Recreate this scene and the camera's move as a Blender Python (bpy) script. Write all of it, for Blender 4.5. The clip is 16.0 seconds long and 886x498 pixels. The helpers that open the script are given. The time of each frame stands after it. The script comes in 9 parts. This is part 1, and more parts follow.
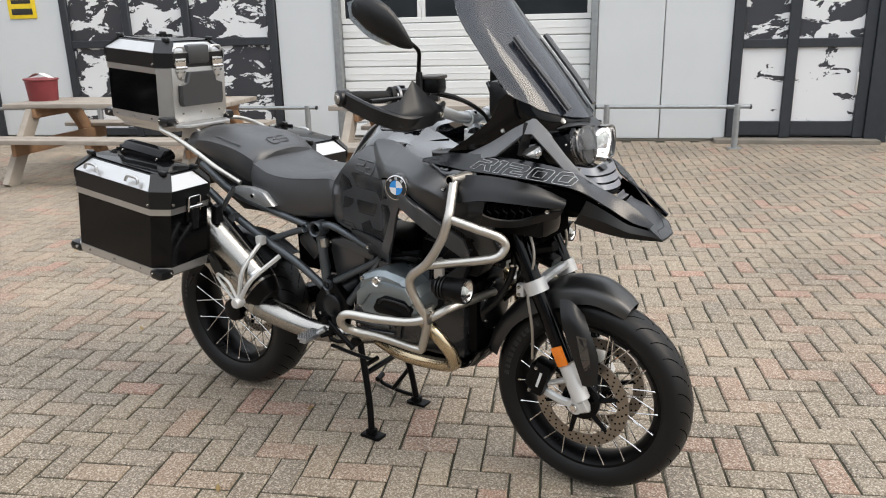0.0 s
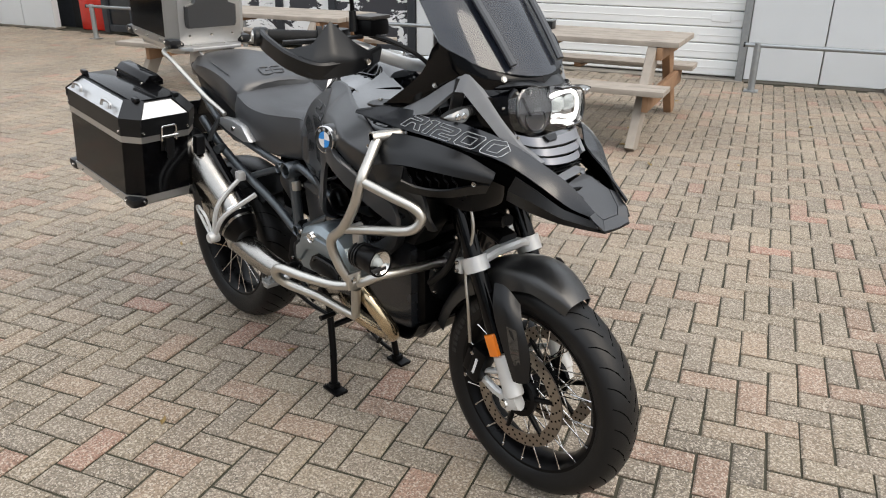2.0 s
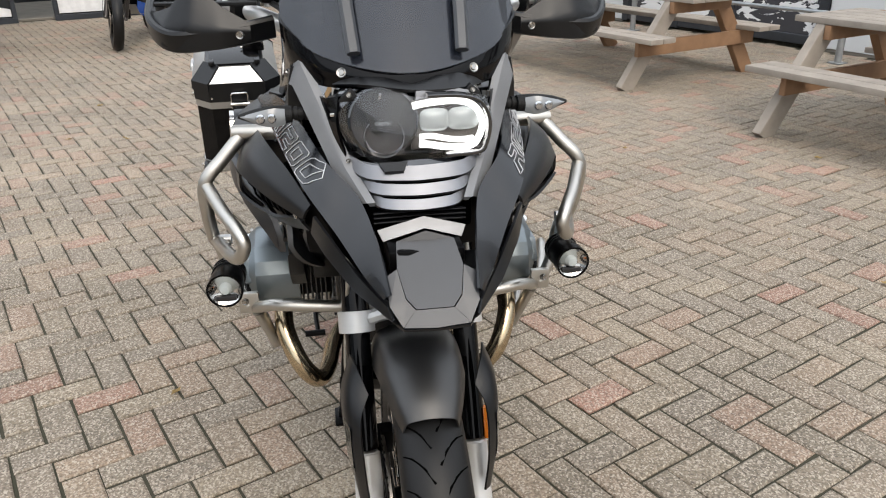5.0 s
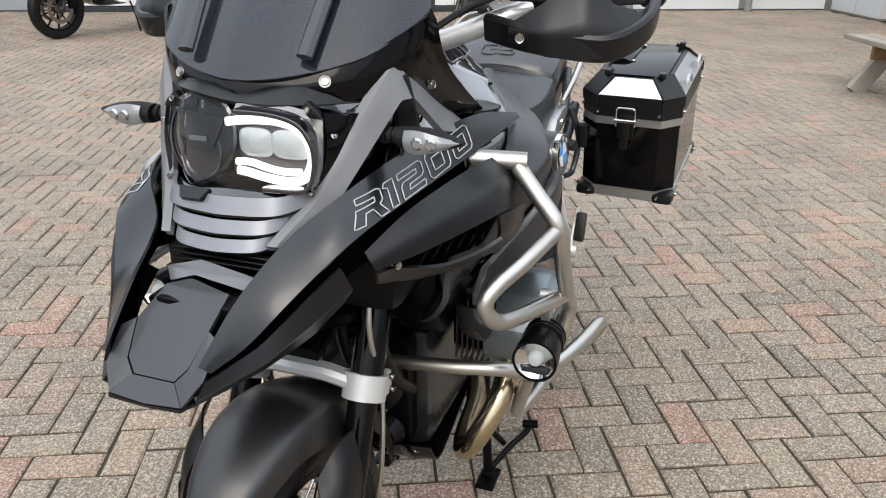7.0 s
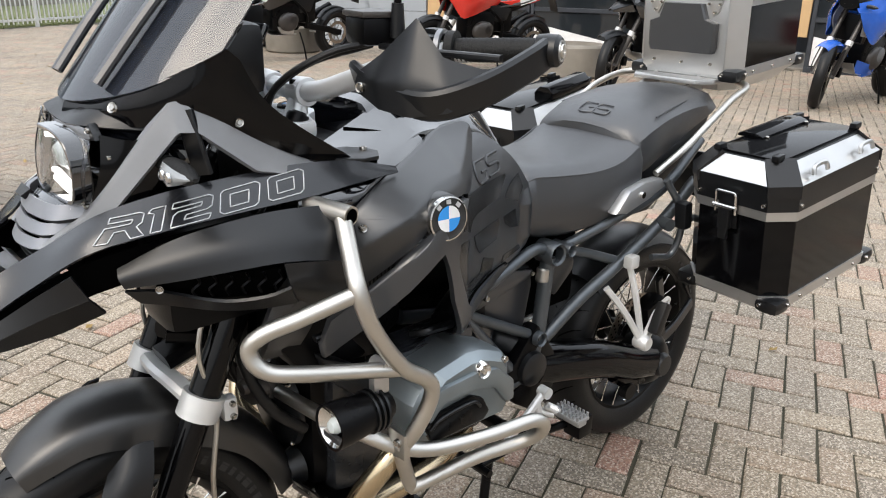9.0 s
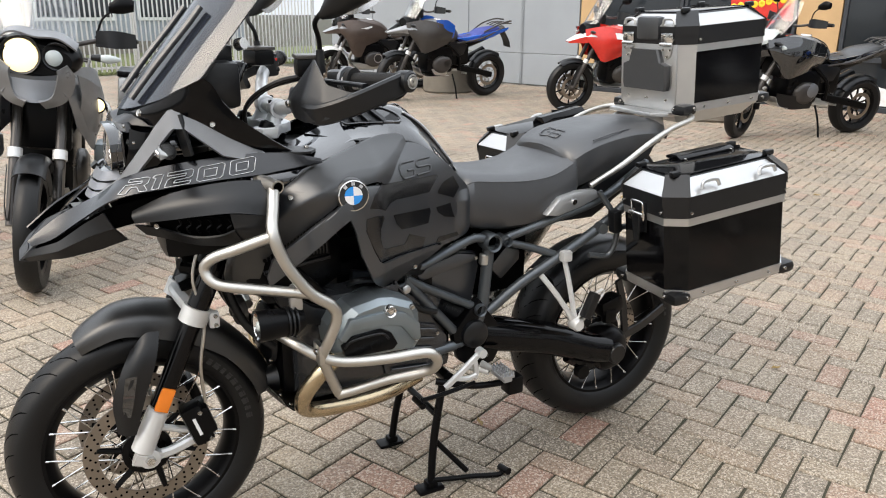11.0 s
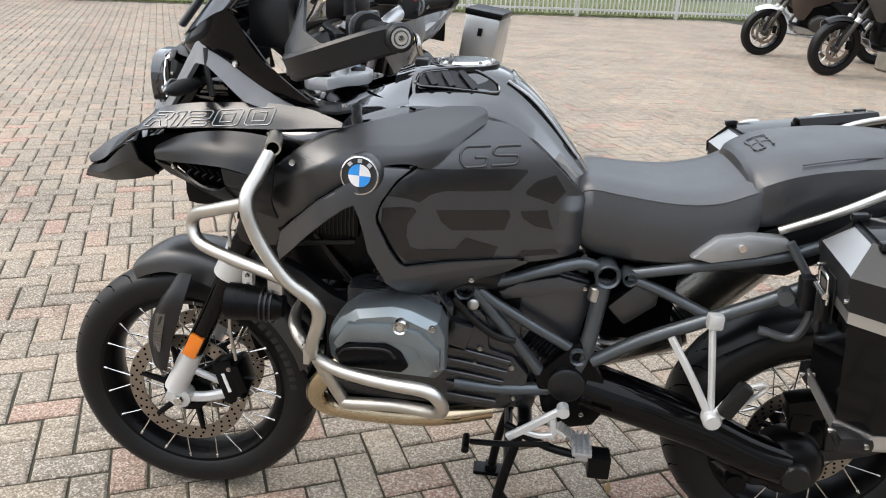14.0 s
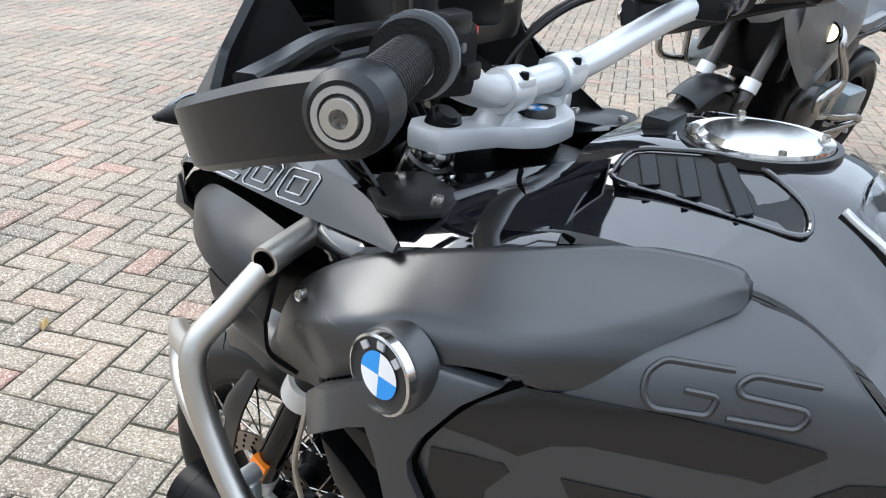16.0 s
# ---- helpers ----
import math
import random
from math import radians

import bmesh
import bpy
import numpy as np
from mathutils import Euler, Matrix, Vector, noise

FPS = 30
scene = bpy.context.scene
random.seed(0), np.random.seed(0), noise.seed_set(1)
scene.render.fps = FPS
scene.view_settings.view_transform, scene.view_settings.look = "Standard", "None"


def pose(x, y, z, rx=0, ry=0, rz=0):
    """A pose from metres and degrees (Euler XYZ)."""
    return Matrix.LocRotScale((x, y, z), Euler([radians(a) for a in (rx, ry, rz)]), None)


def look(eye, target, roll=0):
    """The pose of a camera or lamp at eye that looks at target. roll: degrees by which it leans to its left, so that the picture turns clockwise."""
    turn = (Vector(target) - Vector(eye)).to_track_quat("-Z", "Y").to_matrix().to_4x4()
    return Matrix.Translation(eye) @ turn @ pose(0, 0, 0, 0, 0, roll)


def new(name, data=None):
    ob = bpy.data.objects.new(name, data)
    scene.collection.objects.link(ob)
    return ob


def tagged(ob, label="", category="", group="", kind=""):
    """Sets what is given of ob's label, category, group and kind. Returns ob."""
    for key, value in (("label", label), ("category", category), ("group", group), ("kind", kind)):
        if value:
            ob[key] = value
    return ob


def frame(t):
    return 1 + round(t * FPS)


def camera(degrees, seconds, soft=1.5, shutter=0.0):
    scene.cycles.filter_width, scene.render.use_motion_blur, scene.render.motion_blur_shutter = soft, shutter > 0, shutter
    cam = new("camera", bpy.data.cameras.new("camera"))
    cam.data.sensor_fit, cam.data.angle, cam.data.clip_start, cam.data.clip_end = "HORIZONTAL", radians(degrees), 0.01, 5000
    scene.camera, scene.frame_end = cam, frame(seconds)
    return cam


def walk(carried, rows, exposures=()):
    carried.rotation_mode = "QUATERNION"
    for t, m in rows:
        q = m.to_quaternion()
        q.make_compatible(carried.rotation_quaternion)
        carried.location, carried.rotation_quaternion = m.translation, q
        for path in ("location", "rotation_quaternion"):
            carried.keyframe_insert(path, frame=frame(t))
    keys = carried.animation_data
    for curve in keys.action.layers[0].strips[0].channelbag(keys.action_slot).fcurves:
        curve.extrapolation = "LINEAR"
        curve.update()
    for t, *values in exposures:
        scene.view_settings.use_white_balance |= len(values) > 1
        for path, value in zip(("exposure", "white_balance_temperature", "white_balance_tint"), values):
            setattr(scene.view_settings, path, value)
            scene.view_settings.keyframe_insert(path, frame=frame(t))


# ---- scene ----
cam = camera(60.4, 16.0, soft=1.1)
PATH = [
    (0, (2.329, -2.09, 1.468), (1.278, -0.489, 0.894), -1.4),
    (0.5, (2.441, -2.024, 1.513), (1.347, -0.472, 0.885), -0.9),
    (1, (2.559, -1.906, 1.531), (1.403, -0.425, 0.847), -0.3),
    (1.5, (2.606, -1.707, 1.505), (1.364, -0.319, 0.776), 0.2),
    (2, (2.665, -1.47, 1.51), (1.327, -0.196, 0.744), 0.4),
    (2.5, (2.778, -1.23, 1.505), (1.338, -0.086, 0.719), 0.4),
    (3, (2.83, -1.016, 1.481), (1.293, -0.013, 0.687), 0.3),
    (3.5, (2.794, -0.789, 1.458), (1.164, 0.053, 0.661), -0.1),
    (4, (2.775, -0.59, 1.453), (1.07, 0.081, 0.651), -0.5),
    (4.2, (2.779, -0.489, 1.447), (1.047, 0.106, 0.644), -0.7),
    (6.3, (2.467, 0.332, 1.399), (0.655, 0.071, 0.593), 0.3),
    (6.5, (2.445, 0.418, 1.393), (0.648, 0.057, 0.591), 0.3),
    (7, (2.306, 0.571, 1.379), (0.573, -0.036, 0.587), 0.2),
    (7.5, (2.169, 0.716, 1.398), (0.528, -0.129, 0.627), 0.1),
    (8, (2.059, 0.931, 1.394), (0.531, -0.127, 0.656), 0.1),
    (8.5, (1.942, 1.101, 1.392), (0.55, -0.142, 0.675), 0.6),
    (9, (1.797, 1.197, 1.379), (0.548, -0.203, 0.687), 1.0),
    (9.2, (1.756, 1.256, 1.376), (0.555, -0.197, 0.708), 1.0),
    (11.3, (1.607, 2.09, 1.424), (0.762, 0.379, 0.826), 1.1),
    (11.5, (1.556, 2.167, 1.428), (0.757, 0.434, 0.829), 1.7),
    (12, (1.469, 2.202, 1.424), (0.767, 0.43, 0.817), 2.0),
    (12.5, (1.282, 2.104, 1.412), (0.755, 0.284, 0.769), 2.7),
    (13, (1.128, 1.992, 1.401), (0.79, 0.137, 0.734), 2.9),
    (13.5, (0.893, 1.864, 1.427), (0.79, -0.005, 0.721), 3.3),
    (14, (0.765, 1.675, 1.412), (0.898, -0.176, 0.666), 3.6),
    (14.5, (0.697, 1.412, 1.4), (1.064, -0.395, 0.625), 4.0),
    (15, (0.628, 1.168, 1.388), (1.228, -0.554, 0.568), 4.2),
    (15.5, (0.607, 0.943, 1.379), (1.44, -0.658, 0.518), 4.5),
    (16, (0.686, 0.731, 1.382), (1.737, -0.716, 0.487), 4.5),
]
EXPOSURES = [(0.0, 0.12, 7000, 10), (2.0, 0.05, 7000, 10), (4.0, 0.02, 7000, 10), (6.5, 0.00, 6700, 10), (7.2, 0.12, 6700, 10), (9.0, 0.36, 6850, 10), (12.5, 0.36, 7000, 10), (14.0, 0.40, 6700, 10), (15.0, 0.50, 6300, 9), (16.0, 0.52, 6150, 8)]
walk(cam, [(t, look(eye, target, roll)) for t, eye, target, roll in PATH], EXPOSURES)

# ---- light ----
SUN_EL, SUN_AZ = 46.0, 80.0
world = bpy.data.worlds.new("overcast_sky")
scene.world = world
world.use_nodes = True
wn, wl = world.node_tree.nodes, world.node_tree.links
sky = wn.new("ShaderNodeTexSky")
sky.sky_type, sky.sun_disc = "NISHITA", False
sky.sun_elevation, sky.sun_rotation = radians(SUN_EL), radians(SUN_AZ)
sky.air_density, sky.dust_density, sky.ozone_density = 1.0, 5.0, 1.0
soft_sky = wn.new("ShaderNodeMixRGB")
soft_sky.inputs["Fac"].default_value = 0.72
soft_sky.inputs["Color2"].default_value = (9.6, 10.5, 11.8, 1)
clouds = wn.new("ShaderNodeTexNoise")
clouds.inputs["Scale"].default_value, clouds.inputs["Detail"].default_value = 2.2, 5
cloud_tone = wn.new("ShaderNodeMapRange")
cloud_tone.inputs["To Min"].default_value, cloud_tone.inputs["To Max"].default_value = 0.72, 1.25
cloud_mix = wn.new("ShaderNodeMixRGB")
cloud_mix.blend_type, cloud_mix.inputs["Fac"].default_value = "MULTIPLY", 1.0
wl.new(sky.outputs["Color"], soft_sky.inputs["Color1"])
wl.new(clouds.outputs["Fac"], cloud_tone.inputs["Value"])
wl.new(soft_sky.outputs["Color"], cloud_mix.inputs["Color1"])
wl.new(cloud_tone.outputs["Result"], cloud_mix.inputs["Color2"])
# an overcast sky is brighter overhead than at the horizon
sky_dir, sky_split = wn.new("ShaderNodeTexCoord"), wn.new("ShaderNodeSeparateXYZ")
height_tone = wn.new("ShaderNodeMapRange")
height_tone.inputs["To Min"].default_value, height_tone.inputs["To Max"].default_value = 0.74, 1.52
height_mix = wn.new("ShaderNodeMixRGB")
height_mix.blend_type, height_mix.inputs["Fac"].default_value = "MULTIPLY", 1.0
wl.new(sky_dir.outputs["Generated"], sky_split.inputs["Vector"])
wl.new(sky_split.outputs["Z"], height_tone.inputs["Value"])
wl.new(cloud_mix.outputs["Color"], height_mix.inputs["Color1"])
wl.new(height_tone.outputs["Result"], height_mix.inputs["Color2"])
wl.new(height_mix.outputs["Color"], wn["Background"].inputs["Color"])
wn["Background"].inputs["Strength"].default_value = 0.15
sun = new("sun", bpy.data.lights.new("sun", "SUN"))
sun.data.energy, sun.data.angle, sun.data.color = 1.3, radians(35), (1.0, 0.95, 0.88)
az, el = radians(SUN_AZ), radians(SUN_EL)
sun.matrix_world = look((0, 0, 20), Vector((0, 0, 20)) - Vector((math.sin(az) * math.cos(el), math.cos(az) * math.cos(el), math.sin(el))))


# ---- materials ----
def material(name, color, rough=0.5, metal=0.0, vary=0.15, scale=12.0, bump=0.0, fine=300.0, coat=0.0, spread=0.08, second=None, alpha=1.0, glow=0.0, gloss=0.5):
    """Principled paint with two scales of variation: broad tone and fine relief."""
    m = bpy.data.materials.new(name)
    m.use_nodes = True
    n, l = m.node_tree.nodes, m.node_tree.links
    b = n["Principled BSDF"]
    co = n.new("ShaderNodeTexCoord")
    broad = n.new("ShaderNodeTexNoise")
    broad.inputs["Scale"].default_value, broad.inputs["Detail"].default_value = scale, 6
    l.new(co.outputs["Object"], broad.inputs["Vector"])
    mix = n.new("ShaderNodeMixRGB")
    c2 = second or tuple(c * (1 - vary * 2) for c in color)
    mix.inputs["Color1"].default_value = (*[min(1, c * (1 + vary)) for c in color], 1)
    mix.inputs["Color2"].default_value = (*c2, 1)
    l.new(broad.outputs["Fac"], mix.inputs["Fac"])
    l.new(mix.outputs["Color"], b.inputs["Base Color"])
    span = n.new("ShaderNodeMapRange")
    span.inputs["To Min"].default_value, span.inputs["To Max"].default_value = max(0.02, rough - spread), min(1, rough + spread)
    grain = n.new("ShaderNodeTexNoise")
    grain.inputs["Scale"].default_value, grain.inputs["Detail"].default_value = fine, 3
    l.new(co.outputs["Object"], grain.inputs["Vector"])
    l.new(broad.outputs["Fac"], span.inputs["Value"])
    l.new(span.outputs["Result"], b.inputs["Roughness"])
    b.inputs["Metallic"].default_value = metal
    b.inputs["Specular IOR Level"].default_value = gloss
    b.inputs["Coat Weight"].default_value = coat
    b.inputs["Coat Roughness"].default_value = 0.04
    b.inputs["Alpha"].default_value = alpha
    if bump:
        bp = n.new("ShaderNodeBump")
        bp.inputs["Strength"].default_value, bp.inputs["Distance"].default_value = bump, 0.002
        l.new(grain.outputs["Fac"], bp.inputs["Height"])
        l.new(bp.outputs["Normal"], b.inputs["Normal"])
    if glow:
        b.inputs["Emission Color"].default_value = (*color, 1)
        b.inputs["Emission Strength"].default_value = glow
    return m


def glass(name, tint, rough=0.03, ior=1.45, weight=1.0):
    m = bpy.data.materials.new(name)
    m.use_nodes = True
    b = m.node_tree.nodes["Principled BSDF"]
    b.inputs["Base Color"].default_value = (*tint, 1)
    b.inputs["Roughness"].default_value, b.inputs["IOR"].default_value = rough, ior
    b.inputs["Transmission Weight"].default_value = weight
    return m


GLOSS = material("gloss_black_paint", (0.0030, 0.0035, 0.0050), 0.05, coat=1.0, spread=0.015, gloss=0.9)
BLADEM = material("satin_black_paint", (0.0048, 0.0056, 0.0078), 0.24, spread=0.05, bump=0.02, fine=1200, coat=0.15, gloss=0.6)
PLATEM = material("grained_black_plastic", (0.018, 0.020, 0.0245), 0.38, bump=0.10, fine=900, gloss=0.85)
FENDERM = material("grained_fender_plastic", (0.012, 0.0118, 0.012), 0.36, bump=0.12, fine=900, gloss=0.8)
STRUTM = material("grey_grained_strut", (0.185, 0.192, 0.203), 0.44, bump=0.2, fine=1400)
SLATM = material("grey_slat_paint", (0.25, 0.26, 0.285), 0.36, 0.4, bump=0.05, fine=1200)
FRAMEM = material("graphite_frame_paint", (0.098, 0.109, 0.119), 0.34, 0.6, bump=0.06)
BOWLM = material("dark_lamp_plastic", (0.020, 0.020, 0.022), 0.35)
LENSI = material("clear_indicator_lens", (0.22, 0.235, 0.245), 0.08, vary=0.1, coat=0.6)
LENSW = material("pale_frosted_lens", (0.42, 0.46, 0.46), 0.10, vary=0.06, coat=0.5)
MATTE = material("matte_black_plastic", (0.0042, 0.0046, 0.0056), 0.34, bump=0.07, fine=900, gloss=0.42)
BLACK = material("black_powder_coat", (0.0026, 0.0026, 0.0030), 0.30, bump=0.05, gloss=0.13)
PANELM = material("satin_black_panel", (0.0068, 0.0077, 0.0096), 0.37, vary=0.06, bump=0.03, fine=1500, spread=0.03, gloss=1.0)
SATIN = material("satin_graphite_paint", (0.0195, 0.0212, 0.0245), 0.33, vary=0.06, bump=0.03, fine=1500, spread=0.03, gloss=1.0)
STICKER = material("smooth_black_sticker", (0.0050, 0.0055, 0.0068), 0.22, gloss=0.6)
GREYP = material("grey_metallic_trim", (0.20, 0.208, 0.222), 0.36, 0.5, bump=0.05, fine=1200)
RUBBER = material("tyre_rubber", (0.0055, 0.0055, 0.0060), 0.40, vary=0.3, gloss=0.26, bump=0.15, fine=500, second=(0.0090, 0.0088, 0.0085))
# Near black: the shade of grooves, holes and hollows is put into the colour.
RECESSM = material("tyre_groove", (0.0012, 0.0012, 0.0012), 0.9, gloss=0.02)
TYREMARK = material("raised_tyre_mark", (0.016, 0.016, 0.016), 0.6)
STEEL = material("brushed_steel_tube", (0.56, 0.54, 0.50), 0.36, 1.0, vary=0.08, bump=0.1, fine=700)
CHROME = material("polished_steel", (0.72, 0.71, 0.69), 0.14, 1.0, vary=0.08)
HEATED = material("heat_tinted_steel", (0.62, 0.52, 0.36), 0.2, 1.0, vary=0.1, scale=5, second=(0.36, 0.27, 0.17))
ALU = material("anodised_aluminium", (0.53, 0.53, 0.525), 0.33, 0.9, vary=0.06, bump=0.06, fine=800)
PALE = material("silver_painted_casting", (0.62, 0.62, 0.61), 0.34, 0.35, vary=0.06, bump=0.08)
CASTM = material("cast_aluminium", (0.42, 0.43, 0.44), 0.36, 0.7, vary=0.08, bump=0.1)
ENGINE = material("graphite_engine_casting", (0.235, 0.268, 0.285), 0.37, 0.8, vary=0.10, bump=0.08)
CASING = material("black_engine_casing", (0.018, 0.0195, 0.0225), 0.25, vary=0.2, bump=0.10, fine=500, gloss=0.7)
MUFFM = material("satin_steel_can", (0.40, 0.385, 0.36), 0.24, 1.0, vary=0.12, scale=6, bump=0.05, fine=700)
BARM = material("pale_silver_bar", (0.66, 0.67, 0.68), 0.36, 0.45, vary=0.05, bump=0.05, fine=900)
SEATM = material("seat_vinyl", (0.0175, 0.019, 0.0222), 0.40, bump=0.22, fine=650, gloss=1.0)
CASEB = material("case_black_panel", (0.0022, 0.0022, 0.0027), 0.08, spread=0.02, gloss=0.22)
DISC = material("brake_disc_steel", (0.34, 0.30, 0.26), 0.34, 1.0, vary=0.12, scale=30)
ORANGE = material("amber_reflector", (0.85, 0.22, 0.02), 0.15, spread=0.05)
WHITEP = material("white_enamel", (0.78, 0.78, 0.78), 0.25)
BLUEP = material("blue_enamel", (0.03, 0.28, 0.72), 0.25)
SILVERLINE = material("silver_line", (0.55, 0.56, 0.58), 0.35, 0.3)
SMOKE = material("smoked_screen", (0.016, 0.019, 0.026), 0.05, vary=0.03, spread=0.01, alpha=0.86, gloss=0.7)
CLEAR = glass("clear_lens", (0.92, 0.93, 0.95), 0.02)
LED = material("daylight_led", (1.0, 1.0, 1.0), 0.3, glow=2.4)
WARM = material("warm_headlamp", (1.0, 0.80, 0.46), 0.3, glow=1.15)
REFLECT = material("lamp_reflector", (0.62, 0.63, 0.65), 0.16, 1.0)
RED = material("red_paint", (0.62, 0.03, 0.02), 0.2, coat=0.4)
BLUEPAINT = material("blue_paint", (0.015, 0.10, 0.48), 0.22, coat=0.4)
BLUESEAT = material("dark_blue_vinyl", (0.025, 0.04, 0.24), 0.5, bump=0.3)
BRONZE = material("brown_metallic_paint", (0.088, 0.066, 0.056), 0.32, 0.4)
LITGREY = material("steel_grey_metallic", (0.20, 0.203, 0.208), 0.30, 0.5)
DARKGREY = material("dark_grey_paint", (0.060, 0.054, 0.050), 0.33, 0.3)
SILVERP = material("silver_paint", (0.36, 0.37, 0.38), 0.3, 0.6)
KNURL = material("black_grip_rubber", (0.008, 0.008, 0.008), 0.6, bump=0.5, fine=420, gloss=0.25)


# ---- building blocks ----
def finish(bm, angle=38):
    bmesh.ops.remove_doubles(bm, verts=bm.verts, dist=1e-5)
    bmesh.ops.recalc_face_normals(bm, faces=bm.faces)
    lim = radians(angle)
    for f in bm.faces:
        f.smooth = True
    for e in bm.edges:
        if len(e.link_faces) == 2 and e.calc_face_angle(0) > lim:
            e.smooth = False
    return bm


def part(name, bm, mat, parent=None, label="", angle=38):
    """Links a bmesh as one mesh object under a thing or a part."""
    finish(bm, angle)
    me = bpy.data.meshes.new(name)
    bm.to_mesh(me)
    bm.free()
    me.materials.append(mat)
    ob = new(name, me)
    if parent:
        ob.parent = parent
    if label:
        ob["label"] = label
    return ob


def repeat(ob, m, parent=None):
    """Another object on the same mesh."""
    c = new(ob.name.split(".")[0], ob.data)
    c.parent = parent or ob.parent
    c.matrix_basis = m
    if "label" in ob:
        c["label"] = ob["label"]
    return c


def thing(name, m, label, category, group="", kind=""):
    e = new(name)
    e.matrix_basis = m
    e.empty_display_size = 0.1
    return tagged(e, label, category, group, kind)


def join(*bms):
    out = bmesh.new()
    for b in bms:
        me = bpy.data.meshes.new("joined")
        b.to_mesh(me)
        b.free()
        out.from_mesh(me)
        bpy.data.meshes.remove(me)
    return out


def box(c, s, bevel=0.004, m=None, seg=2):
    bm = bmesh.new()
    bmesh.ops.create_cube(bm, size=1)
    bmesh.ops.scale(bm, vec=s, verts=bm.verts)
    if bevel:
        bmesh.ops.bevel(bm, geom=list(bm.edges), offset=min(bevel, min(s) * 0.45), segments=seg, affect="EDGES", profile=0.6)
    bmesh.ops.transform(bm, matrix=Matrix.Translation(c) @ (m or Matrix()), verts=bm.verts)
    return bm


def lathe(profile, c=(0, 0, 0), axis=(0, 1, 0), n=32, closed=False):
    """profile: (radius, height along the axis)."""
    bm = bmesh.new()
    rot = Vector(axis).normalized().to_track_quat("Z", "Y").to_matrix()
    rings = []
    for r, h in profile:
        ring = []
        for i in range(n):
            a = 2 * math.pi * i / n
            ring.append(bm.verts.new(Vector(c) + rot @ Vector((r * math.cos(a), r * math.sin(a), h))))
        rings.append(ring)
    pairs = list(zip(rings, rings[1:])) + ([(rings[-1], rings[0])] if closed else [])
    for p, q in pairs:
        for i in range(n):
            bm.faces.new((p[i], p[(i + 1) % n], q[(i + 1) % n], q[i]))
    if not closed:
        for ring in (rings[0], rings[-1]):
            if (ring[0].co - ring[n // 2].co).length > 1e-4:
                bm.faces.new(ring)
    return bm


def rod(p, q, r, r2=None, n=14, bevel=0.0):
    p, q = Vector(p), Vector(q)
    L = (q - p).length
    r2 = r if r2 is None else r2
    b = min(bevel, L * 0.3, r * 0.5)
    prof = [(r - b, 0), (r, b), (r2, L - b), (r2 - b, L)] if b else [(r, 0), (r2, L)]
    return lathe(prof, p, q - p, n)


def smooth_path(pts, per=6):
    pts = [Vector(p) for p in pts]
    if len(pts) < 3:
        return pts
    ext = [pts[0] * 2 - pts[1], *pts, pts[-1] * 2 - pts[-2]]
    out = []
    for i in range(1, len(ext) - 2):
        a, b, c, d = ext[i - 1:i + 3]
        for k in range(per):
            t = k / per
            out.append(0.5 * (2 * b + (c - a) * t + (2 * a - 5 * b + 4 * c - d) * t * t + (3 * b - a - 3 * c + d) * t ** 3))
    return out + [pts[-1]]


def round_path(pts, radius=0.04, per=6):
    """Straight runs with rounded bends."""
    pts = [Vector(p) for p in pts]
    out = [pts[0]]
    for a, b, c in zip(pts, pts[1:], pts[2:]):
        d1, d2 = min(radius, (a - b).length * 0.48), min(radius, (c - b).length * 0.48)
        p, q = b + (a - b).normalized() * d1, b + (c - b).normalized() * d2
        for k in range(per + 1):
            t = k / per
            out.append(p * (1 - t) ** 2 + b * 2 * t * (1 - t) + q * t * t)
    return out + [pts[-1]]


def sweep(path, section, up=(0, 0, 1), taper=None, closed=False):
    """A section of (side, up) offsets carried along a path."""
    bm = bmesh.new()
    n, rings, prev = len(path), [], None
    for i, p in enumerate(path):
        if closed:
            d = (path[(i + 1) % n] - path[i - 1]).normalized()
        else:
            d = (path[min(i + 1, n - 1)] - path[max(i - 1, 0)]).normalized()
        if prev is None:
            u = Vector(up)
            u = (u - d * u.dot(d))
            if u.length < 1e-3:
                u = Vector((1, 0, 0)) - d * d.x
            u.normalize()
        else:
            u = (prev - d * prev.dot(d)).normalized()
        prev = u
        s = d.cross(u)
        k = 1.0 if taper is None else taper[0] + (taper[1] - taper[0]) * i / (n - 1)
        rings.append([bm.verts.new(p + s * a * k + u * b * k) for a, b in section])
    m = len(section)
    for p, q in list(zip(rings, rings[1:])) + ([(rings[-1], rings[0])] if closed else []):
        for i in range(m):
            bm.faces.new((p[i], p[(i + 1) % m], q[(i + 1) % m], q[i]))
    if not closed:
        bm.faces.new(rings[0])
        bm.faces.new(rings[-1])
    return bm


def circle(r, n=12):
    return [(r * math.cos(2 * math.pi * i / n), r * math.sin(2 * math.pi * i / n)) for i in range(n)]


def tube(pts, r, n=12, bend=None, taper=None):
    return sweep(round_path(pts, bend) if bend else smooth_path(pts), circle(r, n), taper=taper)


def bar(pts, w, h, bevel=0.25, bend=None, up=(0, 0, 1), taper=None):
    """A flat bar, w wide and h high, with cut corners."""
    a, b, k = w / 2, h / 2, bevel * min(w, h)
    sec = [(-a + k, -b), (a - k, -b), (a, -b + k), (a, b - k), (a - k, b), (-a + k, b), (-a, b - k), (-a, -b + k)]
    return sweep(round_path(pts, bend) if bend else smooth_path(pts), sec, up, taper)


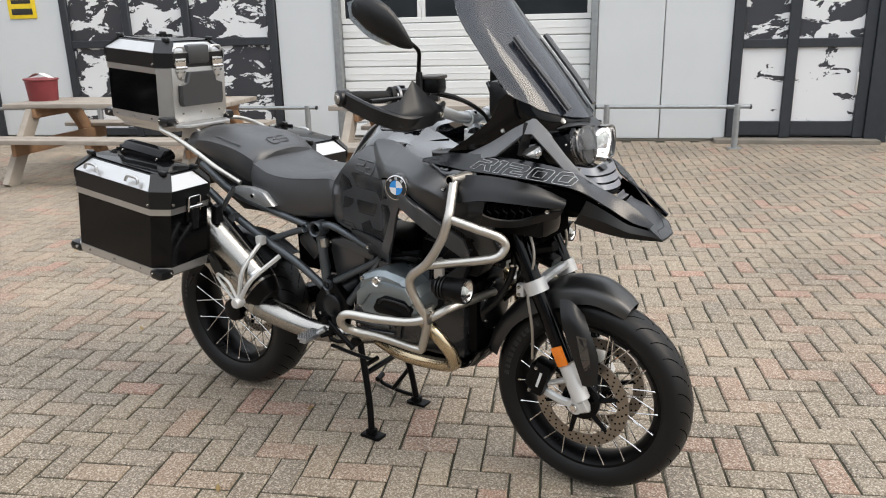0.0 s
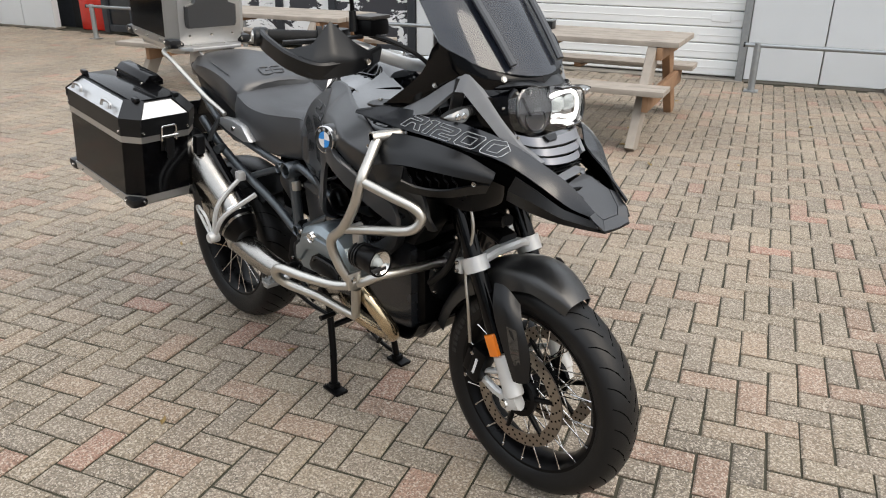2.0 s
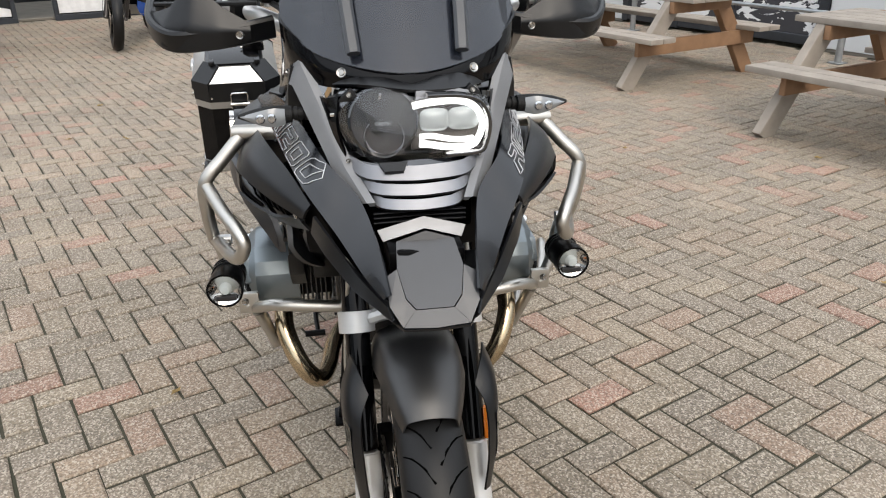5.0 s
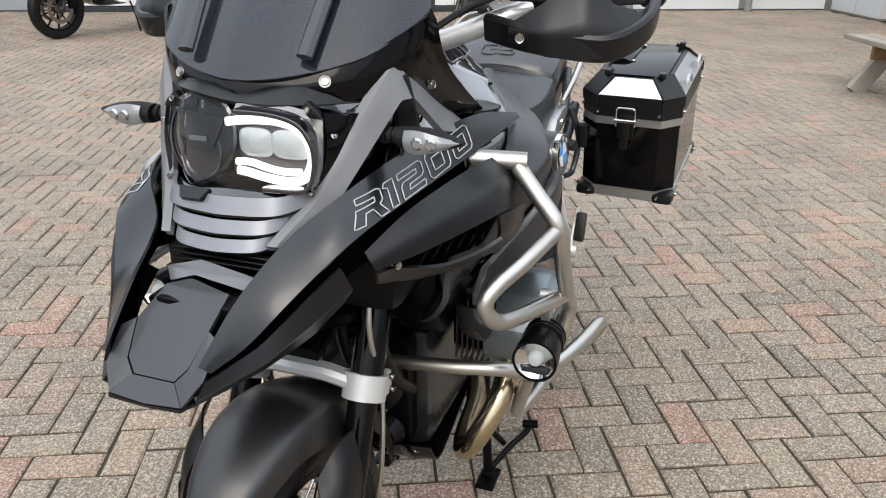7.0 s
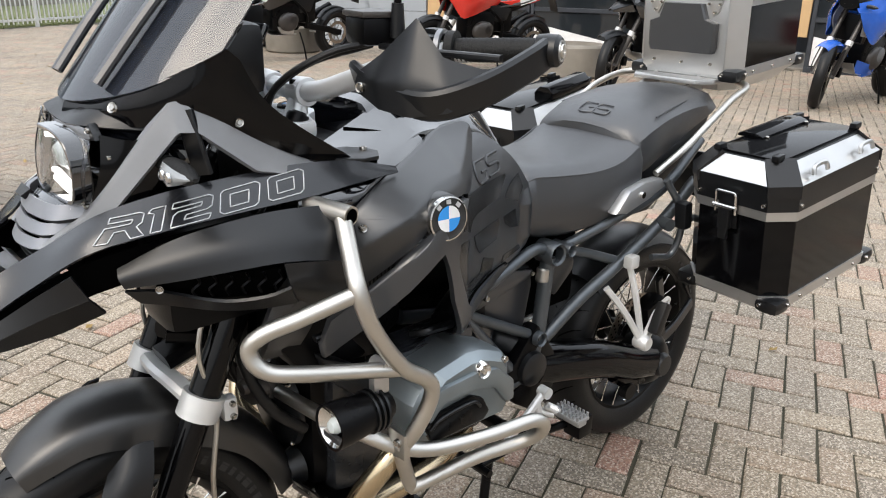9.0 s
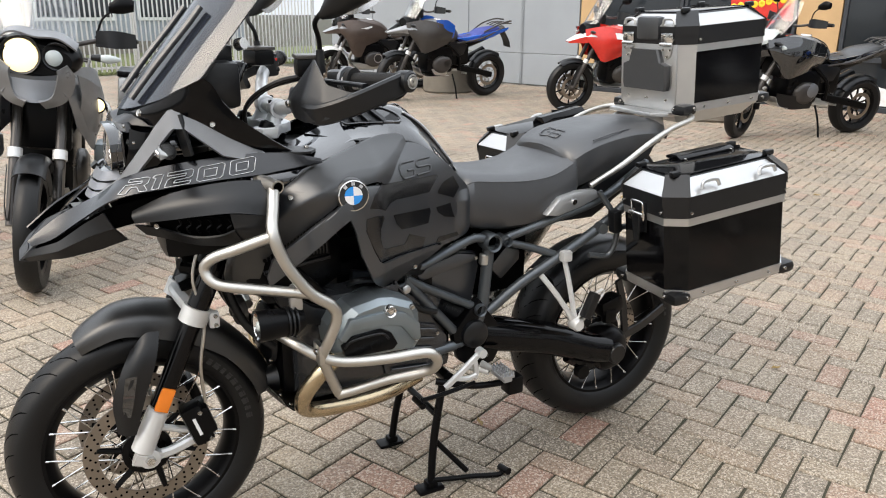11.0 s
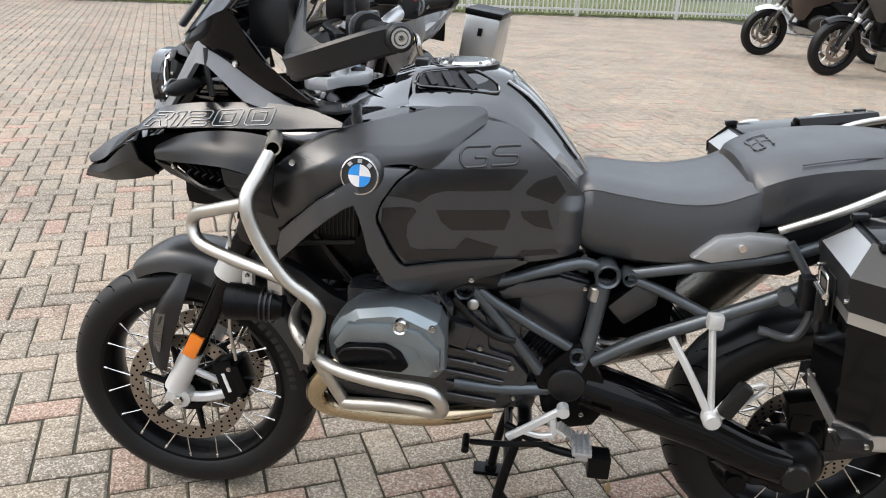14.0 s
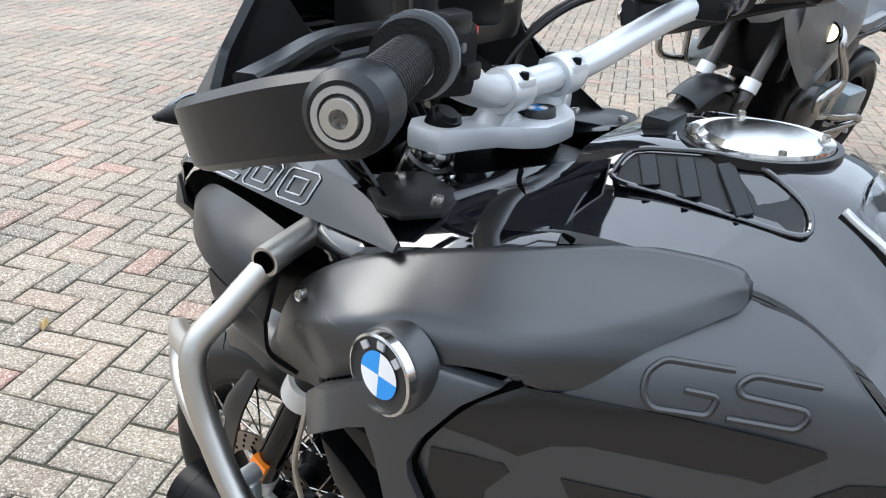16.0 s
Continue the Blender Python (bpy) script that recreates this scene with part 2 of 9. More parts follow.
def resample(pts, n, smooth=True):
    p = smooth_path(pts, 8) if smooth else [Vector(q) for q in pts]
    acc = [0.0]
    for a, b in zip(p, p[1:]):
        acc.append(acc[-1] + (b - a).length)
    out = []
    for i in range(n):
        t = acc[-1] * i / (n - 1)
        j = max(k for k in range(len(acc) - 1) if acc[k] <= t + 1e-9)
        w = acc[j + 1] - acc[j]
        out.append(p[j].lerp(p[j + 1], (t - acc[j]) / w if w else 0))
    return out


def skin(rows, n=16, m=12, thick=0.003, smooth=True):
    """A curved sheet through rows of points, of some thickness."""
    rows = [resample(r, n, smooth) for r in rows]
    cols = [resample([r[i] for r in rows], m, smooth) for i in range(n)]
    bm = bmesh.new()
    v = [[bm.verts.new(p) for p in c] for c in cols]
    for i in range(n - 1):
        for j in range(m - 1):
            bm.faces.new((v[i][j], v[i + 1][j], v[i + 1][j + 1], v[i][j + 1]))
    if thick:
        bmesh.ops.recalc_face_normals(bm, faces=bm.faces)
        bmesh.ops.solidify(bm, geom=list(bm.faces), thickness=thick)
    return bm


def loft(rings, per=4, smooth=True):
    """A closed body through rings of equally many points."""
    rings = [[Vector(p) for p in r] for r in rings]
    k = len(rings[0])
    lines = [smooth_path([r[i] for r in rings], per) if smooth else [r[i] for r in rings] for i in range(k)]
    bm = bmesh.new()
    v = [[bm.verts.new(p) for p in ln] for ln in lines]
    for i in range(k):
        for j in range(len(v[0]) - 1):
            bm.faces.new((v[i][j], v[(i + 1) % k][j], v[(i + 1) % k][j + 1], v[i][j + 1]))
    bm.faces.new([c[0] for c in v])
    bm.faces.new([c[-1] for c in v])
    return bm


def prism(outline, y0, y1, bevel=0.003, axis="y"):
    """An outline in (x, z) pushed from y0 to y1."""
    bm = bmesh.new()
    put = {"y": lambda a, b, c: (a, c, b), "x": lambda a, b, c: (c, a, b), "z": lambda a, b, c: (a, b, c)}[axis]
    f = bm.faces.new([bm.verts.new(put(a, b, y0)) for a, b in outline])
    top = bmesh.ops.extrude_face_region(bm, geom=[f])
    mv = Vector(put(0, 0, y1 - y0))
    bmesh.ops.translate(bm, vec=mv, verts=[g for g in top["geom"] if isinstance(g, bmesh.types.BMVert)])
    if bevel:
        bmesh.ops.recalc_face_normals(bm, faces=bm.faces)
        bmesh.ops.bevel(bm, geom=list(bm.edges), offset=bevel, segments=2, affect="EDGES", profile=0.6)
    return bm


def mirrored(bm, s):
    if s < 0:
        bmesh.ops.scale(bm, vec=(1, -1, 1), verts=bm.verts)
    return bm


def moved(bm, m):
    bmesh.ops.transform(bm, matrix=m, verts=bm.verts)
    return bm


# ---- surfaces of the place ----
def islands(name, stops, rough, speck=0.0, bump=0.5, per_object=False):
    """Stone whose tone differs from piece to piece, with grit and stains."""
    m = bpy.data.materials.new(name)
    m.use_nodes = True
    n, l = m.node_tree.nodes, m.node_tree.links
    b = n["Principled BSDF"]
    pick = n.new("ShaderNodeObjectInfo" if per_object else "ShaderNodeNewGeometry")
    tone = n.new("ShaderNodeValToRGB")
    tone.color_ramp.interpolation = "LINEAR"
    for i, (p, c) in enumerate(stops):
        e = tone.color_ramp.elements[i] if i < 2 else tone.color_ramp.elements.new(p)
        e.position, e.color = p, (*c, 1)
    l.new(pick.outputs["Random" if per_object else "Random Per Island"], tone.inputs["Fac"])
    co = n.new("ShaderNodeNewGeometry")
    stain = n.new("ShaderNodeTexNoise")
    stain.inputs["Scale"].default_value, stain.inputs["Detail"].default_value = 1.3, 8
    l.new(co.outputs["Position"], stain.inputs["Vector"])
    st = n.new("ShaderNodeMapRange")
    st.inputs["From Min"].default_value, st.inputs["From Max"].default_value = 0.3, 0.72
    st.inputs["To Min"].default_value, st.inputs["To Max"].default_value = 0.72, 1.22
    l.new(stain.outputs["Fac"], st.inputs["Value"])
    mul = n.new("ShaderNodeMixRGB")
    mul.blend_type, mul.inputs["Fac"].default_value = "MULTIPLY", 1
    l.new(tone.outputs["Color"], mul.inputs["Color1"])
    l.new(st.outputs["Result"], mul.inputs["Color2"])
    grit = n.new("ShaderNodeTexNoise")
    grit.inputs["Scale"].default_value, grit.inputs["Detail"].default_value = 120, 6
    l.new(co.outputs["Position"], grit.inputs["Vector"])
    gr = n.new("ShaderNodeMapRange")
    gr.inputs["From Min"].default_value, gr.inputs["From Max"].default_value = 0.3, 0.7
    gr.inputs["To Min"].default_value, gr.inputs["To Max"].default_value = 0.50, 1.50
    l.new(grit.outputs["Fac"], gr.inputs["Value"])
    mul2 = n.new("ShaderNodeMixRGB")
    mul2.blend_type, mul2.inputs["Fac"].default_value = "MULTIPLY", 1
    l.new(mul.outputs["Color"], mul2.inputs["Color1"])
    l.new(gr.outputs["Result"], mul2.inputs["Color2"])
    sp = n.new("ShaderNodeTexVoronoi")
    sp.inputs["Scale"].default_value = 210
    l.new(co.outputs["Position"], sp.inputs["Vector"])
    chip = n.new("ShaderNodeSeparateColor")
    l.new(sp.outputs["Color"], chip.inputs["Color"])
    lim = n.new("ShaderNodeMapRange")
    lim.inputs["From Min"].default_value, lim.inputs["From Max"].default_value = 0.60, 0.95
    lim.inputs["To Min"].default_value, lim.inputs["To Max"].default_value = 0, speck
    l.new(chip.outputs["Red"], lim.inputs["Value"])
    mx = n.new("ShaderNodeMixRGB")
    mx.inputs["Color2"].default_value = (0.56, 0.495, 0.41, 1)
    l.new(lim.outputs["Result"], mx.inputs["Fac"])
    l.new(mul2.outputs["Color"], mx.inputs["Color1"])
    l.new(mx.outputs["Color"], b.inputs["Base Color"])
    b.inputs["Roughness"].default_value = rough
    bp = n.new("ShaderNodeBump")
    bp.inputs["Strength"].default_value, bp.inputs["Distance"].default_value = bump, 0.003
    l.new(grit.outputs["Fac"], bp.inputs["Height"])
    l.new(bp.outputs["Normal"], b.inputs["Normal"])
    return m


TONES = ((0.0, (0.158, 0.132, 0.102)), (1.0, (0.262, 0.150, 0.112)), (0.28, (0.222, 0.180, 0.131)), (0.52, (0.180, 0.150, 0.117)), (0.84, (0.238, 0.182, 0.131)), (0.94, (0.238, 0.162, 0.120)))
PAVER = islands("concrete_paver", TONES, 0.8, 0.60)
PAVER_ONE = islands("concrete_paver_single", TONES, 0.8, 0.60, per_object=True)
JOINT = material("sandy_joint_with_moss", (0.046, 0.039, 0.027), 0.95, vary=0.3, scale=2.5, bump=0.6, fine=260, second=(0.024, 0.028, 0.014))
CLADDING = material("light_grey_metal_cladding", (0.61, 0.635, 0.65), 0.42, vary=0.05, scale=1.2, bump=0.04, fine=60)
SHUTTER = material("white_sectional_door", (0.80, 0.81, 0.80), 0.42, vary=0.05, scale=1.5)
FRAME = material("anthracite_aluminium", (0.035, 0.04, 0.048), 0.42, 0.2)
GALV = material("galvanised_steel", (0.36, 0.38, 0.39), 0.45, 0.75, vary=0.15, scale=20)
TIMBER = material("weathered_spruce", (0.33, 0.29, 0.245), 0.8, vary=0.2, scale=7, bump=0.5, fine=150, second=(0.18, 0.16, 0.14))
TIMBER_RAW = material("reddish_timber_side", (0.29, 0.165, 0.09), 0.75, vary=0.2, scale=8, bump=0.4, fine=150)
CONCRETE = material("grey_concrete", (0.21, 0.19, 0.16), 0.85, vary=0.2, scale=5, bump=0.5, fine=120)
DARKGLASS = material("dark_window_glass", (0.02, 0.024, 0.028), 0.06, vary=0.3, scale=1.0, spread=0.02)
WOODPANEL = material("warm_wood_panel", (0.52, 0.34, 0.17), 0.5, vary=0.15, scale=3)
GRASS = material("mown_grass", (0.085, 0.12, 0.035), 0.9, vary=0.3, scale=3, bump=0.6, fine=60, second=(0.13, 0.12, 0.06))
YELLOW = material("yellow_sign", (0.86, 0.62, 0.03), 0.4)
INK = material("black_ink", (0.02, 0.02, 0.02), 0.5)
DARKRED = material("dark_red_plastic", (0.20, 0.03, 0.035), 0.4)
PAPER = material("white_paper", (0.75, 0.75, 0.73), 0.7)
WALLGREY = material("far_corrugated_wall", (0.30, 0.33, 0.36), 0.5, vary=0.06)
STONEGREY = material("mid_grey_wall_panel", (0.30, 0.325, 0.35), 0.45, vary=0.08, scale=1.2, bump=0.04, fine=60)
LEAFM = material("dry_leaf", (0.30, 0.20, 0.06), 0.8, vary=0.4, scale=4, second=(0.10, 0.07, 0.04))


def print_film(name, seed, amount):
    """A window film printed in black and white with torn shapes."""
    m = bpy.data.materials.new(name)
    m.use_nodes = True
    n, l = m.node_tree.nodes, m.node_tree.links
    b = n["Principled BSDF"]
    co = n.new("ShaderNodeTexCoord")
    mp = n.new("ShaderNodeMapping")
    mp.inputs["Location"].default_value, mp.inputs["Rotation"].default_value = (seed, 0, seed * 2), (0, 0.6, 0)
    mp.inputs["Scale"].default_value = (1.4, 1, 2.6)
    a = n.new("ShaderNodeTexNoise")
    a.inputs["Scale"].default_value, a.inputs["Detail"].default_value, a.inputs["Roughness"].default_value = 1.6, 10, 0.62
    a.inputs["Distortion"].default_value = 0.6
    l.new(co.outputs["Object"], mp.inputs["Vector"])
    l.new(mp.outputs["Vector"], a.inputs["Vector"])
    cr = n.new("ShaderNodeValToRGB")
    cr.color_ramp.interpolation = "CONSTANT"
    cr.color_ramp.elements[0].color = (0.05, 0.052, 0.06, 1)
    cr.color_ramp.elements[1].position, cr.color_ramp.elements[1].color = amount, (0.74, 0.75, 0.76, 1)
    l.new(a.outputs["Fac"], cr.inputs["Fac"])
    l.new(cr.outputs["Color"], b.inputs["Base Color"])
    b.inputs["Roughness"].default_value = 0.25
    return m


FILM = [print_film("printed_film_a", 3.0, 0.47), print_film("printed_film_b", 8.5, 0.53), print_film("printed_film_c", 1.2, 0.5)]
FILM_PALE = print_film("printed_film_pale", 5.7, 0.40)
BAY = 22.0
NORTH = pose(-1.07, 6.93, 0, rz=BAY)
WEST = pose(-11.6, 0, 0, rz=BAY + 90)
FENCE_LINE = pose(-1.5, -17.3, 0, rz=24)


def slab(name, m, x0, x1, y0, y1, z0, z1, mat, parent=None, bevel=0.004, label=""):
    ob = part(name, box(((x0 + x1) / 2, (y0 + y1) / 2, (z0 + z1) / 2), (x1 - x0, y1 - y0, z1 - z0), bevel, seg=1), mat, parent, label)
    if m is not None:
        ob.matrix_basis = m
    return ob


# ---- ground ----
bm = bmesh.new()
bmesh.ops.create_grid(bm, x_segments=8, y_segments=8, size=220)
ground = part("ground", bm, JOINT)
ground.location.z = -0.009
tagged(ground, "sandy ground bed under the brick pavers", "ground", kind="structure")

# ---- north building: wall with garage door, printed windows and a double door ----
wall_north = thing("wall_north", NORTH, "light grey metal-clad workshop wall with printed windows", "wall", kind="structure")
EDGES = [-12.36, -10.9, -9.75, -8.55, -7.36, -4.26, -3.5, -0.2, 1.34, 2.86, 12.0]
SOLID = {0: 0, 3: 0, 5: 0, 7: 0, 9: 0}
TOPS = {1: 2.5, 2: 2.5, 4: 2.6, 6: 3.1, 8: 2.5}
for i, (a, b) in enumerate(zip(EDGES, EDGES[1:])):
    z0 = SOLID.get(i, TOPS.get(i, 0))
    seams = [a + (b - a) * k / max(1, round((b - a) / 0.95)) for k in range(max(1, round((b - a) / 0.95)) + 1)]
    for p, q in zip(seams, seams[1:]):
        slab("panel", None, p + 0.004, q - 0.004, 0, 0.12, z0 + (0.03 if z0 == 0 else 0), 4.2, CLADDING, wall_north, 0.006)
slab("plinth", None, -12.36, -10.9, -0.01, 0.2, 0, 0.03, CONCRETE, wall_north)
for a, b in ((-8.55, -7.36), (-4.26, -3.5), (-0.2, 1.34), (2.86, 12.0)):
    slab("plinth", None, a, b, 0.01, 0.2, -0.005, 0.03, CONCRETE, wall_north)
slab("backing", None, -12.36, 12.0, 0.45, 0.5, -0.005, 4.2, FRAME, wall_north)

garage_door = thing("garage_door", NORTH, "white sectional garage door with a row of dark windows", "garage door", kind="structure")
for k in range(8):
    z = 0.03 + k * 0.178
    sl = slab("slat", None, -3.42, -0.28, 0.10, 0.14, z, z + 0.172, SHUTTER, garage_door, 0.012)
    slab("bead", None, -3.42, -0.28, 0.095, 0.11, z + 0.082, z + 0.09, SHUTTER, garage_door, 0.002)
for k in range(3):
    a = -3.42 + k * 1.047
    slab("window_frame", None, a, a + 1.045, 0.10, 0.14, 1.455, 1.52, SHUTTER, garage_door)
    slab("window_frame", None, a, a + 0.05, 0.10, 0.14, 1.52, 2.05, SHUTTER, garage_door)
    slab("window_frame", None, a + 0.995, a + 1.045, 0.10, 0.14, 1.52, 2.05, SHUTTER, garage_door)
    slab("pane", None, a + 0.05, a + 0.995, 0.12, 0.13, 1.52, 2.05, DARKGLASS, garage_door)
for k in range(6):
    z = 2.05 + k * 0.178
    slab("slat", None, -3.42, -0.28, 0.10, 0.14, z, z + 0.172, SHUTTER, garage_door, 0.012)
for a in (-3.5, -0.28):
    slab("guide_rail", None, a, a + 0.08, -0.02, 0.14, 0, 3.1, GALV, garage_door)
slab("latch_plate", None, -0.62, -0.42, 0.09, 0.10, 0.62, 0.70, SHUTTER, garage_door)
slab("threshold", None, -3.5, -0.2, -0.08, 0.2, -0.005, 0.012, CONCRETE, garage_door)


def glazed(name, m, xs, z0, z1, rails, films, label, leaf=0.055):
    """A framed glazed bay: posts at xs, rails across, a film or glass pane in each opening."""
    w = thing(name, m, label, "window" if "window" in name else "door", kind="structure")
    for x in xs:
        slab("post", None, x - leaf, x + leaf, -0.03, 0.09, z0, z1, FRAME, w, 0.006)
    k = 0
    for a, b in zip(xs, xs[1:]):
        for r in (z0 + 0.07, *rails, z1 - 0.05):
            slab("rail", None, a + leaf, b - leaf, -0.02, 0.08, r - 0.05, r + 0.05, FRAME, w, 0.006)
        for p, q in zip((z0 + 0.07, *rails), (*rails, z1 - 0.05)):
            slab("pane", None, a + leaf - 0.01, b - leaf + 0.01, 0.015, 0.03, p + 0.045, q - 0.045, films[k % len(films)], w, 0)
            k += 1
    return w


glazed("window_1", NORTH, [-7.3, -6.39, -5.52, -4.32], 0.02, 2.6, [1.27], FILM, "anthracite window front covered with black and white prints")
door_1 = glazed("door_1", NORTH, [1.40, 2.0, 2.80], 0.05, 2.5, [1.13], [FILM_PALE, FILM[1], FILM_PALE, FILM[0]], "anthracite double door with black and white prints", 0.06)
slab("handle", None, 2.70, 2.72, -0.09, -0.07, 0.55, 0.80, PALE, door_1)
slab("kick_board", None, 1.46, 1.94, -0.025, 0.05, 0.09, 0.24, FRAME, door_1)
slab("kick_board", None, 2.06, 2.74, -0.025, 0.05, 0.09, 0.24, FRAME, door_1)
slab("doorstep", None, 1.2, 3.0, -0.22, 0.1, -0.005, 0.045, CONCRETE, door_1)
glazed("window_2", NORTH, [-9.72, -9.15, -8.58], 0.02, 2.5, [], [DARKGLASS], "dark glazed door beside the workshop wall")
# Black slab closes the open doorway; the room's darkness is in its colour.
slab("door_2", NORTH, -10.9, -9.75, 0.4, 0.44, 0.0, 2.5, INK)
tagged(bpy.data.objects["door_2"], "black slab standing for the unlit workshop inside the doorway", "doorway", kind="structure")
crate = part("red_cabinet", box((-10.3, 0.3, 0.75), (0.5, 0.15, 1.5), 0.02), RED)
crate.matrix_basis = NORTH
tagged(crate, "red cabinet standing inside the dark doorway", "cabinet")
slab("trim", NORTH, 2.86, 3.1, -0.06, 0.1, 0, 2.6, FRAME)
tagged(bpy.data.objects["trim"], "anthracite corner post beside the double door", "trim", kind="structure")

sign = thing("yellow_sign", NORTH @ pose(-7.93, -0.012, 1.78), "small yellow sign with black bars on the grey wall", "sign")
part("plate", box((0, 0, 0), (0.42, 0.014, 0.30), 0.003), YELLOW, sign)
part("lettering_bar", box((0, -0.008, -0.06), (0.32, 0.004, 0.08), 0.001), INK, sign)
part("lettering_bar", box((0, -0.008, 0.07), (0.30, 0.004, 0.05), 0.001), INK, sign)


def barrier(x0, x1, posts):
    g = thing("guard_rail", NORTH @ pose(0, -0.55, 0), "galvanised tube rail on posts before the wall", "guard rail", "rails before the wall")
    part("rail_tube", rod((x0, 0, 0.47), (x1, 0, 0.47), 0.022, n=12), GALV, g)
    for x in posts:
        part("post", join(rod((x, 0, 0), (x, 0, 0.5), 0.035, n=14, bevel=0.004), box((x, 0, 0.006), (0.14, 0.14, 0.012), 0.002)), GALV, g)
    for x in (x0, x1):
        part("end_cap", lathe([(0.0, -0.006), (0.026, -0.006), (0.026, 0.012), (0.0, 0.012)], (x, 0, 0.47), (1, 0, 0), 12), MATTE, g)
    return g


barrier(-0.2, 1.50, (-0.07, 1.36))
barrier(-9.5, -3.6, (-9.4, -6.6, -3.72))
barrier(3.05, 5.2, (3.15, 5.0))

# ---- west building: showroom ----
wall_west = thing("wall_west", WEST, "showroom front with grey panels, wood strips and large windows", "wall", kind="structure")
for p in (-17.5, -16.1, -14.7, -13.3, -12.0):
    q = min(p + 1.4, -10.68)
    for z0, z1 in ((0.03, 0.62), (0.63, 4.4)):
        slab("panel", None, p + 0.005, q - 0.005, 0, 0.1, z0, z1, STONEGREY, wall_west, 0.006)
for p, q in ((-10.66, -10.32), (-6.82, -6.2), (-4.75, -4.3)):
    slab("wood_panel", None, p, q, 0, 0.1, 0.5, 4.4, WOODPANEL, wall_west, 0.006)
for p, q in ((-0.92, 0.92), (1.1, 2.4)):
    for k in range(9):
        slab("panel", None, p, q, 0.06, 0.1, 0.02 + k * 0.3, 0.31 + k * 0.3, CLADDING, wall_west, 0.008)
slab("lintel", None, -10.66, 2.47, -0.05, 0.3, 2.75, 4.4, CLADDING, wall_west)
slab("floor_slab", None, -10.66, 2.47, 0.2, 3.0, -0.005, 0.03, CONCRETE, wall_west)
slab("back_wall", None, -10.66, 2.47, 3.0, 3.1, 0, 4.4, FRAME, wall_west)
for x in (-1.0, 1.0):
    part("column", rod((x, -0.12, 0), (x, -0.12, 2.75), 0.06, n=16), GALV, wall_west)
for a, b in ((-10.3, -8.68), (-8.66, -6.84), (-6.18, -4.78), (-4.28, -2.7), (-2.68, -1.1)):
    w = thing("window_3", WEST, "large showroom window with a white strip along its foot", "window", kind="structure")
    for x in (a + 0.03, b - 0.03):
        slab("window_frame", None, x - 0.03, x + 0.03, -0.02, 0.08, 0.05, 2.75, FRAME, w)
    slab("window_sill", None, a, b, -0.03, 0.1, 0.0, 0.08, FRAME, w)
    slab("window_frame", None, a + 0.06, b - 0.06, -0.01, 0.07, 0.72, 0.79, FRAME, w)
    slab("pane", None, a + 0.06, b - 0.06, 0.02, 0.035, 0.08, 2.75, DARKGLASS, w, 0)
    L = b - a
    part("film_strip", prism([(a + 0.07, 0.10), (b - 0.07, 0.10), (b - 0.07, 0.20), (a + 0.07, 0.52)], 0.008, 0.014, 0), WHITEP, w)

banner = thing("window_banner", WEST, "red banner with yellow shapes across the showroom window", "banner")
part("cloth", box((-7.40, 0.013, 1.62), (0.98, 0.004, 0.62), 0), RED, banner)
rng = np.random.default_rng(5)
for k in range(9):
    part("lettering_bar", lathe([(0.018, 0.0), (0.022, 0.002), (0.052, 0.002), (0.055, 0.0)], (-7.84 + 0.11 * k, 0.008, 1.50 + 0.020 * k + rng.uniform(-0.02, 0.02)), (0, -1, 0), 14), YELLOW, banner)

# ---- fence, grass and the building behind it ----
fence = thing("fence", FENCE_LINE, "light grey metal bar fence along the yard", "fence", kind="structure")
barm = part("bar", box((0, 0, 0.98), (0.035, 0.016, 1.80), 0.004, seg=1), PALE, fence)
barm.matrix_basis = pose(-4.4, 0, 0)
for i in range(1, 186):
    repeat(barm, pose(-4.4 + i * 0.115, 0, 0))
for z in (0.16, 1.72):
    part("rail", box((6.3, -0.02, z), (21.6, 0.03, 0.05), 0.004, seg=1), PALE, fence)
for i in range(9):
    part("post", box((-4.5 + i * 2.7, -0.05, 0.98), (0.07, 0.07, 1.96), 0.006, seg=1), PALE, fence)
verge = part("verge", box((4, -3.9, -0.02), (40, 7.2, 0.09), 0.02), GRASS)
verge.matrix_basis = FENCE_LINE @ pose(0, -0.1, 0)
tagged(verge, "strip of grass behind the bar fence", "grass", kind="structure")
rng = np.random.default_rng(5)
n = 9000
gx, gy = rng.uniform(-5, 16, n), np.abs(rng.normal(0, 1.6, n))
gh, ga, gw = rng.uniform(0.04, 0.13, n), rng.uniform(0, 6.28, n), rng.uniform(0.006, 0.014, n)
base = np.stack([gx, -gy - 0.02, np.full(n, 0.0)], 1)
d = np.stack([np.cos(ga) * gw, np.sin(ga) * gw, np.zeros(n)], 1)
tip = base + np.stack([np.cos(ga * 3) * gh * 0.4, np.sin(ga * 3) * gh * 0.4, gh], 1)
me = bpy.data.meshes.new("grass_blades")
me.from_pydata(np.concatenate([base - d, base + d, tip]).tolist(), [], [(i, i + n, i + 2 * n) for i in range(n)])
me.materials.append(GRASS)
blades = new("grass_blades", me)
blades.matrix_basis = FENCE_LINE
tagged(blades, "tufts of rough grass along the foot of the fence", "grass", kind="stuff")
warehouse = thing("warehouse", FENCE_LINE @ pose(0, -7.5, 0), "grey corrugated warehouse behind the fence", "building")
prof = []
for i in range(130):
    x = -8 + i * 0.25
    prof += [(x, 0.0), (x + 0.10, 0.0), (x + 0.125, 0.04), (x + 0.225, 0.04)]
bm = bmesh.new()
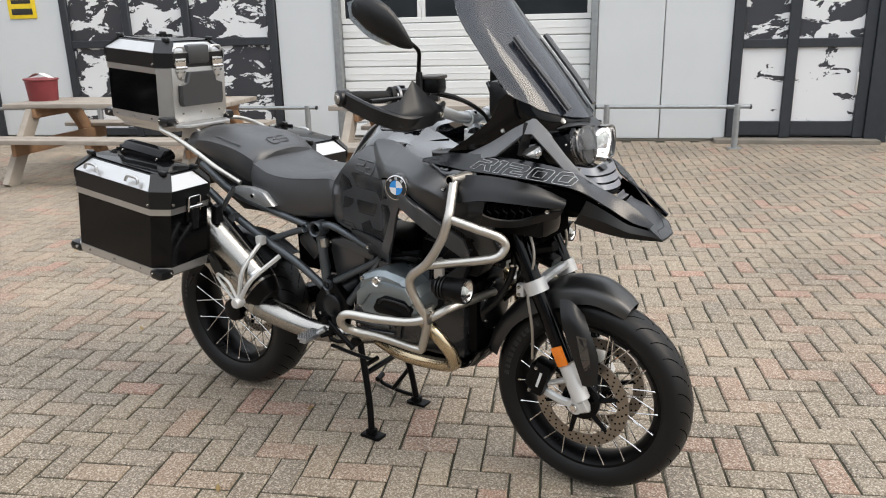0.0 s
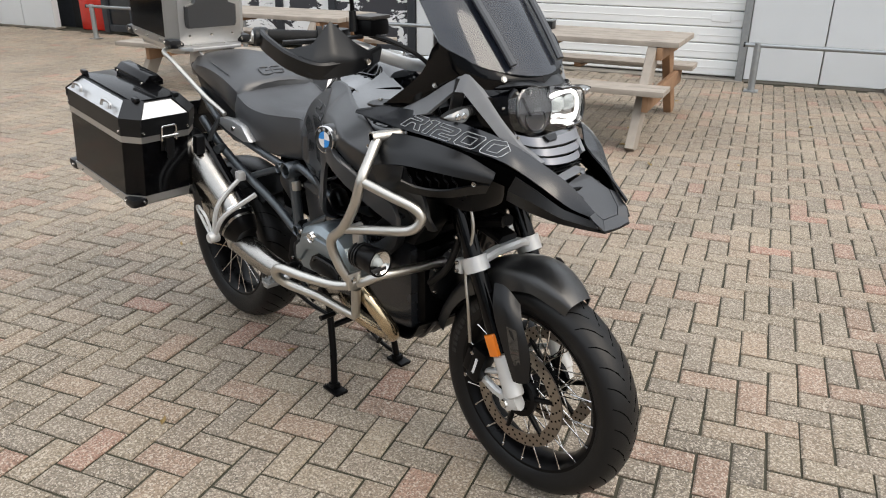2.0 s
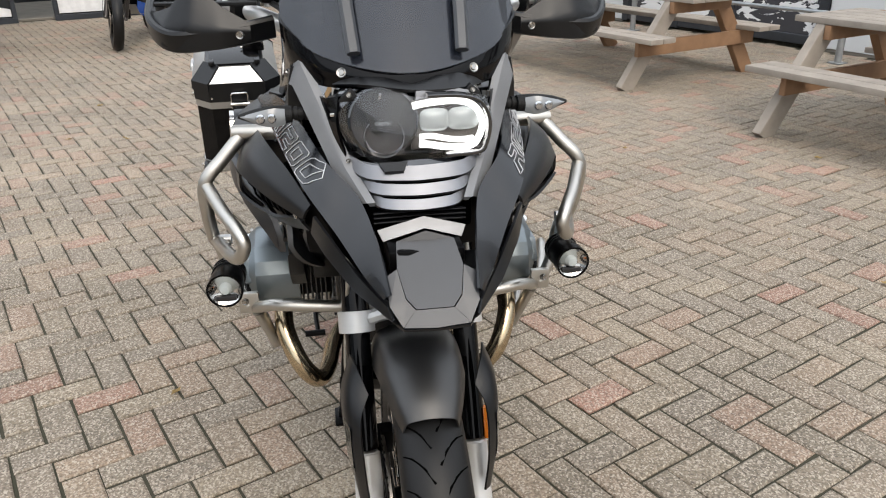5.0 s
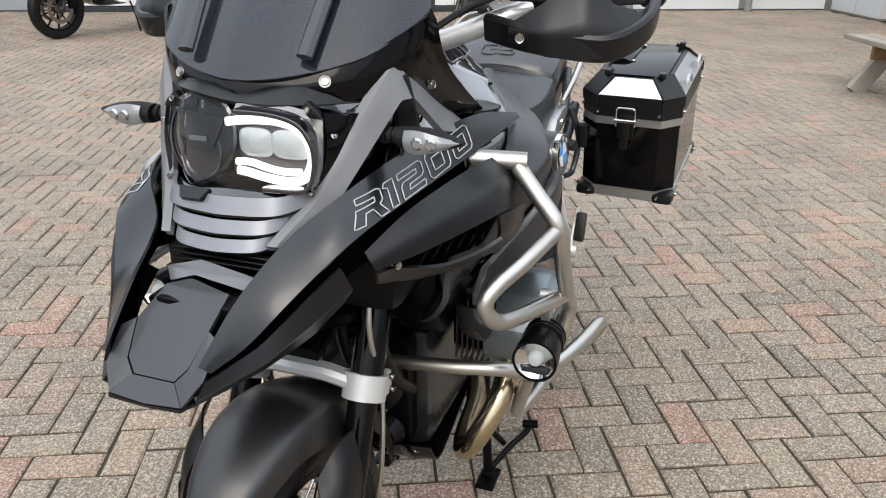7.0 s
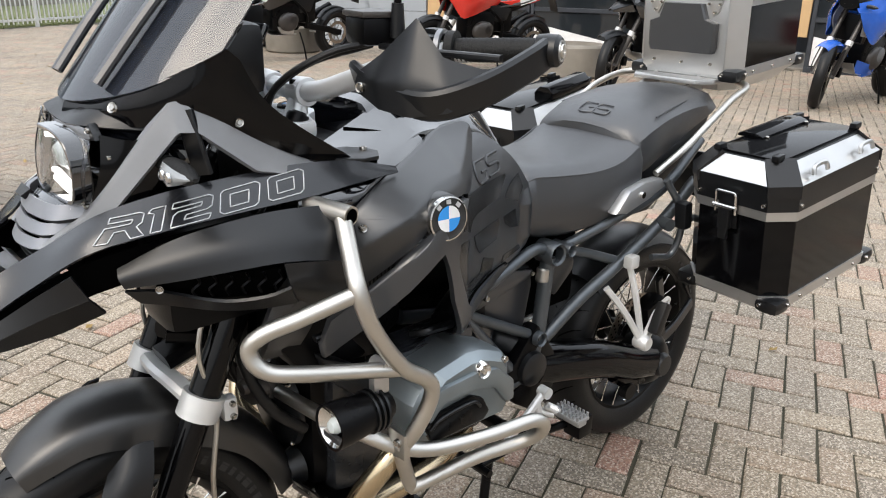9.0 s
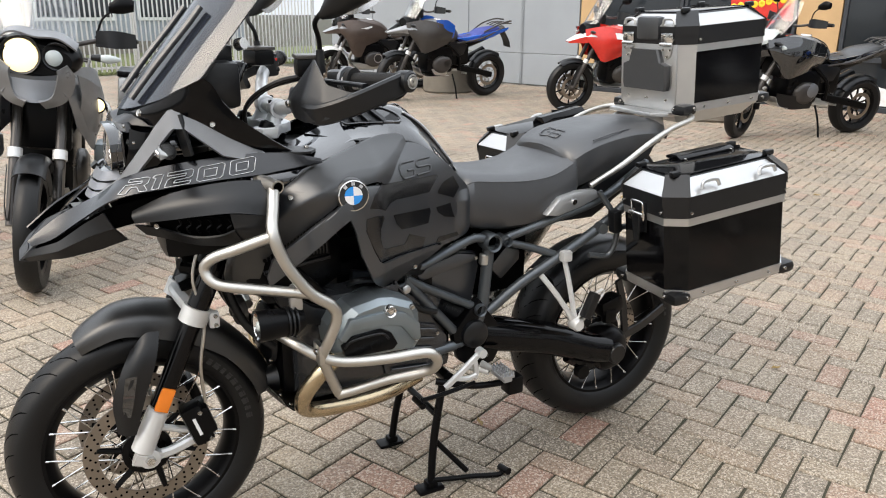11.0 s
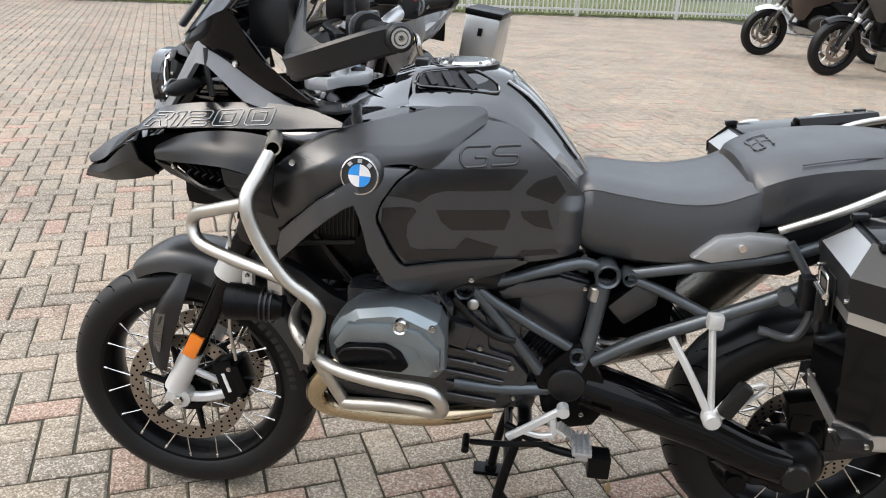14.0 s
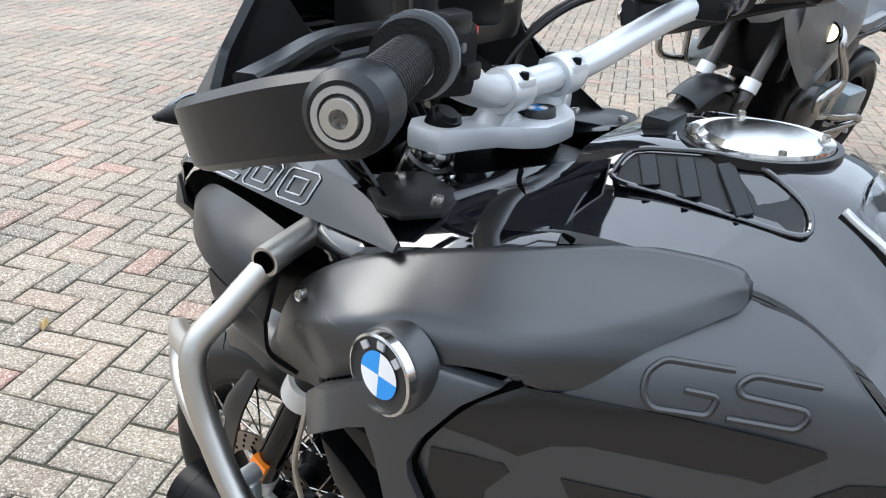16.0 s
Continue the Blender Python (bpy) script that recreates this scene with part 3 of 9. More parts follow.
lo = [bm.verts.new((x, y, 0.4)) for x, y in prof]
hi = [bm.verts.new((x, y, 6.0)) for x, y in prof]
for i in range(len(prof) - 1):
    bm.faces.new((lo[i], lo[i + 1], hi[i + 1], hi[i]))
part("wall", bm, WALLGREY, warehouse, angle=20)
part("plinth", box((8, -0.1, 0.2), (33, 0.2, 0.42), 0.01), CONCRETE, warehouse)
for i in range(7):
    win = part("window", box((-5 + i * 3.4, 0.05, 1.7), (2.6, 0.08, 1.3), 0.01), SHUTTER, warehouse)
    part("pane", box((-5 + i * 3.4, 0.08, 1.7), (2.4, 0.05, 1.1), 0.0), DARKGLASS, win)


# ---- tables ----
def picnic_table(m, label, L=2.06, foot=0.83):
    t = thing("picnic_table", m, label, "picnic table", "picnic tables before the wall")
    for k in range(5):
        part("top_board", box((0, -0.30 + k * 0.15, 0.735), (L, 0.142, 0.042), 0.006), TIMBER, t)
    for s in (-1, 1):
        for k in range(2):
            part("seat_board", box((0, s * (0.60 + k * 0.148), 0.435), (L, 0.14, 0.042), 0.006), TIMBER, t)
    for x in (-foot, foot):
        for s in (-1, 1):
            part("leg", bar([(x, s * 0.80, -0.012), (x, s * 0.535, 0.36), (x, s * 0.27, 0.714)], 0.150, 0.070, 0.08, up=(1, 0, 0)), TIMBER if s < 0 else TIMBER_RAW, t)
        part("seat_bearer", box((x + 0.060, 0, 0.345), (0.045, 1.48, 0.125), 0.006), TIMBER_RAW, t)
        part("top_bearer", box((x + 0.060, 0, 0.662), (0.045, 0.74, 0.095), 0.006), TIMBER_RAW, t)
    for s in (-1, 1):
        part("seat_cleat", box((0, s * 0.67, 0.395), (0.07, 0.27, 0.04), 0.004), TIMBER_RAW, t)
    part("top_cleat", box((0, 0, 0.694), (0.07, 0.7, 0.04), 0.004), TIMBER_RAW, t)
    return t


picnic_table(pose(-1.49, 3.874, 0, rz=BAY - 1), "weathered wooden picnic table with attached benches by the garage door")
picnic_table(pose(-4.74, 2.86, 0, rz=BAY), "long weathered picnic table with attached benches by the printed windows", 2.45, 0.93)
ash = thing("ashtray", pose(-1.65, 3.87, 0.756, rz=BAY), "small dark square ashtray standing on the picnic table", "ashtray")
part("tray", box((0, 0, 0.035), (0.11, 0.11, 0.07), 0.008), MATTE, ash)
part("rim", box((0, 0, 0.072), (0.12, 0.12, 0.01), 0.003), GALV, ash)
basket = thing("plastic_basket", pose(-5.72, 2.50, 0.756, rz=BAY), "dark red plastic basket with white paper on the table", "basket")
rings = [[(a * (0.16 + 0.02 * k), b * (0.11 + 0.02 * k), 0.22 * k) for a, b in circle(1.0, 20)] for k in (0, 0.5, 1)]
part("body", loft(rings, 2), DARKRED, basket)
part("rim", sweep([Vector((a * 0.18, b * 0.13, 0.22)) for a, b in circle(1, 28)], circle(0.012, 8), closed=True), DARKRED, basket)
part("paper", skin([[(-0.12, -0.05, 0.24), (0, -0.06, 0.29), (0.12, -0.04, 0.24)], [(-0.12, 0.06, 0.25), (0, 0.05, 0.28), (0.12, 0.06, 0.23)]], 10, 6), PAPER, basket)


def planter(x, y, r, label):
    p = thing("concrete_planter", pose(x, y, 0), label, "planter", "round concrete blocks before the showroom")
    part("block", lathe([(r - 0.03, 0), (r, 0.03), (r, 0.40), (r - 0.025, 0.43), (r - 0.09, 0.43), (r - 0.10, 0.38), (0.0, 0.38)], axis=(0, 0, 1), n=40), CONCRETE, p)


planter(-8.3, -1.45, 0.46, "round weathered concrete block before the showroom window")
planter(-6.75, -5.75, 0.46, "round weathered concrete block between the parked motorcycles")
planter(-5.2, -10.6, 0.46, "round weathered concrete block near the grey panel wall")

from mathutils.bvhtree import BVHTree
from mathutils.geometry import tessellate_polygon

# ---- the motorcycle in the middle of the yard: x forward, y to its left ----
def ramp_line(x, pts):
    """Straight interpolation through (x, value) pairs."""
    for (a, p), (b, q) in zip(pts, pts[1:]):
        if x <= b:
            return p + (q - p) * (x - a) / (b - a)
    return pts[-1][1]


def spline(x, pts):
    """A cubic through (x, value) pairs."""
    if x <= pts[0][0]:
        return pts[0][1]
    for i in range(len(pts) - 1):
        (a, p), (b, q) = pts[i], pts[i + 1]
        if x <= b:
            h = b - a
            t = (x - a) / h
            m0 = (q - pts[i - 1][1]) / (b - pts[i - 1][0]) if i else (q - p) / h
            m1 = (pts[i + 2][1] - p) / (pts[i + 2][0] - a) if i + 2 < len(pts) else (q - p) / h
            return (2 * t ** 3 - 3 * t * t + 1) * p + (t ** 3 - 2 * t * t + t) * h * m0 + (3 * t * t - 2 * t ** 3) * q + (t ** 3 - t * t) * h * m1
    return pts[-1][1]


def spoked_wheel(owner, name, x, z, R, half, rim, disc, sides, spokes=20):
    """Rim with tyre, hub, wire spokes and brake discs."""
    w = part(name, lathe([(rim - 0.006, -half * 0.8), (rim + 0.003, -half * 0.8), (rim + 0.003, -half * 0.68), (rim - 0.018, -half * 0.5), (rim - 0.024, 0), (rim - 0.018, half * 0.5), (rim + 0.003, half * 0.68),
                          (rim + 0.003, half * 0.8), (rim - 0.006, half * 0.8), (rim - 0.024, half * 0.55), (rim - 0.031, 0), (rim - 0.024, -half * 0.55)], n=72, closed=True), BLACK, owner, "black spoked wheel rim")
    w.matrix_basis = pose(x, 0, z)
    wall = R - rim
    prof = [(0, 0.74), (0.08, 0.83), (0.16, 0.89), (0.28, 0.96), (0.42, 1.0), (0.56, 0.995), (0.68, 0.94), (0.77, 0.85), (0.85, 0.72), (0.91, 0.57), (0.955, 0.40), (0.985, 0.22), (1.0, 0.0)]
    ring = [(rim - 0.002 + wall * a, -half * b) for a, b in prof] + [(rim - 0.002 + wall * a, half * b) for a, b in reversed(prof[:-1])]
    tyre = part("tyre", lathe(ring + [(rim - 0.008, half * 0.5), (rim - 0.008, -half * 0.5)], n=96, closed=True), RUBBER, w, "black road tyre with slanting grooves")
    # Dark strips laid on the rubber, coloured like the shade inside grooves.
    grooves = []
    for i in range(34):
        a = 2 * math.pi * i / 34
        for s in (-1, 1):
            pts = []
            for t, da, rr in ((0.10, -0.07, 0), (0.30, 0.0, 0), (0.50, 0.05, 0), (0.68, 0.085, 0), (0.86, 0.11, 0)):
                rr = ramp_line(t, [(b, a) for a, b in reversed(prof[5:])])
                r = rim - 0.002 + wall * rr - 0.0002
                b = a + da + (0.09 if s > 0 else 0)
                pts.append((r * math.cos(b), s * half * t, r * math.sin(b)))
            grooves.append(sweep(smooth_path(pts, 3), [(-0.0024, -0.002), (0.0024, -0.002), (0.0020, 0.0004), (-0.0020, 0.0004)], up=(math.cos(a), 0, math.sin(a))))
    tagged(part("tread", join(*grooves), RECESSM, tyre), "slanting tread grooves", kind="stuff")
    marks = []
    for s in (-1, 1):
        for k in range(11):
            a = 2.2 + k * 0.085
            rr = rim + wall * 0.36
            m = Matrix.Rotation(-a, 4, "Y") @ Matrix.Translation((rr, s * half * 0.975, 0))
            part("lettering_bar", box((0, 0, 0), (0.016, 0.003, 0.011 + 0.003 * (k % 3)), 0, m), TYREMARK, tyre)
    hub = part("hub", lathe([(0.02, -0.075), (0.045, -0.07), (0.05, -0.045), (0.03, -0.03), (0.03, 0.03), (0.05, 0.045), (0.045, 0.07), (0.02, 0.075)], n=28), BLACK, w)
    sp = None
    for i in range(spokes * 2):
        s = 1 if i % 2 else -1
        a = 2 * math.pi * (i // 2) / spokes + (0.08 if s > 0 else 0)
        lean = 0.42 if (i // 2) % 2 else -0.42
        p = Vector(((rim - 0.004) * math.cos(a), s * half * 0.74, (rim - 0.004) * math.sin(a)))
        q = Vector((0.046 * math.cos(a + lean * 2.4), s * 0.045, 0.046 * math.sin(a + lean * 2.4)))
        mat = Matrix.Translation(p) @ (q - p).to_track_quat("Z", "Y").to_matrix().to_4x4()
        if sp is None:
            sp = part("spoke", join(rod((0, 0, 0), (0, 0, (q - p).length), 0.0019, n=6), rod((0, 0, -0.004), (0, 0, 0.012), 0.0034, n=6)), CHROME, w, "bright wire spoke")
            sp.matrix_basis = mat
        else:
            repeat(sp, mat)
    for s, r in sides:
        y = s * disc[1]
        bd = part("brake_disc", lathe([(r * 0.76, y - 0.0024), (r, y - 0.0024), (r, y + 0.0024), (r * 0.76, y + 0.0024)], n=64, closed=True), DISC, w, "bare steel brake disc with drilled holes")
        # Dark discs stand proud for the holes; their shade is in the colour.
        holes = []
        for i in range(30):
            for j, rr in enumerate((0.81, 0.885, 0.955)):
                a = 2 * math.pi * (i + j * 0.33) / 30
                holes.append(lathe([(0.0, -0.0032), (0.0033, -0.0032), (0.0033, 0.0032), (0.0, 0.0032)], (r * rr * math.cos(a), y, r * rr * math.sin(a)), n=7))
        tagged(part("drilling", join(*holes), RECESSM, bd), "rows of drilled holes", kind="stuff")
        part("disc_carrier", lathe([(0.045, y - 0.006), (0.062, y - 0.006), (0.062, y + 0.006), (0.045, y + 0.006)], n=32, closed=True), BLACK, bd)
        arm = None
        for k in range(6):
            if arm is None:
                arm = part("carrier_arm", rod((0.03, y * 0.9, 0), (r * 0.8 * math.cos(0.25), y, r * 0.8 * math.sin(0.25)), 0.010, 0.007, n=8), BLACK, bd)
            else:
                repeat(arm, Matrix.Rotation(2 * math.pi * k / 6, 4, "Y"))
    return w


def bolt(owner, p, axis=(0, 1, 0), r=0.0065, mat=None):
    bm = join(lathe([(0.0, 0.005), (r * 0.5, 0.005), (r * 0.55, 0.0035), (r * 0.9, 0.0045), (r, 0.003), (r, -0.003), (0.0, -0.003)], p, axis, 12))
    return part("bolt", bm, mat or MUFFM, owner)


bike = thing("motorcycle", pose(0, 0, 0), "black adventure motorcycle on its centre stand on brick pavers", "motorcycle")
FX, FZ, RZ = 1.507, 0.325, 0.329
fw = spoked_wheel(bike, "front_wheel", FX, FZ, 0.325, 0.061, 0.241, (0.1525, 0.072), ((1, 0.1525), (-1, 0.1525)))
rw = spoked_wheel(bike, "rear_wheel", -0.03, 0.338, 0.336, 0.088, 0.230, (0.138, 0.06), ((1, 0.138),))
rw.location.y = -0.03


# body width of the tank flank at a height and a length
def flank(x, z):
    w = spline(x, ((0.56, 0.105), (0.60, 0.125), (0.66, 0.148), (0.735, 0.175), (0.80, 0.207), (0.85, 0.237), (0.90, 0.268), (0.94, 0.297), (1.02, 0.330), (1.08, 0.332), (1.13, 0.310), (1.18, 0.272), (1.23, 0.240), (1.28, 0.210)))
    k = spline(z, ((0.693, 0.80), (0.760, 0.97), (0.823, 1.0), (0.923, 1.0), (0.993, 0.975), (1.033, 0.90), (1.063, 0.78), (1.097, 0.62), (1.133, 0.52), (1.153, 0.48)))
    return w * k


def patch(outline, off, thick=0.005, s=1, fine=0.016, rounded=True):
    """A panel of any outline laid on the flank; off is its standoff, or a function of (x, z)."""
    ring = smooth_path([(x, 0, z) for x, z in outline] + [(outline[0][0], 0, outline[0][1])], 5)[:-1] if rounded else [Vector((x, 0, z)) for x, z in outline]
    bm = bmesh.new()
    rv = [bm.verts.new(q) for q in ring]
    for tri in tessellate_polygon([[Vector((q.x, q.z, 0)) for q in ring]]):
        bm.faces.new([rv[i] for i in tri])
    for k in range(5):
        long_edges = [e for e in bm.edges if e.calc_length() > fine and not e.is_boundary]
        if not long_edges:
            break
        bmesh.ops.subdivide_edges(bm, edges=long_edges, cuts=1)
        bmesh.ops.triangulate(bm, faces=[g for g in bm.faces if len(g.verts) > 3])
    front = list(bm.verts)
    faces = [tuple(g.verts) for g in bm.faces]
    rim = [tuple(e.verts) for e in bm.edges if e.is_boundary]
    for v in front:
        v.co.y = flank(v.co.x, v.co.z) + (off(v.co.x, v.co.z) if callable(off) else off)
    back = {v: bm.verts.new((v.co.x, v.co.y - thick, v.co.z)) for v in front}
    for vs in faces:
        bm.faces.new([back[v] for v in reversed(vs)])
    for v, w in rim:
        bm.faces.new((v, w, back[w], back[v]))
    return mirrored(bm, s)


# ---- tank ----
def tank_ring(x, top, hw, sh, low):
    half = [(0.0, top), (hw * 0.38, top - 0.004), (hw * 0.70, top - 0.018), (hw * 0.92, (top + sh * 2) / 3), (hw, sh - 0.01), (hw * 1.0, sh - 0.06), (hw * 0.8, low)]
    return [(x, y, z) for y, z in half] + [(x, -y, z) for y, z in reversed(half[1:])]


def crowned_ring(x, top, hw, sh, low):
    """Flat crown, a slanting face for the vent and a steep shoulder."""
    c = 0.066 + 0.11 * (x - 0.79)
    half = [(0.0, top), (c * 0.55, top - 0.001), (c * 0.88, top - 0.004), (c, top - 0.012), (c + 0.010, top - 0.024), (c + 0.021, top - 0.037), (c + 0.032, top - 0.045), (hw * 0.97, sh + 0.012), (hw, sh), (hw, sh - 0.05), (hw * 0.8, low)]
    return [(x, y, z) for y, z in half] + [(x, -y, z) for y, z in reversed(half[1:])]


tank = part("tank", loft([crowned_ring(*r) for r in ((0.566, 0.958, 0.096, 0.898, 0.86), (0.60, 1.003, 0.112, 0.938, 0.86), (0.665, 1.081, 0.128, 1.005, 0.86), (0.735, 1.145, 0.134, 1.059, 0.86),
                                                      (0.79, 1.171, 0.138, 1.083, 0.86), (0.87, 1.173, 0.162, 1.093, 0.88), (0.95, 1.169, 0.188, 1.097, 0.9), (1.00, 1.153, 0.205, 1.087, 0.92))], 4), GLOSS, bike, "gloss black fuel tank")
cap = part("fuel_cap", lathe([(0.0, 0.012), (0.050, 0.011), (0.056, 0.006), (0.066, 0.008), (0.068, 0.0), (0.068, -0.02), (0.0, -0.02)], (0.862, 0, 1.171), (0.06, 0, 1), 40), CHROME, tank, "round polished fuel cap")
part("cap_ring", lathe([(0.068, -0.004), (0.074, -0.004), (0.074, 0.005), (0.068, 0.005)], (0.862, 0, 1.170), (0.06, 0, 1), 40, True), MATTE, tank)
for i in range(4):
    a = 0.6 + i * 1.57
    bolt(cap, (0.862 + 0.061 * math.cos(a), 0.061 * math.sin(a), 1.180), (0, 0, 1), 0.004)
part("cap_hinge", box((0.955, 0, 1.168), (0.03, 0.05, 0.022), 0.006), MATTE, tank)
pads = []
for k in range(3):
    t0, t1 = k / 3 + 0.02, (k + 1) / 3 - 0.02
    a, b = Vector((0.755, 0, 1.156)), Vector((0.592, 0, 0.985))
    p, q = a.lerp(b, t0), a.lerp(b, t1)
    w0, w1 = 0.060 - 0.018 * t0, 0.060 - 0.018 * t1
    pad = part("tank_pad", skin([[(p.x, -w0, p.z), (p.x + 0.004, 0, p.z + 0.012), (p.x, w0, p.z)], [(q.x, -w1, q.z), (q.x + 0.004, 0, q.z + 0.012), (q.x, w1, q.z)]], 10, 6, 0.004), CLEAR, tank, "clear tank protection pad")
    pad.location = (0.002, 0, 0.004)
for s in (-1, 1):
    # trim strip beside the pads
    part("pad_edge", bar([(0.765, s * 0.066, 1.153), (0.70, s * 0.060, 1.108), (0.60, s * 0.046, 0.996)], 0.010, 0.005), SILVERLINE, tank)
    vent = part("air_vent", mirrored(skin([[(0.950, 0.100, 1.141), (0.944, 0.086, 1.157), (0.907, 0.075, 1.164), (0.87, 0.067, 1.1675), (0.837, 0.066, 1.164), (0.800, 0.073, 1.151), (0.788, 0.084, 1.137)], [(0.950, 0.104, 1.136), (0.940, 0.105, 1.134), (0.897, 0.100, 1.133), (0.864, 0.097, 1.132), (0.831, 0.095, 1.130), (0.800, 0.092, 1.129), (0.788, 0.090, 1.132)]], 18, 6, 0.006), s), MATTE, tank, "black air vent with slanting louvres")
    vent.location = (0.0, s * 0.001, 0.002)
    rim_line = [(0.956, 0.104, 1.137), (0.946, 0.086, 1.158), (0.907, 0.074, 1.166), (0.87, 0.066, 1.1695), (0.836, 0.064, 1.166), (0.797, 0.072, 1.150), (0.783, 0.083, 1.136), (0.789, 0.092, 1.128), (0.831, 0.096, 1.129), (0.897, 0.101, 1.132), (0.943, 0.106, 1.133)]
    part("vent_frame", mirrored(sweep(smooth_path([(x, y + 0.002, z + 0.002) for x, y, z in rim_line + rim_line[:1]], 5)[:-1], circle(0.0028, 8), closed=True), s), GLOSS, vent)
    for p, q in (((0.932, 0.085, 1.157), (0.916, 0.101, 1.137)), ((0.900, 0.077, 1.161), (0.879, 0.098, 1.136)), ((0.866, 0.071, 1.164), (0.833, 0.094, 1.133))):
        part("louvre", mirrored(bar([(p[0], p[1] + 0.003, p[2] + 0.002), (q[0], q[1] + 0.004, q[2] + 0.002)], 0.016, 0.004, up=(-0.4, 0.6, 0.6)), s), MATTE, vent)
    # shoulders beside the steering head
    part("tank_shoulder", mirrored(skin([[(0.965, 0.085, 1.151), (1.06, 0.095, 1.113), (1.14, 0.115, 1.087), (1.215, 0.150, 1.076)], [(0.965, 0.140, 1.125), (1.06, 0.175, 1.103), (1.14, 0.195, 1.085), (1.215, 0.195, 1.075)],
                                        [(0.955, 0.196, 1.099), (1.06, 0.246, 1.078), (1.14, 0.262, 1.055), (1.23, 0.232, 1.049)], [(0.955, 0.202, 1.063), (1.06, 0.250, 1.043), (1.14, 0.264, 1.023), (1.23, 0.236, 1.023)]], 18, 12, 0.004), s), GLOSS, bike, "gloss black tank shoulder")
    part("seam", mirrored(tube([(1.055, 0.10, 1.1155), (1.03, 0.14, 1.115), (0.985, 0.172, 1.108), (0.944, 0.188, 1.103)], 0.0026, 6), s), RECESSM, bike)
    pl = part("cover_plate", mirrored(prism([(1.172, 0.180), (1.142, 0.144), (1.089, 0.160), (1.070, 0.180), (1.066, 0.214), (1.088, 0.246), (1.116, 0.248), (1.150, 0.225)], 1.092, 1.099, 0.002, "z"), s), MATTE, bike, "matte cover plate with two bolts")
    for x, y in ((1.084, 0.198), (1.146, 0.180)):
        bolt(pl, (x, s * y, 1.100), (0, 0, 1))

# ---- flank panels ----
for s in (-1, 1):
    crease = lambda x: spline(x, ((0.80, 1.102), (0.859, 1.074), (0.914, 1.054), (1.004, 1.052), (1.045, 1.043), (1.15, 0.988), (1.25, 0.898), (1.31, 0.823)))
    lean = lambda x, z: 0.026 + 0.12 * (z - crease(x)) - 0.36 * math.sqrt((z - crease(x)) ** 2 + 0.000004) - 0.10 * max(0.0, 0.90 - z)
    part("side_panel", patch([(0.803, 1.101), (0.820, 1.109), (0.873, 1.109), (0.916, 1.105), (0.957, 1.097), (0.997, 1.089), (1.036, 1.081), (1.075, 1.070), (1.101, 1.061), (1.128, 1.048), (1.150, 1.034), (1.180, 1.011), (1.222, 0.971), (1.270, 0.908), (1.300, 0.845), (1.300, 0.798), (1.265, 0.768), (1.222, 0.771), (1.211, 0.807), (1.202, 0.850), (1.158, 0.895), (1.109, 0.943), (1.052, 0.986), (0.990, 1.015), (0.943, 1.019), (0.921, 1.011), (0.893, 1.006), (0.851, 1.047), (0.817, 1.072), (0.801, 1.085)], lean, 0.010, s, 0.009), PANELM, bike, "satin black tank side panel", angle=50)
    surround = part("lower_side_cover", patch([(0.992, 1.017), (1.054, 0.983), (1.114, 0.938), (1.160, 0.891), (1.199, 0.849), (1.211, 0.805), (1.206, 0.781), (1.164, 0.828), (1.132, 0.865), (1.099, 0.898), (1.051, 0.939), (1.033, 0.948), (1.022, 0.923), (1.013, 0.890), (1.005, 0.855), (0.990, 0.825), (0.970, 0.783), (0.950, 0.759), (0.911, 0.729), (0.884, 0.715), (0.832, 0.744), (0.780, 0.759), (0.738, 0.767), (0.690, 0.790), (0.700, 0.799), (0.756, 0.802), (0.865, 0.811), (0.936, 0.816), (0.948, 0.825), (0.968, 0.859), (0.991, 0.912), (0.993, 0.927), (0.985, 0.953), (0.959, 0.992), (0.935, 1.011)],
                                              lambda x, z: 0.016 - 0.30 * max(0.0, 0.79 - z) - 0.08 * max(0.0, 0.80 - x) - 0.10 * max(0.0, x - 1.06), 0.012, s, 0.010, False), SATIN, bike, "satin graphite cover below the side panel", angle=30)
    part("panel_groove", mirrored(tube([(x, flank(x, z) + 0.0055, z) for x, z in ((0.925, 1.013), (0.957, 0.991), (0.984, 0.952), (0.992, 0.927), (0.990, 0.912), (0.966, 0.859), (0.945, 0.824), (0.936, 0.815), (0.865, 0.809), (0.756, 0.800), (0.700, 0.797))], 0.0036, 6), s), RECESSM, surround)
    dip = lambda x, z: 0.001 + 0.016 * max(0.0, 1 - ((x - 0.604) / 0.030) ** 2) * max(0.0, min(1.0, (z - 0.80) / 0.03, (0.935 - z) / 0.03))
    gs = part("knee_panel", patch([(0.937, 1.013), (0.898, 1.005), (0.855, 1.048), (0.804, 1.085), (0.793, 1.083), (0.759, 1.077), (0.728, 1.062), (0.700, 1.041), (0.671, 1.017), (0.640, 0.989), (0.617, 0.966), (0.588, 0.935), (0.584, 0.893), (0.582, 0.853), (0.580, 0.822), (0.606, 0.799), (0.709, 0.788), (0.758, 0.793), (0.868, 0.801), (0.941, 0.807), (0.952, 0.817), (0.975, 0.853), (0.999, 0.904), (1.001, 0.920), (0.993, 0.947), (0.966, 0.987)], dip, 0.006, s, 0.012), SATIN, bike, "graphite knee panel with dark camouflage stickers")
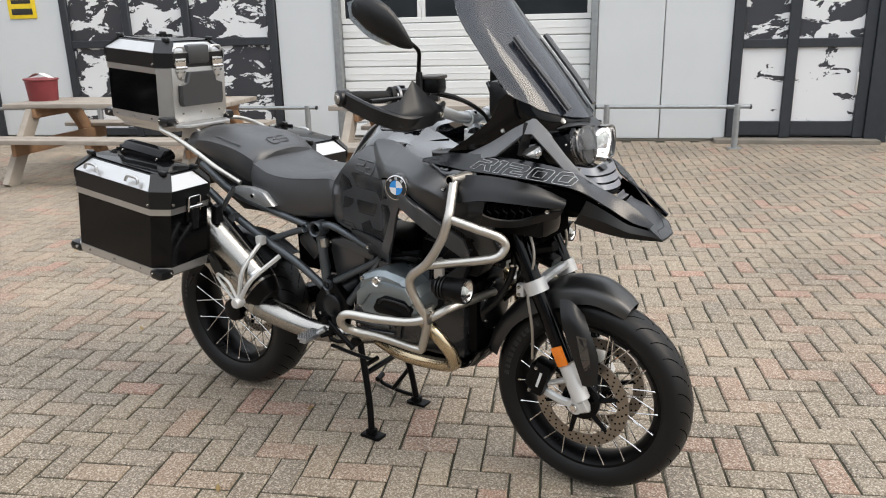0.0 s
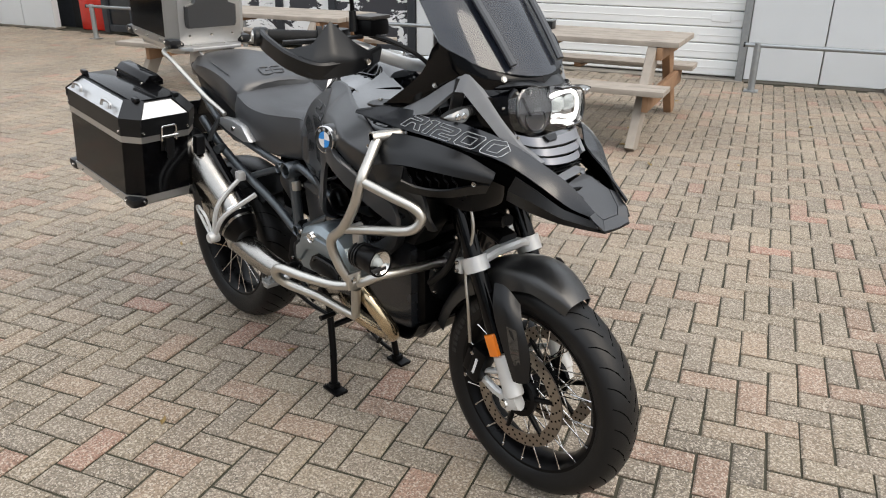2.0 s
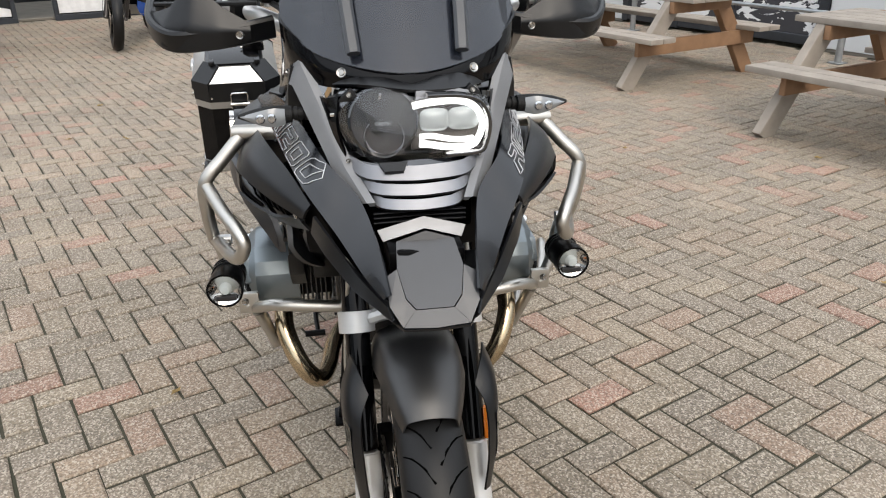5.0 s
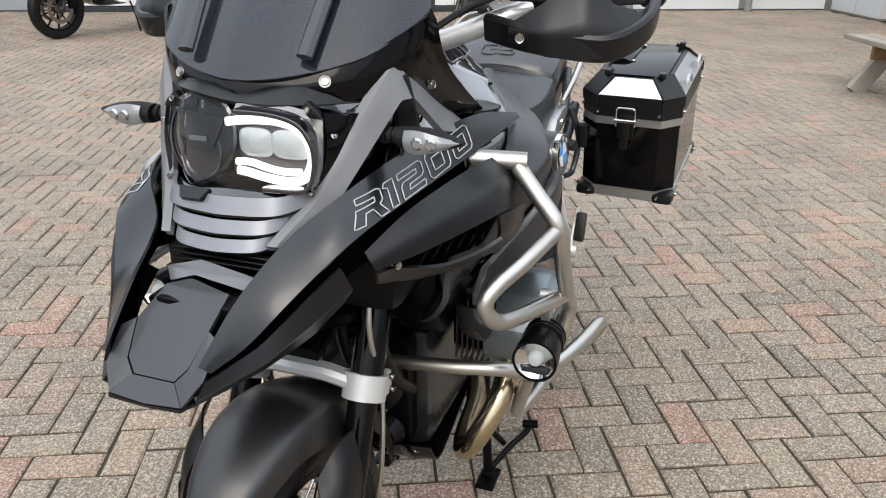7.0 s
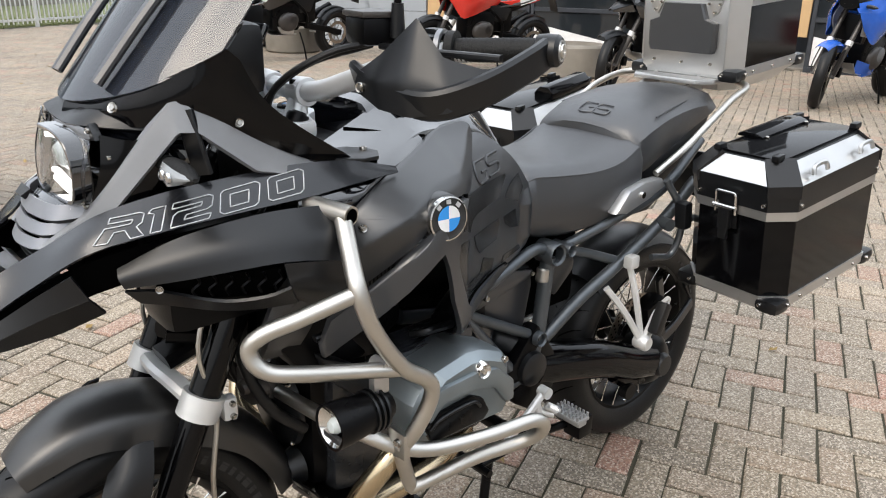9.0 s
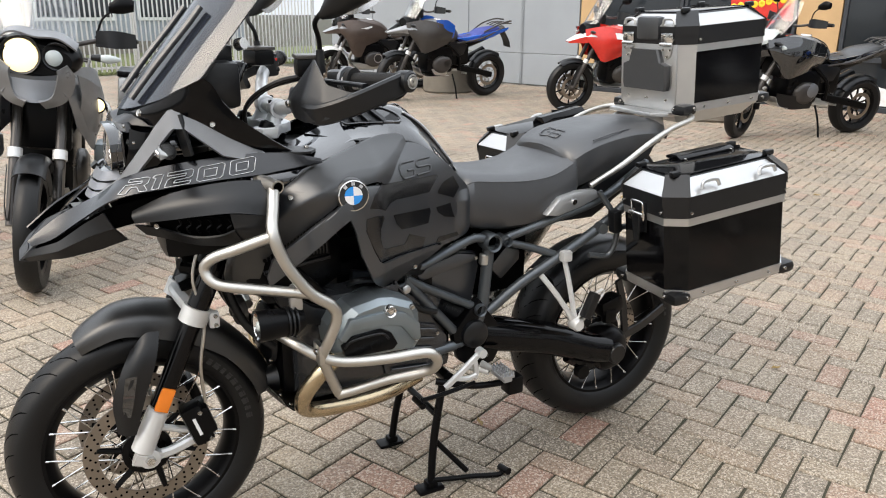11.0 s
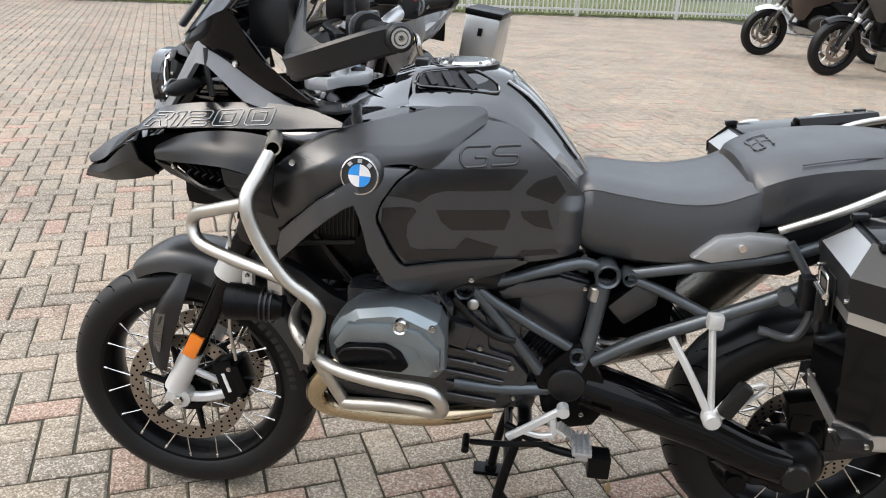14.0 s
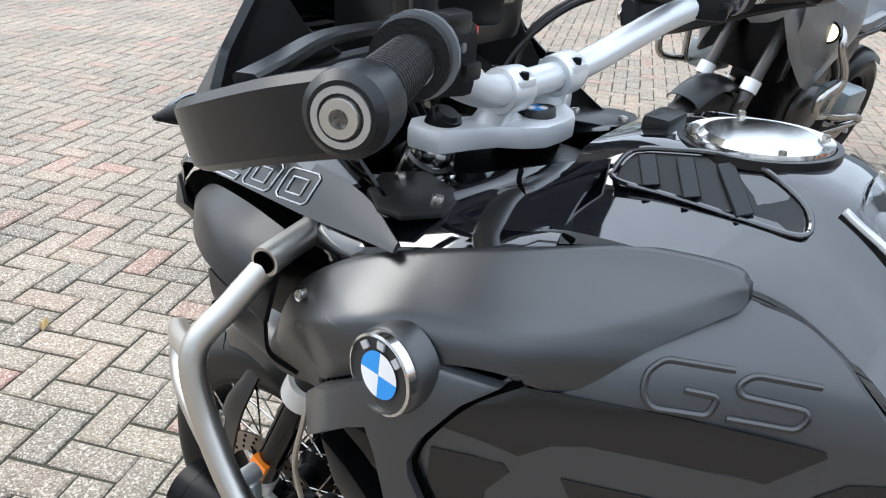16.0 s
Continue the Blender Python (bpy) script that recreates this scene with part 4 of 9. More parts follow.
    for shape in ([(0.926, 1.008), (0.822, 0.999), (0.712, 0.993), (0.709, 0.988), (0.743, 0.951), (0.812, 0.954), (0.871, 0.960), (0.896, 0.956), (0.917, 0.943), (0.943, 0.955), (0.975, 0.961), (0.959, 0.986)],
                  [(0.982, 0.938), (0.950, 0.938), (0.926, 0.934), (0.921, 0.925), (0.936, 0.903), (0.937, 0.876), (0.929, 0.853), (0.913, 0.844), (0.843, 0.834), (0.823, 0.856), (0.757, 0.828), (0.768, 0.804), (0.868, 0.812), (0.932, 0.823), (0.959, 0.848), (0.983, 0.902)],
                  [(0.885, 0.923), (0.812, 0.914), (0.742, 0.908), (0.737, 0.897), (0.747, 0.866), (0.803, 0.870), (0.853, 0.877), (0.874, 0.898)], [(0.709, 0.948), (0.689, 0.969), (0.651, 0.981), (0.626, 0.945), (0.649, 0.919), (0.678, 0.930), (0.708, 0.941)],
                  [(0.716, 0.904), (0.661, 0.906), (0.654, 0.882), (0.644, 0.862), (0.683, 0.871), (0.709, 0.888)], [(0.706, 0.817), (0.665, 0.817), (0.624, 0.817), (0.625, 0.805), (0.715, 0.802)]):
        part("sticker", patch(shape, 0.0026, 0.0010, s, 0.012, False), STICKER, gs, "smooth dark sticker")
    for pts in ([(0.790, 1.040), (0.839, 1.040), (0.847, 1.030), (0.845, 1.014), (0.836, 1.003), (0.797, 1.003), (0.794, 1.019), (0.818, 1.020)], [(0.730, 1.040), (0.776, 1.039), (0.784, 1.031), (0.780, 1.023), (0.734, 1.022), (0.730, 1.015), (0.736, 1.004), (0.784, 1.003)]):
        part("embossed_character", mirrored(bar([(x, flank(x, z) + 0.0015, z) for x, z in pts], 0.0065, 0.0045, 0.4, bend=0.006, up=(0, 1, 0)), s), PANELM, gs)
    ey = 0.340
    nrm = Vector((0.10, s, 0.06)).normalized()
    em = part("emblem", lathe([(0.0, -0.006), (0.034, -0.006), (0.0345, 0.001), (0.0, 0.002)], (1.023, s * ey, 1.005), nrm, 40), INK, bike, "round enamel emblem in blue, white and black")
    part("emblem_boss", lathe([(0.040, -0.030), (0.0385, -0.008), (0.037, -0.006), (0.0, -0.006)], (1.023, s * ey, 1.005), nrm, 40), PANELM, em, "round satin boss under the emblem", angle=80)
    part("emblem_rim", lathe([(0.0335, -0.006), (0.0365, -0.006), (0.0365, 0.003), (0.0340, 0.004)], (1.023, s * ey, 1.005), nrm, 40, True), CHROME, em)
    q = nrm.to_track_quat("Y", "Z").to_matrix().to_4x4()
    for k in range(4):
        bm = bmesh.new()
        c = bm.verts.new((0, 0.0032, 0))
        arc = [bm.verts.new((0.0215 * math.cos(a), 0.0032, 0.0215 * math.sin(a))) for a in [math.pi / 2 * (k + j / 8) for j in range(9)]]
        for a, b in zip(arc, arc[1:]):
            bm.faces.new((c, a, b))
        bmesh.ops.solidify(bm, geom=list(bm.faces), thickness=0.001)
        part("emblem_field", moved(bm, Matrix.Translation((1.023, s * ey, 1.005)) @ q), BLUEP if k % 2 == 0 else WHITEP, em)
    bars = [box((0, 0, 0), (0.008, 0.002, 0.007), 0, Matrix.Translation((1.023, s * ey, 1.005)) @ q @ Matrix.Rotation(radians(a), 4, "Y") @ Matrix.Translation((0, 0.003, 0.0278))) for a in (-42, 0, 42)]
    for bm in bars:
        part("lettering_bar", bm, SILVERLINE, em)
    bolt(bike, (0.806, s * (flank(0.806, 0.760) + 0.014), 0.762), (0, s, 0))
    bolt(bike, (1.161, s * (flank(1.161, 1.007) + 0.026), 1.007), (0, s, 0.2))
    # black block added to give the void behind the flank its shade
    part("inner_shroud", mirrored(prism([(1.25, 0.87), (1.18, 0.93), (1.08, 0.955), (1.00, 0.86), (1.00, 0.76), (1.09, 0.715), (1.20, 0.71), (1.25, 0.78)], 0.10, 0.19, 0.012), s), BLACK, bike)
    rad = part("radiator", mirrored(box((1.13, 0.205, 0.885), (0.17, 0.05, 0.10), 0.006), s), BLACK, bike, "dark finned radiator behind the side opening")
    fin = part("fin", mirrored(box((1.055, 0.2315, 0.885), (0.003, 0.004, 0.09), 0), s), MATTE, rad)
    for k in range(1, 19):
        repeat(fin, Matrix.Translation((0.0083 * k, 0, 0)))
    part("radiator_rail", mirrored(bar([(1.05, 0.236, 0.832), (1.13, 0.240, 0.824), (1.215, 0.236, 0.812)], 0.014, 0.010), s), MATTE, rad)

# ---- beak, side blades, struts ----
def facet(pts, thick=0.004):
    """A flat-faced plate through a ring of corners, with depth behind it."""
    bm = bmesh.new()
    f = bm.faces.new([bm.verts.new(p) for p in pts])
    f.normal_update()
    if f.normal.x * 0.6 + f.normal.z < 0:
        f.normal_flip()
    bmesh.ops.solidify(bm, geom=[f], thickness=thick)
    return bm


def both(pts):
    """A half outline on the left carried round to the right."""
    return list(pts) + [(x, -y, z) for x, y, z in reversed(pts) if abs(y) > 1e-6]


beak = part("beak", facet(both([(1.610, 0, 0.974), (1.603, 0.046, 0.956), (1.655, 0.051, 0.934), (1.690, 0.042, 0.900), (1.701, 0.028, 0.886)]), 0.006), PLATEM, bike, "matte black beak", angle=60)
part("beak_front", facet(both([(1.703, 0, 0.8855), (1.703, 0.030, 0.8855), (1.722, 0.050, 0.868), (1.724, 0, 0.865)]), 0.005), PLATEM, beak, angle=10)
part("beak_brow", facet(both([(1.588, 0, 0.990), (1.566, 0.072, 0.962), (1.574, 0.064, 0.945), (1.604, 0, 0.976)]), 0.005), GREYP, beak, "grey chevron panel behind the beak", angle=60)
part("beak_under", skin([[(1.724, -0.05, 0.866), (1.724, 0, 0.863), (1.724, 0.05, 0.866)], [(1.66, -0.085, 0.872), (1.66, 0, 0.874), (1.66, 0.085, 0.872)], [(1.53, -0.12, 0.90), (1.53, 0, 0.90), (1.53, 0.12, 0.90)]], 8, 8, 0.004, False), MATTE, beak)
part("beak_core", box((1.575, 0, 0.925), (0.10, 0.12, 0.045), 0.006), BLACK, beak)
for s in (-1, 1):
    part("beak_bevel", mirrored(facet([(1.692, 0.043, 0.899), (1.702, 0.030, 0.8855), (1.7215, 0.0505, 0.868), (1.700, 0.068, 0.893)], 0.005), s), PLATEM, beak, angle=10)
    part("beak_flank", mirrored(facet([(1.657, 0.0515, 0.934), (1.692, 0.043, 0.899), (1.700, 0.068, 0.893), (1.664, 0.070, 0.925)], 0.005), s), PLATEM, beak, angle=10)
    # lower panel under the blade, in two facets
    low = part("lower_panel", mirrored(skin([[(1.700, 0.072, 0.893), (1.64, 0.108, 0.915), (1.582, 0.150, 0.962), (1.545, 0.172, 0.985)], [(1.713, 0.066, 0.876), (1.645, 0.116, 0.895), (1.575, 0.160, 0.934), (1.528, 0.178, 0.950)]], 16, 4, 0.005, False), s), MATTE, bike, "black lower beak panel", angle=15)
    part("lower_skirt", mirrored(skin([[(1.713, 0.066, 0.875), (1.645, 0.116, 0.894), (1.575, 0.160, 0.933), (1.528, 0.178, 0.949)], [(1.705, 0.060, 0.864), (1.63, 0.10, 0.872), (1.56, 0.135, 0.892), (1.50, 0.15, 0.912)]], 16, 4, 0.005, False), s), MATTE, low, angle=15)
    # Near-black sheet gives the gap under the blade its shade.
    part("panel_gap", mirrored(skin([[(1.69, 0.064, 0.902), (1.63, 0.10, 0.93), (1.56, 0.14, 0.975), (1.50, 0.165, 1.0), (1.38, 0.19, 1.02), (1.20, 0.225, 1.04)], [(1.685, 0.06, 0.885), (1.62, 0.095, 0.90), (1.55, 0.135, 0.93), (1.48, 0.155, 0.95), (1.36, 0.19, 0.97), (1.20, 0.225, 0.99)]], 16, 4, 0.004), s), RECESSM, low)
    blade_bm = skin([[(1.702, 0.067, 0.914), (1.632, 0.077, 0.967), (1.545, 0.098, 1.013), (1.49, 0.143, 1.055), (1.40, 0.172, 1.079), (1.30, 0.196, 1.092), (1.22, 0.215, 1.099), (1.14, 0.236, 1.097), (1.072, 0.268, 1.084)],
                     [(1.698, 0.072, 0.909), (1.648, 0.088, 0.942), (1.57, 0.120, 0.990), (1.505, 0.163, 1.037), (1.40, 0.190, 1.060), (1.30, 0.213, 1.073), (1.215, 0.231, 1.078), (1.14, 0.250, 1.080), (1.072, 0.272, 1.080)],
                     [(1.694, 0.076, 0.903), (1.650, 0.100, 0.921), (1.588, 0.137, 0.968), (1.516, 0.181, 1.016), (1.40, 0.210, 1.036), (1.30, 0.230, 1.047), (1.208, 0.246, 1.055), (1.14, 0.260, 1.066), (1.072, 0.275, 1.076)]], 44, 9, 0.004)
    tree = BVHTree.FromBMesh(blade_bm)
    blade = part("side_blade", mirrored(blade_bm, s), BLADEM, bike, "satin black side blade with the outlined model number")
    # outlined model number: broad squared characters, stroke by stroke
    chars = {"R": [[(0, 0), (0.16, 0.62), (0.70, 0.62), (0.74, 0.78), (0.22, 0.80), (0.26, 1.0), (0.86, 1.0), (0.98, 0.92), (0.94, 0.56), (0.82, 0.44), (1.0, 0), (0.72, 0), (0.58, 0.40), (0.36, 0.40), (0.26, 0)]],
             "1": [[(0.06, 0.86), (0.16, 1.0), (0.52, 1.0), (0.42, 0), (0.14, 0), (0.22, 0.78)]],
             "2": [[(0.06, 1.0), (0.90, 1.0), (1.0, 0.90), (0.96, 0.52), (0.84, 0.42), (0.36, 0.40), (0.30, 0.22), (0.94, 0.22), (0.88, 0), (0, 0), (0.06, 0.48), (0.16, 0.60), (0.70, 0.62), (0.74, 0.78), (0.02, 0.78)]],
             "0": [[(0.12, 1.0), (0.90, 1.0), (1.0, 0.88), (0.92, 0.12), (0.82, 0), (0.10, 0), (0, 0.12), (0.04, 0.90)], [(0.26, 0.76), (0.72, 0.76), (0.68, 0.24), (0.24, 0.24)]]}
    up_a, up_b = Vector((1.512, 0, 1.023)), Vector((1.214, 0, 1.0625))
    rise_a, rise_b = Vector((-0.016, 0, 0.026)), Vector((-0.004, 0, 0.031))
    run = [("R", 0.0, 0.215), ("1", 0.205, 0.39), ("2", 0.318, 0.53), ("0", 0.545, 0.765), ("0", 0.785, 1.0)]
    for ch, u0, u1 in run:
        loops = []
        for ring in chars[ch]:
            pts = []
            for a, b in zip(ring, ring[1:] + ring[:1]):
                for q in range(4):
                    u = u0 + (u1 - u0) * (a[0] + (b[0] - a[0]) * q / 4) * 0.94
                    v = a[1] + (b[1] - a[1]) * q / 4
                    if s < 0:
                        u, v2 = 1 - u, v
                        g = up_a.lerp(up_b, u) + rise_a.lerp(rise_b, u) * v
                        g.x += 0.026 * v
                    else:
                        g = up_a.lerp(up_b, u) + rise_a.lerp(rise_b, u) * v
                    hit = tree.ray_cast(Vector((g.x, 0.6, g.z)), Vector((0, -1, 0)))[0]
                    if hit:
                        pts.append(Vector((g.x, s * (hit.y + 0.0010), g.z + 0.0006)))
            if len(pts) > 6:
                loops.append(sweep(pts, circle(0.0010, 5), closed=True))
        part("outlined_character", join(*loops), SILVERLINE, blade, "silver outlined character", angle=80)
    cowl = part("radiator_cowl", mirrored(skin([[(1.486, 0.176, 0.984), (1.42, 0.206, 1.018), (1.35, 0.235, 1.038), (1.276, 0.258, 1.048), (1.205, 0.272, 1.046)], [(1.489, 0.186, 0.972), (1.42, 0.232, 0.998), (1.35, 0.268, 1.014), (1.27, 0.294, 1.020), (1.195, 0.305, 1.012)], [(1.484, 0.191, 0.958), (1.42, 0.240, 0.970), (1.35, 0.282, 0.982), (1.285, 0.308, 0.986), (1.195, 0.320, 0.970)]], 20, 10, 0.006), s), MATTE, bike, "matte black radiator cowl")
    part("cowl_cheek", mirrored(skin([[(1.300, 0.306, 0.985), (1.25, 0.316, 0.980), (1.195, 0.3205, 0.970)], [(1.292, 0.306, 0.950), (1.25, 0.313, 0.938), (1.20, 0.312, 0.925)], [(1.27, 0.285, 0.915), (1.24, 0.282, 0.895), (1.20, 0.275, 0.880)]], 8, 10, 0.005), s), MATTE, cowl)
    part("cowl_lip", mirrored(skin([[(1.484, 0.190, 0.957), (1.438, 0.199, 0.948), (1.37, 0.240, 0.928), (1.32, 0.28, 0.934), (1.292, 0.307, 0.950)], [(1.46, 0.178, 0.93), (1.42, 0.188, 0.918), (1.36, 0.212, 0.902), (1.31, 0.245, 0.902), (1.27, 0.284, 0.914)]], 18, 5, 0.005), s), MATTE, cowl)
    # Solid near-black sheet behind the bars, coloured as the shaded opening.
    part("cowl_mesh", mirrored(skin([[(1.445, 0.198, 0.960), (1.37, 0.245, 0.968), (1.29, 0.288, 0.972)], [(1.425, 0.188, 0.935), (1.37, 0.216, 0.922), (1.30, 0.262, 0.925)]], 10, 6, 0.003), s), RECESSM, cowl)
    for k in range(6):
        u = k / 5
        part("mesh_bar", mirrored(tube([(1.30 + 0.020 * k, 0.290 - 0.011 * k, 0.970), (1.292 + 0.020 * k, 0.282 - 0.011 * k, 0.955), (1.302 + 0.020 * k, 0.278 - 0.011 * k, 0.945), (1.294 + 0.020 * k, 0.270 - 0.011 * k, 0.93)], 0.0022, 5), s), BLACK, cowl)
    bolt(cowl, (1.440, s * 0.201, 0.950), (0.5, s, 0))
    part("cowl_inner", mirrored(box((1.30, 0.13, 0.93), (0.26, 0.13, 0.14), 0.03), s), BLACK, bike)
    outer = [(1.552, 0.086, 1.004), (1.516, 0.104, 1.032), (1.500, 0.113, 1.046), (1.388, 0.176, 1.203), (1.366, 0.184, 1.204), (1.28, 0.194, 1.150), (1.178, 0.206, 1.092)]
    inner = [(1.534, 0.098, 0.997), (1.503, 0.121, 1.019), (1.487, 0.131, 1.031), (1.386, 0.191, 1.163), (1.360, 0.199, 1.161), (1.283, 0.213, 1.098), (1.202, 0.223, 1.079)]
    strut = part("headlight_strut", mirrored(skin([[tuple(Vector(p) + Vector((0, -0.014, 0))) for p in outer], outer, inner], 60, 9, 0.010, False), s), STRUTM, bike, "grey angled strut beside the headlight", angle=30)
    part("strut_rib", mirrored(bar([(1.37, 0.178, 1.19), (1.365, 0.186, 1.15), (1.355, 0.19, 1.10)], 0.010, 0.03), s), MATTE, strut)
    ind = part("indicator", mirrored(loft([[(1.402 + a * 0.017, 0.195, 1.118 + b * 0.014) for a, b in circle(1, 14)], [(1.404 + a * 0.018, 0.222, 1.118 + b * 0.0155) for a, b in circle(1, 14)], [(1.406 + a * 0.014, 0.256, 1.118 + b * 0.012) for a, b in circle(1, 14)], [(1.408 + a * 0.004, 0.284, 1.119 + b * 0.003) for a, b in circle(1, 14)]], 4), s), KNURL, bike, "slim indicator with clear lens")
    part("indicator_lens", mirrored(skin([[(1.418, 0.206, 1.131), (1.424, 0.226, 1.134), (1.421, 0.254, 1.128), (1.411, 0.276, 1.121)], [(1.424, 0.206, 1.118), (1.430, 0.228, 1.118), (1.427, 0.256, 1.118), (1.414, 0.280, 1.119)], [(1.418, 0.206, 1.105), (1.424, 0.226, 1.102), (1.421, 0.254, 1.108), (1.411, 0.276, 1.116)]], 10, 6, 0.003), s), LENSI, ind)
    for y in (0.228, 0.246):
        part("indicator_bulb", mirrored(lathe([(0.0, 0.004), (0.006, 0.003), (0.008, 0.0)], (1.4285, y, 1.118), (1, 0.1, 0), 14), s), REFLECT, ind)
    part("indicator_stem", mirrored(join(*[rod((1.398, 0.150 + 0.009 * k, 1.118), (1.398, 0.156 + 0.009 * k, 1.118), 0.0125 - 0.0015 * (k % 2), n=12) for k in range(5)], rod((1.39, 0.13, 1.118), (1.40, 0.2, 1.118), 0.009, n=10)), s), KNURL, ind)

# ---- headlamp, grille, screen ----
lamp = part("headlamp", loft([[(1.34, y * 0.145, 1.112 + z * 0.085) for y, z in circle(1, 28)], [(1.42, y * 0.138, 1.112 + z * 0.072) for y, z in circle(1, 28)], [(1.455, y * 0.122, 1.112 + z * 0.062) for y, z in circle(1, 28)]], 3), GLOSS, bike, "headlamp with a lit white daylight band")
bowl = part("reflector_bowl", lathe([(0.053, 0.006), (0.051, 0.0), (0.040, -0.016), (0.022, -0.024), (0.0, -0.026)], (1.482, -0.048, 1.118), (1, -0.12, 0.25), 36), BOWLM, lamp, "dark unlit lamp bowl")
part("bowl_rim", lathe([(0.051, 0.0), (0.056, -0.002), (0.057, 0.008), (0.053, 0.010)], (1.482, -0.048, 1.118), (1, -0.12, 0.25), 40, True), GLOSS, bowl)
part("bowl_divider", facet([(1.486, -0.086, 1.150), (1.489, -0.012, 1.146), (1.497, -0.030, 1.106), (1.497, -0.066, 1.106)], 0.012), BOWLM, bowl, "dark wedge across the bowl", angle=10)
part("bowl_lower", lathe([(0.0, 0.0), (0.020, 0.001), (0.030, 0.006), (0.031, 0.010), (0.033, 0.010), (0.034, 0.0)], (1.488, -0.048, 1.092), (1, -0.1, 0.35), 28), GLOSS, bowl)
part("lettering_bar", box((1.4985, -0.050, 1.118), (0.002, 0.026, 0.006), 0, Matrix.Rotation(radians(-12), 4, "Y")), GREYP, bowl)
for k in range(5):
    part("reflector_facet", box((1.478 - 0.001 * k, -0.062 + 0.010 * k, 1.156 - 0.0012 * k * k), (0.004, 0.005, 0.018), 0.001, Matrix.Rotation(radians(-12 + 5 * k), 4, "X")), REFLECT if k % 2 else BOWLM, bowl)


def lamp_front(y):
    return 1.494 - 0.5 * y * y


lens = []
for y0, r in ((0.034, 0.022), (0.082, 0.024)):
    lens = [(lamp_front(y0 + r * 1.12 * math.cos(a)), y0 + r * 1.12 * math.copysign(abs(math.cos(a)) ** 0.6, math.cos(a)), 1.119 + 0.019 * math.copysign(abs(math.sin(a)) ** 0.6, math.sin(a))) for a in [2 * math.pi * i / 28 for i in range(28)]]
    mid = (lamp_front(y0) + 0.009, y0, 1.119)
    bm = bmesh.new()
    ringv = [bm.verts.new(p) for p in lens]
    inv = [bm.verts.new(Vector(p).lerp(Vector(mid), 0.35) + Vector((0.006, 0, 0))) for p in lens]
    cv = bm.verts.new(mid)
    for i in range(28):
        bm.faces.new((ringv[i], ringv[(i + 1) % 28], inv[(i + 1) % 28], inv[i]))
        bm.faces.new((inv[i], inv[(i + 1) % 28], cv))
    part("projector_lens", bm, LENSW, lamp, "pale frosted projector lens", angle=70)
B = [(-0.002, 1.1445), (0.018, 1.148), (0.05, 1.1505), (0.075, 1.149), (0.097, 1.141), (0.1095, 1.126), (0.1135, 1.107), (0.108, 1.088), (0.098, 1.076), (0.08, 1.0725), (0.05, 1.075), (0.025, 1.080), (0.008, 1.082)]
part("daylight_band", bar([(lamp_front(y) + 0.006, y, z) for y, z in B], 0.008, 0.0105, 0.3, up=(0, 0, 1)), LED, lamp, "glowing white daylight band")
# Dark wall added to block the band's glow from the side.
part("band_rim", bar([(lamp_front(y) + 0.012, y * 1.0, z) for y, z in ((0.02, 1.1625), (0.07, 1.161), (0.102, 1.152), (0.118, 1.132), (0.1225, 1.107), (0.117, 1.080), (0.104, 1.066), (0.05, 1.064))], 0.026, 0.006, 0.2, up=(0, 0, 1)), GLOSS, lamp)
part("band_shelf", bar([(lamp_front(y) + 0.007, y, z) for y, z in ((0.008, 1.0935), (0.028, 1.0945), (0.052, 1.089), (0.075, 1.0855), (0.098, 1.0865))], 0.008, 0.0085, 0.3), LED, lamp)
part("lamp_inner", skin([[(lamp_front(y) - 0.004, y, 1.152) for y in (-0.004, 0.04, 0.08, 0.108)], [(lamp_front(y) - 0.004, y, 1.07) for y in (-0.004, 0.04, 0.08, 0.108)]], 10, 4, 0.004), DARKGREY, lamp)
glasspane = part("lamp_glass", skin([[(1.462, -0.118, 1.145), (1.490, -0.06, 1.176), (1.502, 0, 1.160), (1.500, 0.06, 1.166), (1.482, 0.124, 1.152)], [(1.470, -0.120, 1.110), (1.508, -0.06, 1.114), (1.512, 0, 1.110), (1.512, 0.06, 1.110), (1.498, 0.130, 1.108)], [(1.475, -0.105, 1.075), (1.510, -0.06, 1.056), (1.518, 0, 1.062), (1.514, 0.06, 1.060), (1.498, 0.118, 1.062)]], 20, 10, 0.002), CLEAR, lamp, "clear lamp cover")
glasspane.visible_shadow = False
part("lamp_shroud", skin([[(1.38, -0.155, 1.182), (1.455, -0.08, 1.186), (1.462, 0, 1.184), (1.455, 0.08, 1.186), (1.38, 0.155, 1.182)], [(1.40, -0.148, 1.165), (1.478, -0.08, 1.178), (1.488, 0, 1.168), (1.480, 0.08, 1.167), (1.40, 0.148, 1.160)]], 20, 6, 0.006), MATTE, lamp)
part("lamp_shelf", facet([(1.489, 0.006, 1.166), (1.482, 0.07, 1.168), (1.468, 0.112, 1.156), (1.476, 0.098, 1.149), (1.492, 0.05, 1.156), (1.496, 0.004, 1.153)], 0.006), GREYP, lamp, angle=20)
